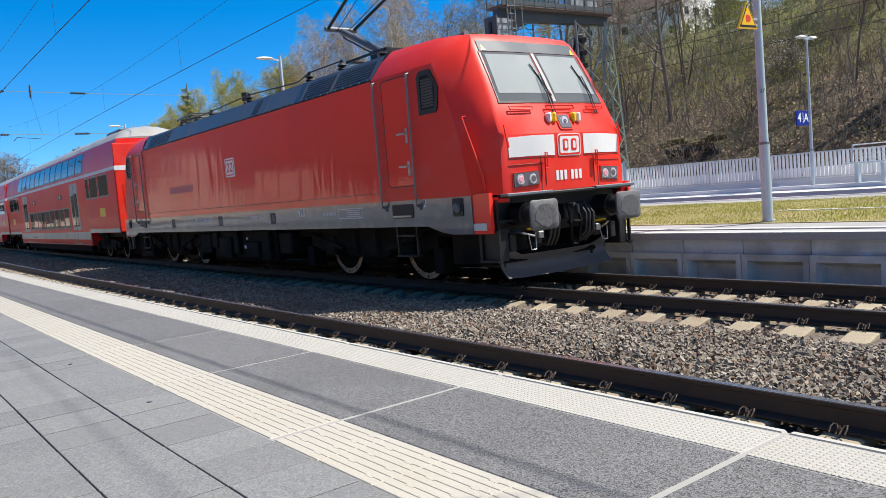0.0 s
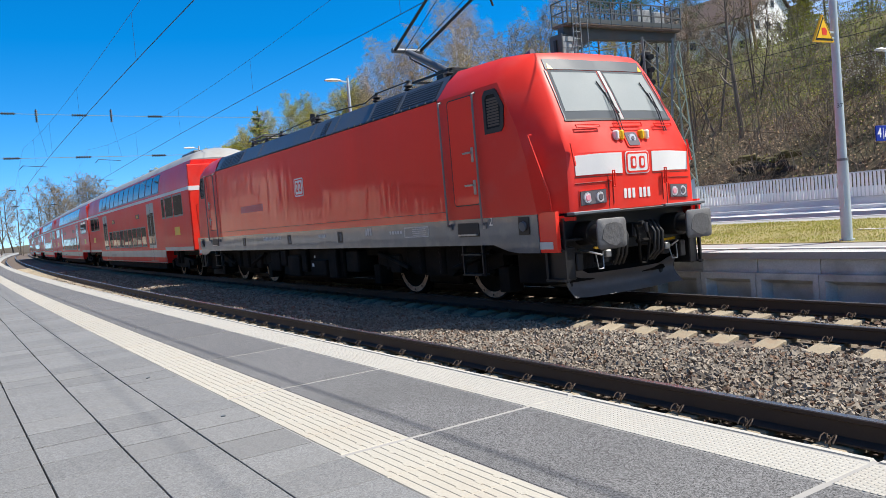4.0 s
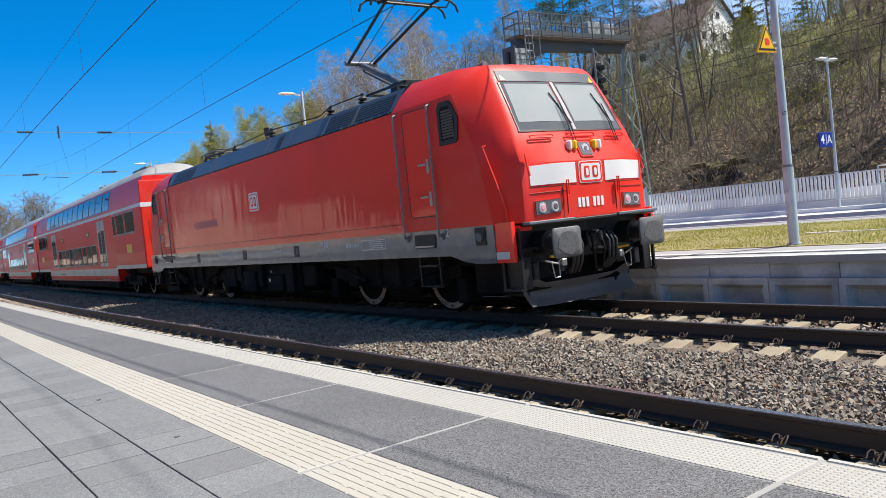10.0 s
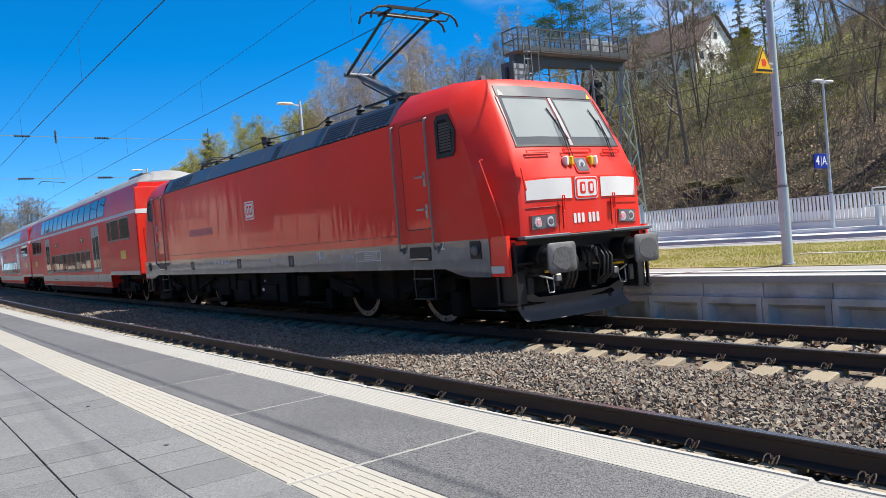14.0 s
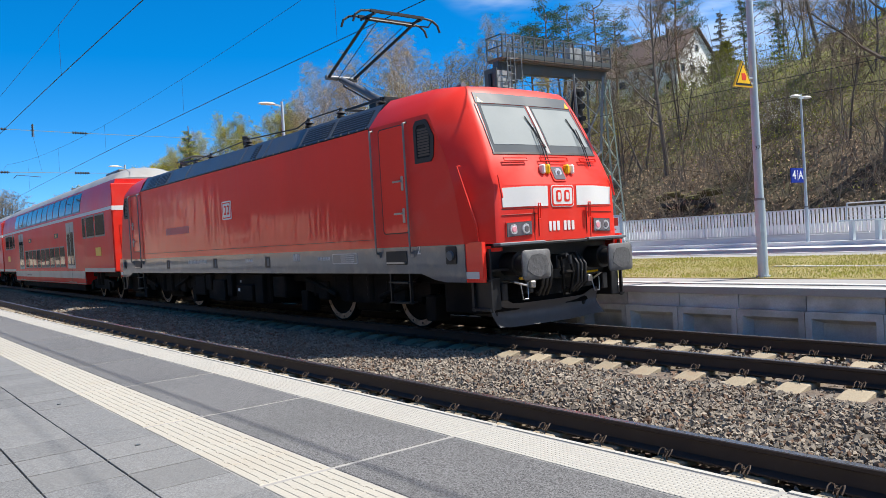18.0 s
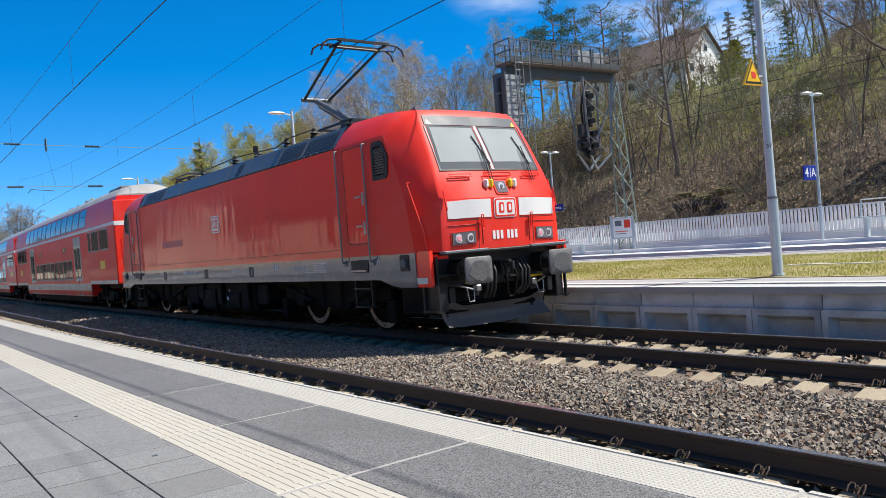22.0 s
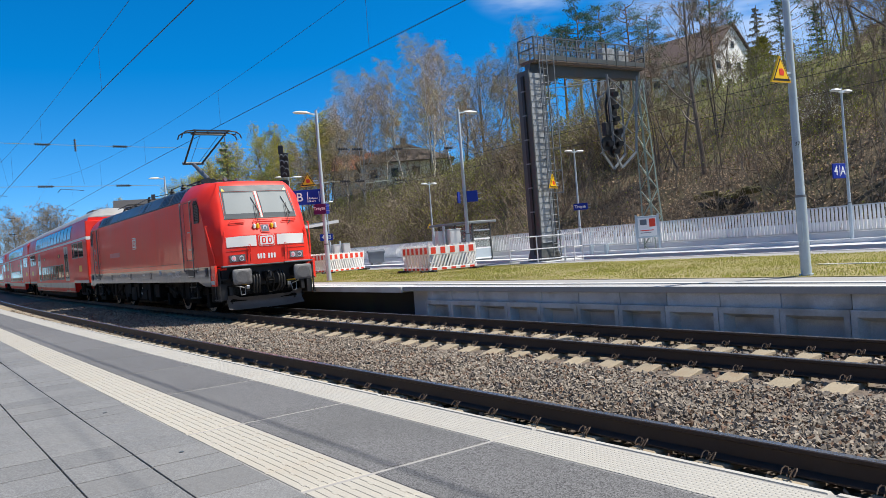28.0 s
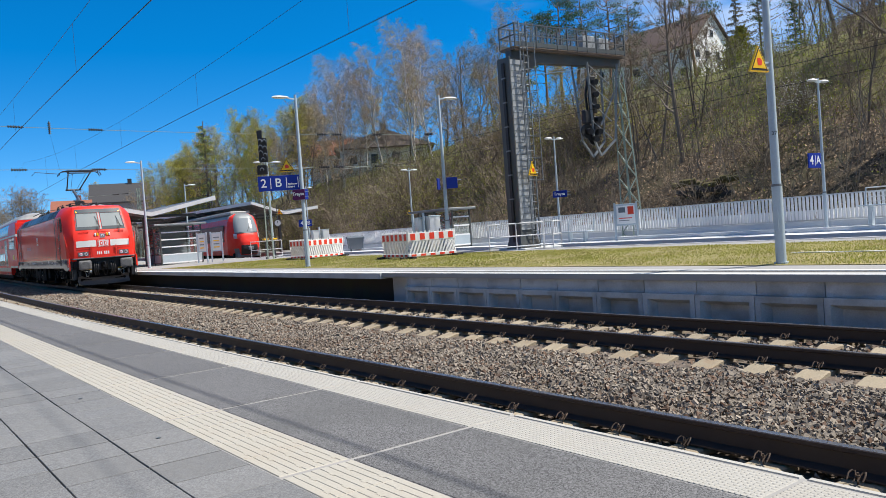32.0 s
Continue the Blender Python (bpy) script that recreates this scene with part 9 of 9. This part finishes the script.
def tactile_mesh():
    bm = slab(1.36, 0.300, 0.04)
    bmesh.ops.translate(bm, verts=bm.verts, vec=(0, 0, -0.0035))
    pitch = 0.300 / 8
    for k in range(8):
        y = -0.300 + pitch * (k + 0.5)
        n = 4
        for j in range(n):
            x0, x1 = -0.678 + 1.356 * j / n, -0.678 + 1.356 * (j + 1) / n
            ring = lambda i, z: [(x0 + 0.004 + i, y - 0.0165 + i, z), (x1 - 0.004 - i, y - 0.0165 + i, z), (x1 - 0.004 - i, y + 0.0165 - i, z), (x0 + 0.004 + i, y + 0.0165 - i, z)]
            loft(bm, [ring(0, -0.0045), ring(0.003, -0.0010)])
            if k < 7:
                xm = x0 + (0.10 if k % 2 else 0.27)
                box(bm, xm - 0.02, xm + 0.02, y + 0.014, y + pitch - 0.014, -0.006, -0.0004)
    return bm


TACTILE_SLAB = mesh_of("tactile_slab", tactile_mesh(), TACTILE)
for k in range(-35, 16):
    s = 1.1325 + 1.375 * k
    piece("edge_slab", EDGE_SLAB, near_wall, laid(s, D_EDGE, H_PF))
    piece("dark_slab", DARK_SLAB, near_bed, laid(s, -6.408, H_PF))
    piece("tactile_slab", TACTILE_SLAB, near_bed, laid(s, -7.006, H_PF + 0.002))
far_line = steps(-380, -140, 24) + steps(-135, -47.3, 40)
strip("edge_slab_row", D_EDGE - 0.283, D_EDGE, H_PF, EDGE_WHITE, far_line, label="white knobbed edge slabs in a row")
strip("dark_slab_row", -7.002, -6.408, H_PF, SLAB_DARK, far_line, thick=0.05, label="dark speckled platform slabs in a row")
strip("tactile_slab_row", -7.306, -7.006, H_PF, TACTILE, far_line, thick=0.05, label="cream ribbed guide slabs in a row")
rows = [-7.309 - 0.311 * k for k in range(4)]
count = 0
for r, d in enumerate(rows[:3]):
    for k in range(-43, 11):
        s = 4.75 + 0.3 * k
        if s > 7.0 or count >= 296:
            continue
        m = laid(s, d, H_PF + 0.0015 * math.sin(k * 7.3 + r))
        piece("paver", PAVER, near_bed, m)
        count += 1


def paver_rest():
    """The pavers further off, joined."""
    verts, faces = [], []
    base = [v.co.copy() for v in PAVER.vertices]
    polys = [tuple(p.vertices) for p in PAVER.polygons]
    for r in range(0, 10):
        d = -7.309 - 0.311 * r
        for k in range(-190, 62):
            s = 4.75 + 0.3 * k
            near = r < 3 and -43 <= k < 11 and s <= 7.0
            if near or s > 23 or (r > 3 and s < -20):
                continue
            m = laid(s, d, H_PF)
            o = len(verts)
            verts += [tuple(m @ v) for v in base]
            faces += [tuple(i + o for i in p) for p in polys]
    me = bpy.data.meshes.new("paver_field")
    me.from_pydata(verts, [], faces)
    me.materials.append(PAVING)
    return part("paver_field", me, None, near_bed)


tagged(paver_rest(), kind="stuff")
strip("paver_row_far", -12.0, -7.309, H_PF - 0.002, PAVING, steps(-380, -52.5, 50), thick=0.05, label="grey paved platform")
# unseen ground, kept pale to bounce sunlight onto the train's side
strip("paver_back", -60.0, -10.43, H_PF - 0.002, ASPHALT, steps(-52, 40, 60), thick=0.05, label="unseen pale grey ground added behind the paved platform")
# small anchor discs let into the paving
for s, d in ((3.55, -7.44), (2.1, -7.47)):
    bm = rod(bmesh.new(), (0, 0, -0.01), (0, 0, 0.003), 0.012, n=14)
    part("survey_disc", bm, DARK_STEEL, near_bed, m=laid(s, d, H_PF + 0.001))

# ---- wall of the island platform: concrete panels with a recess ----
def wall_panel():
    w = 0.494
    bm = boxes((-w, w, 0.045, 0.30, 0.22, 0.43), bevel=0.006)
    outer = [(-w, -0.6), (w, -0.6), (w, 0.22), (-w, 0.22)]
    front = [(-w + 0.085, -0.6), (w - 0.085, -0.6), (w - 0.085, 0.13), (-w + 0.085, 0.13)]
    deep = [(-w + 0.16, -0.6), (w - 0.16, -0.6), (w - 0.16, 0.06), (-w + 0.16, 0.06)]
    rings = [[(x, y, z) for x, z in o] for o, y in ((outer, 0.30), (outer, -0.02), (front, -0.02), (deep, 0.15))]
    loft(bm, rings, True, True)
    return bm


WALL_PANEL = mesh_of("wall_panel", wall_panel(), WALL_GREY)
isl_wall = strip("platform_wall_island", D_ISL0 + 0.30, D_ISL0 + 0.44, H_ISL - 0.11, CONCRETE, steps(-9, 40, 50), thick=1.0, label="grey concrete wall of the island platform")
for k in range(-8, 30):
    piece("wall_panel", WALL_PANEL, isl_wall, laid(k + 0.5, D_ISL0, 0.0))

# ---- sleepers and rail clips ----
def sleeper_mesh():
    bm = bmesh.new()
    rings = []
    for y, top, half in ((-1.30, -0.262, 0.135), (-1.06, -0.212, 0.138), (-0.94, -0.186, 0.135), (-0.55, -0.186, 0.125), (-0.35, -0.21, 0.085), (0.35, -0.21, 0.085), (0.55, -0.186, 0.125), (0.94, -0.186, 0.135), (1.06, -0.212, 0.138), (1.30, -0.262, 0.135)):
        rings.append([(-0.15, y, -0.40), (0.15, y, -0.40), (half, y, top - 0.01), (half - 0.02, y, top), (-half + 0.02, y, top), (-half, y, top - 0.01)])
    loft(bm, rings)
    return bm


def clip_mesh():
    """Two sprung loops either side of a bolt."""
    bm = bmesh.new()
    for s in (-1, 1):
        pts = [(s * 0.012, -0.035, -0.150), (s * 0.016, 0.005, -0.120), (s * 0.030, 0.030, -0.098), (s * 0.052, 0.020, -0.092), (s * 0.062, -0.010, -0.108), (s * 0.058, -0.045, -0.140)]
        pipe(bm, pts, 0.0065, 6)
    rod(bm, (0, 0.004, -0.185), (0, 0.004, -0.098), 0.009, n=6)
    rod(bm, (0, 0.004, -0.132), (0, 0.004, -0.114), 0.019, n=6)
    bmesh.ops.scale(bm, vec=(0.8, 0.8, 0.86), verts=bm.verts, space=Matrix.Translation((0, 0.0, 0.17)))
    return bm


SLEEPER_MESH = mesh_of("sleeper", sleeper_mesh(), SLEEPER)
CLIP_MESH = mesh_of("rail_clip", clip_mesh(), CLIP_RUST)
beds = [o for o in scene.objects if o.name.startswith("ballast_bed")]
line_bed = beds[0]
for s0, centre, sides in ((-1.567, 0.0, (-0.88, 0.63)), (1.42, NEAR_TRACK, (0.63,))):
    n = int((s0 + 80) / 0.6)
    for k in range(-n, 34):
        s = s0 + 0.6 * k
        if s > 20:
            break
        if s > -72:
            piece("sleeper", SLEEPER_MESH, line_bed, laid(s, centre, 0.0, 0.6 * math.sin(k * 3.7)))
        if s > -42:
            for d in sides:
                piece("rail_clip", CLIP_MESH, line_bed, laid(s, centre + d, -0.005))
    if centre == 0.0:
        for k in range(-12, 16):
            s = s0 + 0.6 * k
            if s < 9:
                piece("rail_clip", CLIP_MESH, line_bed, laid(s, centre - 0.63, -0.005, 180))


# ---- ballast stones ----
def stones(name, zones, seed, parent):
    rng = np.random.default_rng(seed)
    cube = np.array([(x, y, z) for x in (-1, 1) for y in (-1, 1) for z in (-1, 1)]) * 0.72
    tri = np.array([(0, 1, 3), (0, 3, 2), (4, 6, 7), (4, 7, 5), (0, 4, 5), (0, 5, 1), (2, 3, 7), (2, 7, 6), (0, 2, 6), (0, 6, 4), (1, 5, 7), (1, 7, 3)])
    V, F, base = [], [], 0
    for s0, s1, d0, d1, per, size, z, crown, skip in zones:
        n = int((s1 - s0) * (d1 - d0) * per)
        s, d = rng.uniform(s0, s1, n), rng.uniform(d0, d1, n)
        if skip is not None:
            off = np.abs((s - skip + 0.3) % 0.6 - 0.3)
            keep = off > 0.165
            s, d = s[keep], d[keep]
            n = len(s)
        x, y, h = np.interp(s, _S, _X), np.interp(s, _S, _Y), np.interp(s, _S, _H)
        px, py = x - d * np.sin(h), y + d * np.cos(h)
        mid = (d - d0) / (d1 - d0)
        pz = z + crown * np.sin(mid * np.pi) + rng.uniform(-0.03, 0.022, n) + 0.02 * np.sin(px * 2.1 + py * 1.3) * np.sin(px * 0.7 - py * 2.3)
        r = size * rng.uniform(0.55, 1.4, (n, 1)) * rng.uniform(0.5, 1.25, (n, 3))
        shape = cube[None] * (1 + rng.uniform(-0.45, 0.25, (n, 8, 1))) + rng.uniform(-0.3, 0.3, (n, 8, 3))
        shape = shape * r[:, None, :]
        q = rng.normal(size=(n, 4))
        q /= np.linalg.norm(q, axis=1, keepdims=True)
        w, a, b, c = q.T
        R = np.stack([np.stack([1 - 2 * (b * b + c * c), 2 * (a * b - c * w), 2 * (a * c + b * w)], -1),
                      np.stack([2 * (a * b + c * w), 1 - 2 * (a * a + c * c), 2 * (b * c - a * w)], -1),
                      np.stack([2 * (a * c - b * w), 2 * (b * c + a * w), 1 - 2 * (a * a + b * b)], -1)], -2)
        P = np.einsum("nij,nkj->nki", R, shape) + np.stack([px, py, pz], -1)[:, None]
        V.append(P.reshape(-1, 3))
        F.append((tri[None] + (np.arange(n) * 8)[:, None, None] + base).reshape(-1, 3))
        base += n * 8
    V, F = np.concatenate(V), np.concatenate(F)
    me = bpy.data.meshes.new(name)
    me.vertices.add(len(V))
    me.vertices.foreach_set("co", V.ravel().astype(np.float32))
    me.loops.add(len(F) * 3)
    me.loops.foreach_set("vertex_index", F.ravel().astype(np.int32))
    me.polygons.add(len(F))
    me.polygons.foreach_set("loop_start", np.arange(0, len(F) * 3, 3, dtype=np.int32))
    me.update(calc_edges=True)
    me.shade_flat()
    me.materials.append(STONE)
    return tagged(part(name, me, None, parent), "sharp grey brown ballast stones", kind="stuff")


stones("ballast_stones", [
    (-6.5, 8, -3.70, -1.42, 2000, 0.0215, -0.200, 0.035, None),
    (-20, -6.5, -3.70, -1.42, 900, 0.027, -0.202, 0.035, None),
    (-48, -20, -3.70, -1.42, 260, 0.042, -0.205, 0.03, None),
    (-10, 9, -1.46, -0.80, 420, 0.027, -0.250, 0.0, -1.567), (-30, -10, -1.46, -0.80, 200, 0.035, -0.250, 0.0, -1.567),
    (-10, 9, -0.68, 0.68, 300, 0.032, -0.235, 0.0, -1.567),
    (-30, -10, -0.68, 0.68, 100, 0.045, -0.23, 0.0, -1.567),
    (-10, 9, 0.82, 1.72, 300, 0.034, -0.225, 0.02, -1.567),
    (-30, -10, 0.82, 1.72, 90, 0.05, -0.22, 0.02, -1.567),
    (-12, 8, -4.6, -3.85, 420, 0.031, -0.235, 0.0, 1.42),
    (8, 20, -3.70, -1.42, 300, 0.04, -0.205, 0.03, None), (9, 20, -1.36, -0.80, 160, 0.04, -0.235, 0.0, -1.567),
    (9, 20, -0.68, 0.68, 120, 0.045, -0.23, 0.0, -1.567), (9, 20, 0.82, 1.72, 120, 0.045, -0.22, 0.02, -1.567), (8, 20, -4.4, -3.85, 150, 0.042, -0.23, 0.0, 1.42),
    (-40, -12, -4.4, -3.85, 130, 0.045, -0.23, 0.0, 1.42),
], 5, line_bed)


# ---- grass ----
def blades(name, n, seed, s0, s1, d0, d1, z, tall, material, label):
    rng = np.random.default_rng(seed)
    s, d = rng.uniform(s0, s1, n), rng.uniform(d0, d1, n)
    patch = np.sin(s * 0.9) * np.sin(d * 1.7 + s * 0.3) + 0.6 * np.sin(s * 2.7 + d)
    x, y, h = np.interp(s, _S, _X), np.interp(s, _S, _Y), np.interp(s, _S, _H)
    px, py = x - d * np.sin(h), y + d * np.cos(h)
    hh = tall * rng.uniform(0.4, 1.0, n) * (1 + 0.35 * patch)
    w = rng.uniform(0.005, 0.011, n)
    a = rng.uniform(0, math.tau, n)
    lean = rng.normal(0, 0.4, (n, 2)) * hh[:, None]
    A = np.stack([px - w * np.cos(a), py - w * np.sin(a), np.full(n, z)], -1)
    B = np.stack([px + w * np.cos(a), py + w * np.sin(a), np.full(n, z)], -1)
    T = np.stack([px + lean[:, 0], py + lean[:, 1], z + hh], -1)
    V = np.stack([A, B, T], 1).reshape(-1, 3)
    me = bpy.data.meshes.new(name)
    me.from_pydata(V.tolist(), [], np.arange(3 * n).reshape(-1, 3).tolist())
    me.materials.append(material)
    return tagged(new(name, me), label, kind="stuff")


blades("grass", 120000, 8, -33, 16, 3.5, 10.2, H_ISL - 0.01, 0.045, BLADE, "short dry spring grass with greener tufts")


def motions():
    walk(loco, [(t, on_track(REST - go)) for t, go in RUN])
    for k, c in enumerate(coaches):
        walk(c, [(t, on_track(REST - 9.45 - 26.8 * (k + 0.5) - go)) for t, go in RUN])
    times = [0.0, 16.6] + [16.6 + 0.1 * i for i in range(1, 155)]
    roll_of = np.interp(times, [t for t, _ in RUN], [g for _, g in RUN])
    for carrier in [loco] + coaches:
        radius = 0.62 if carrier is loco else 0.46
        for w in [c for c in carrier.children if c.name.startswith("wheelset")]:
            x = w.location.x
            walk(w, [(t, pose(x, 0, radius, 0, -math.degrees(g / radius), 0)) for t, g in zip(times, roll_of)])


motions()
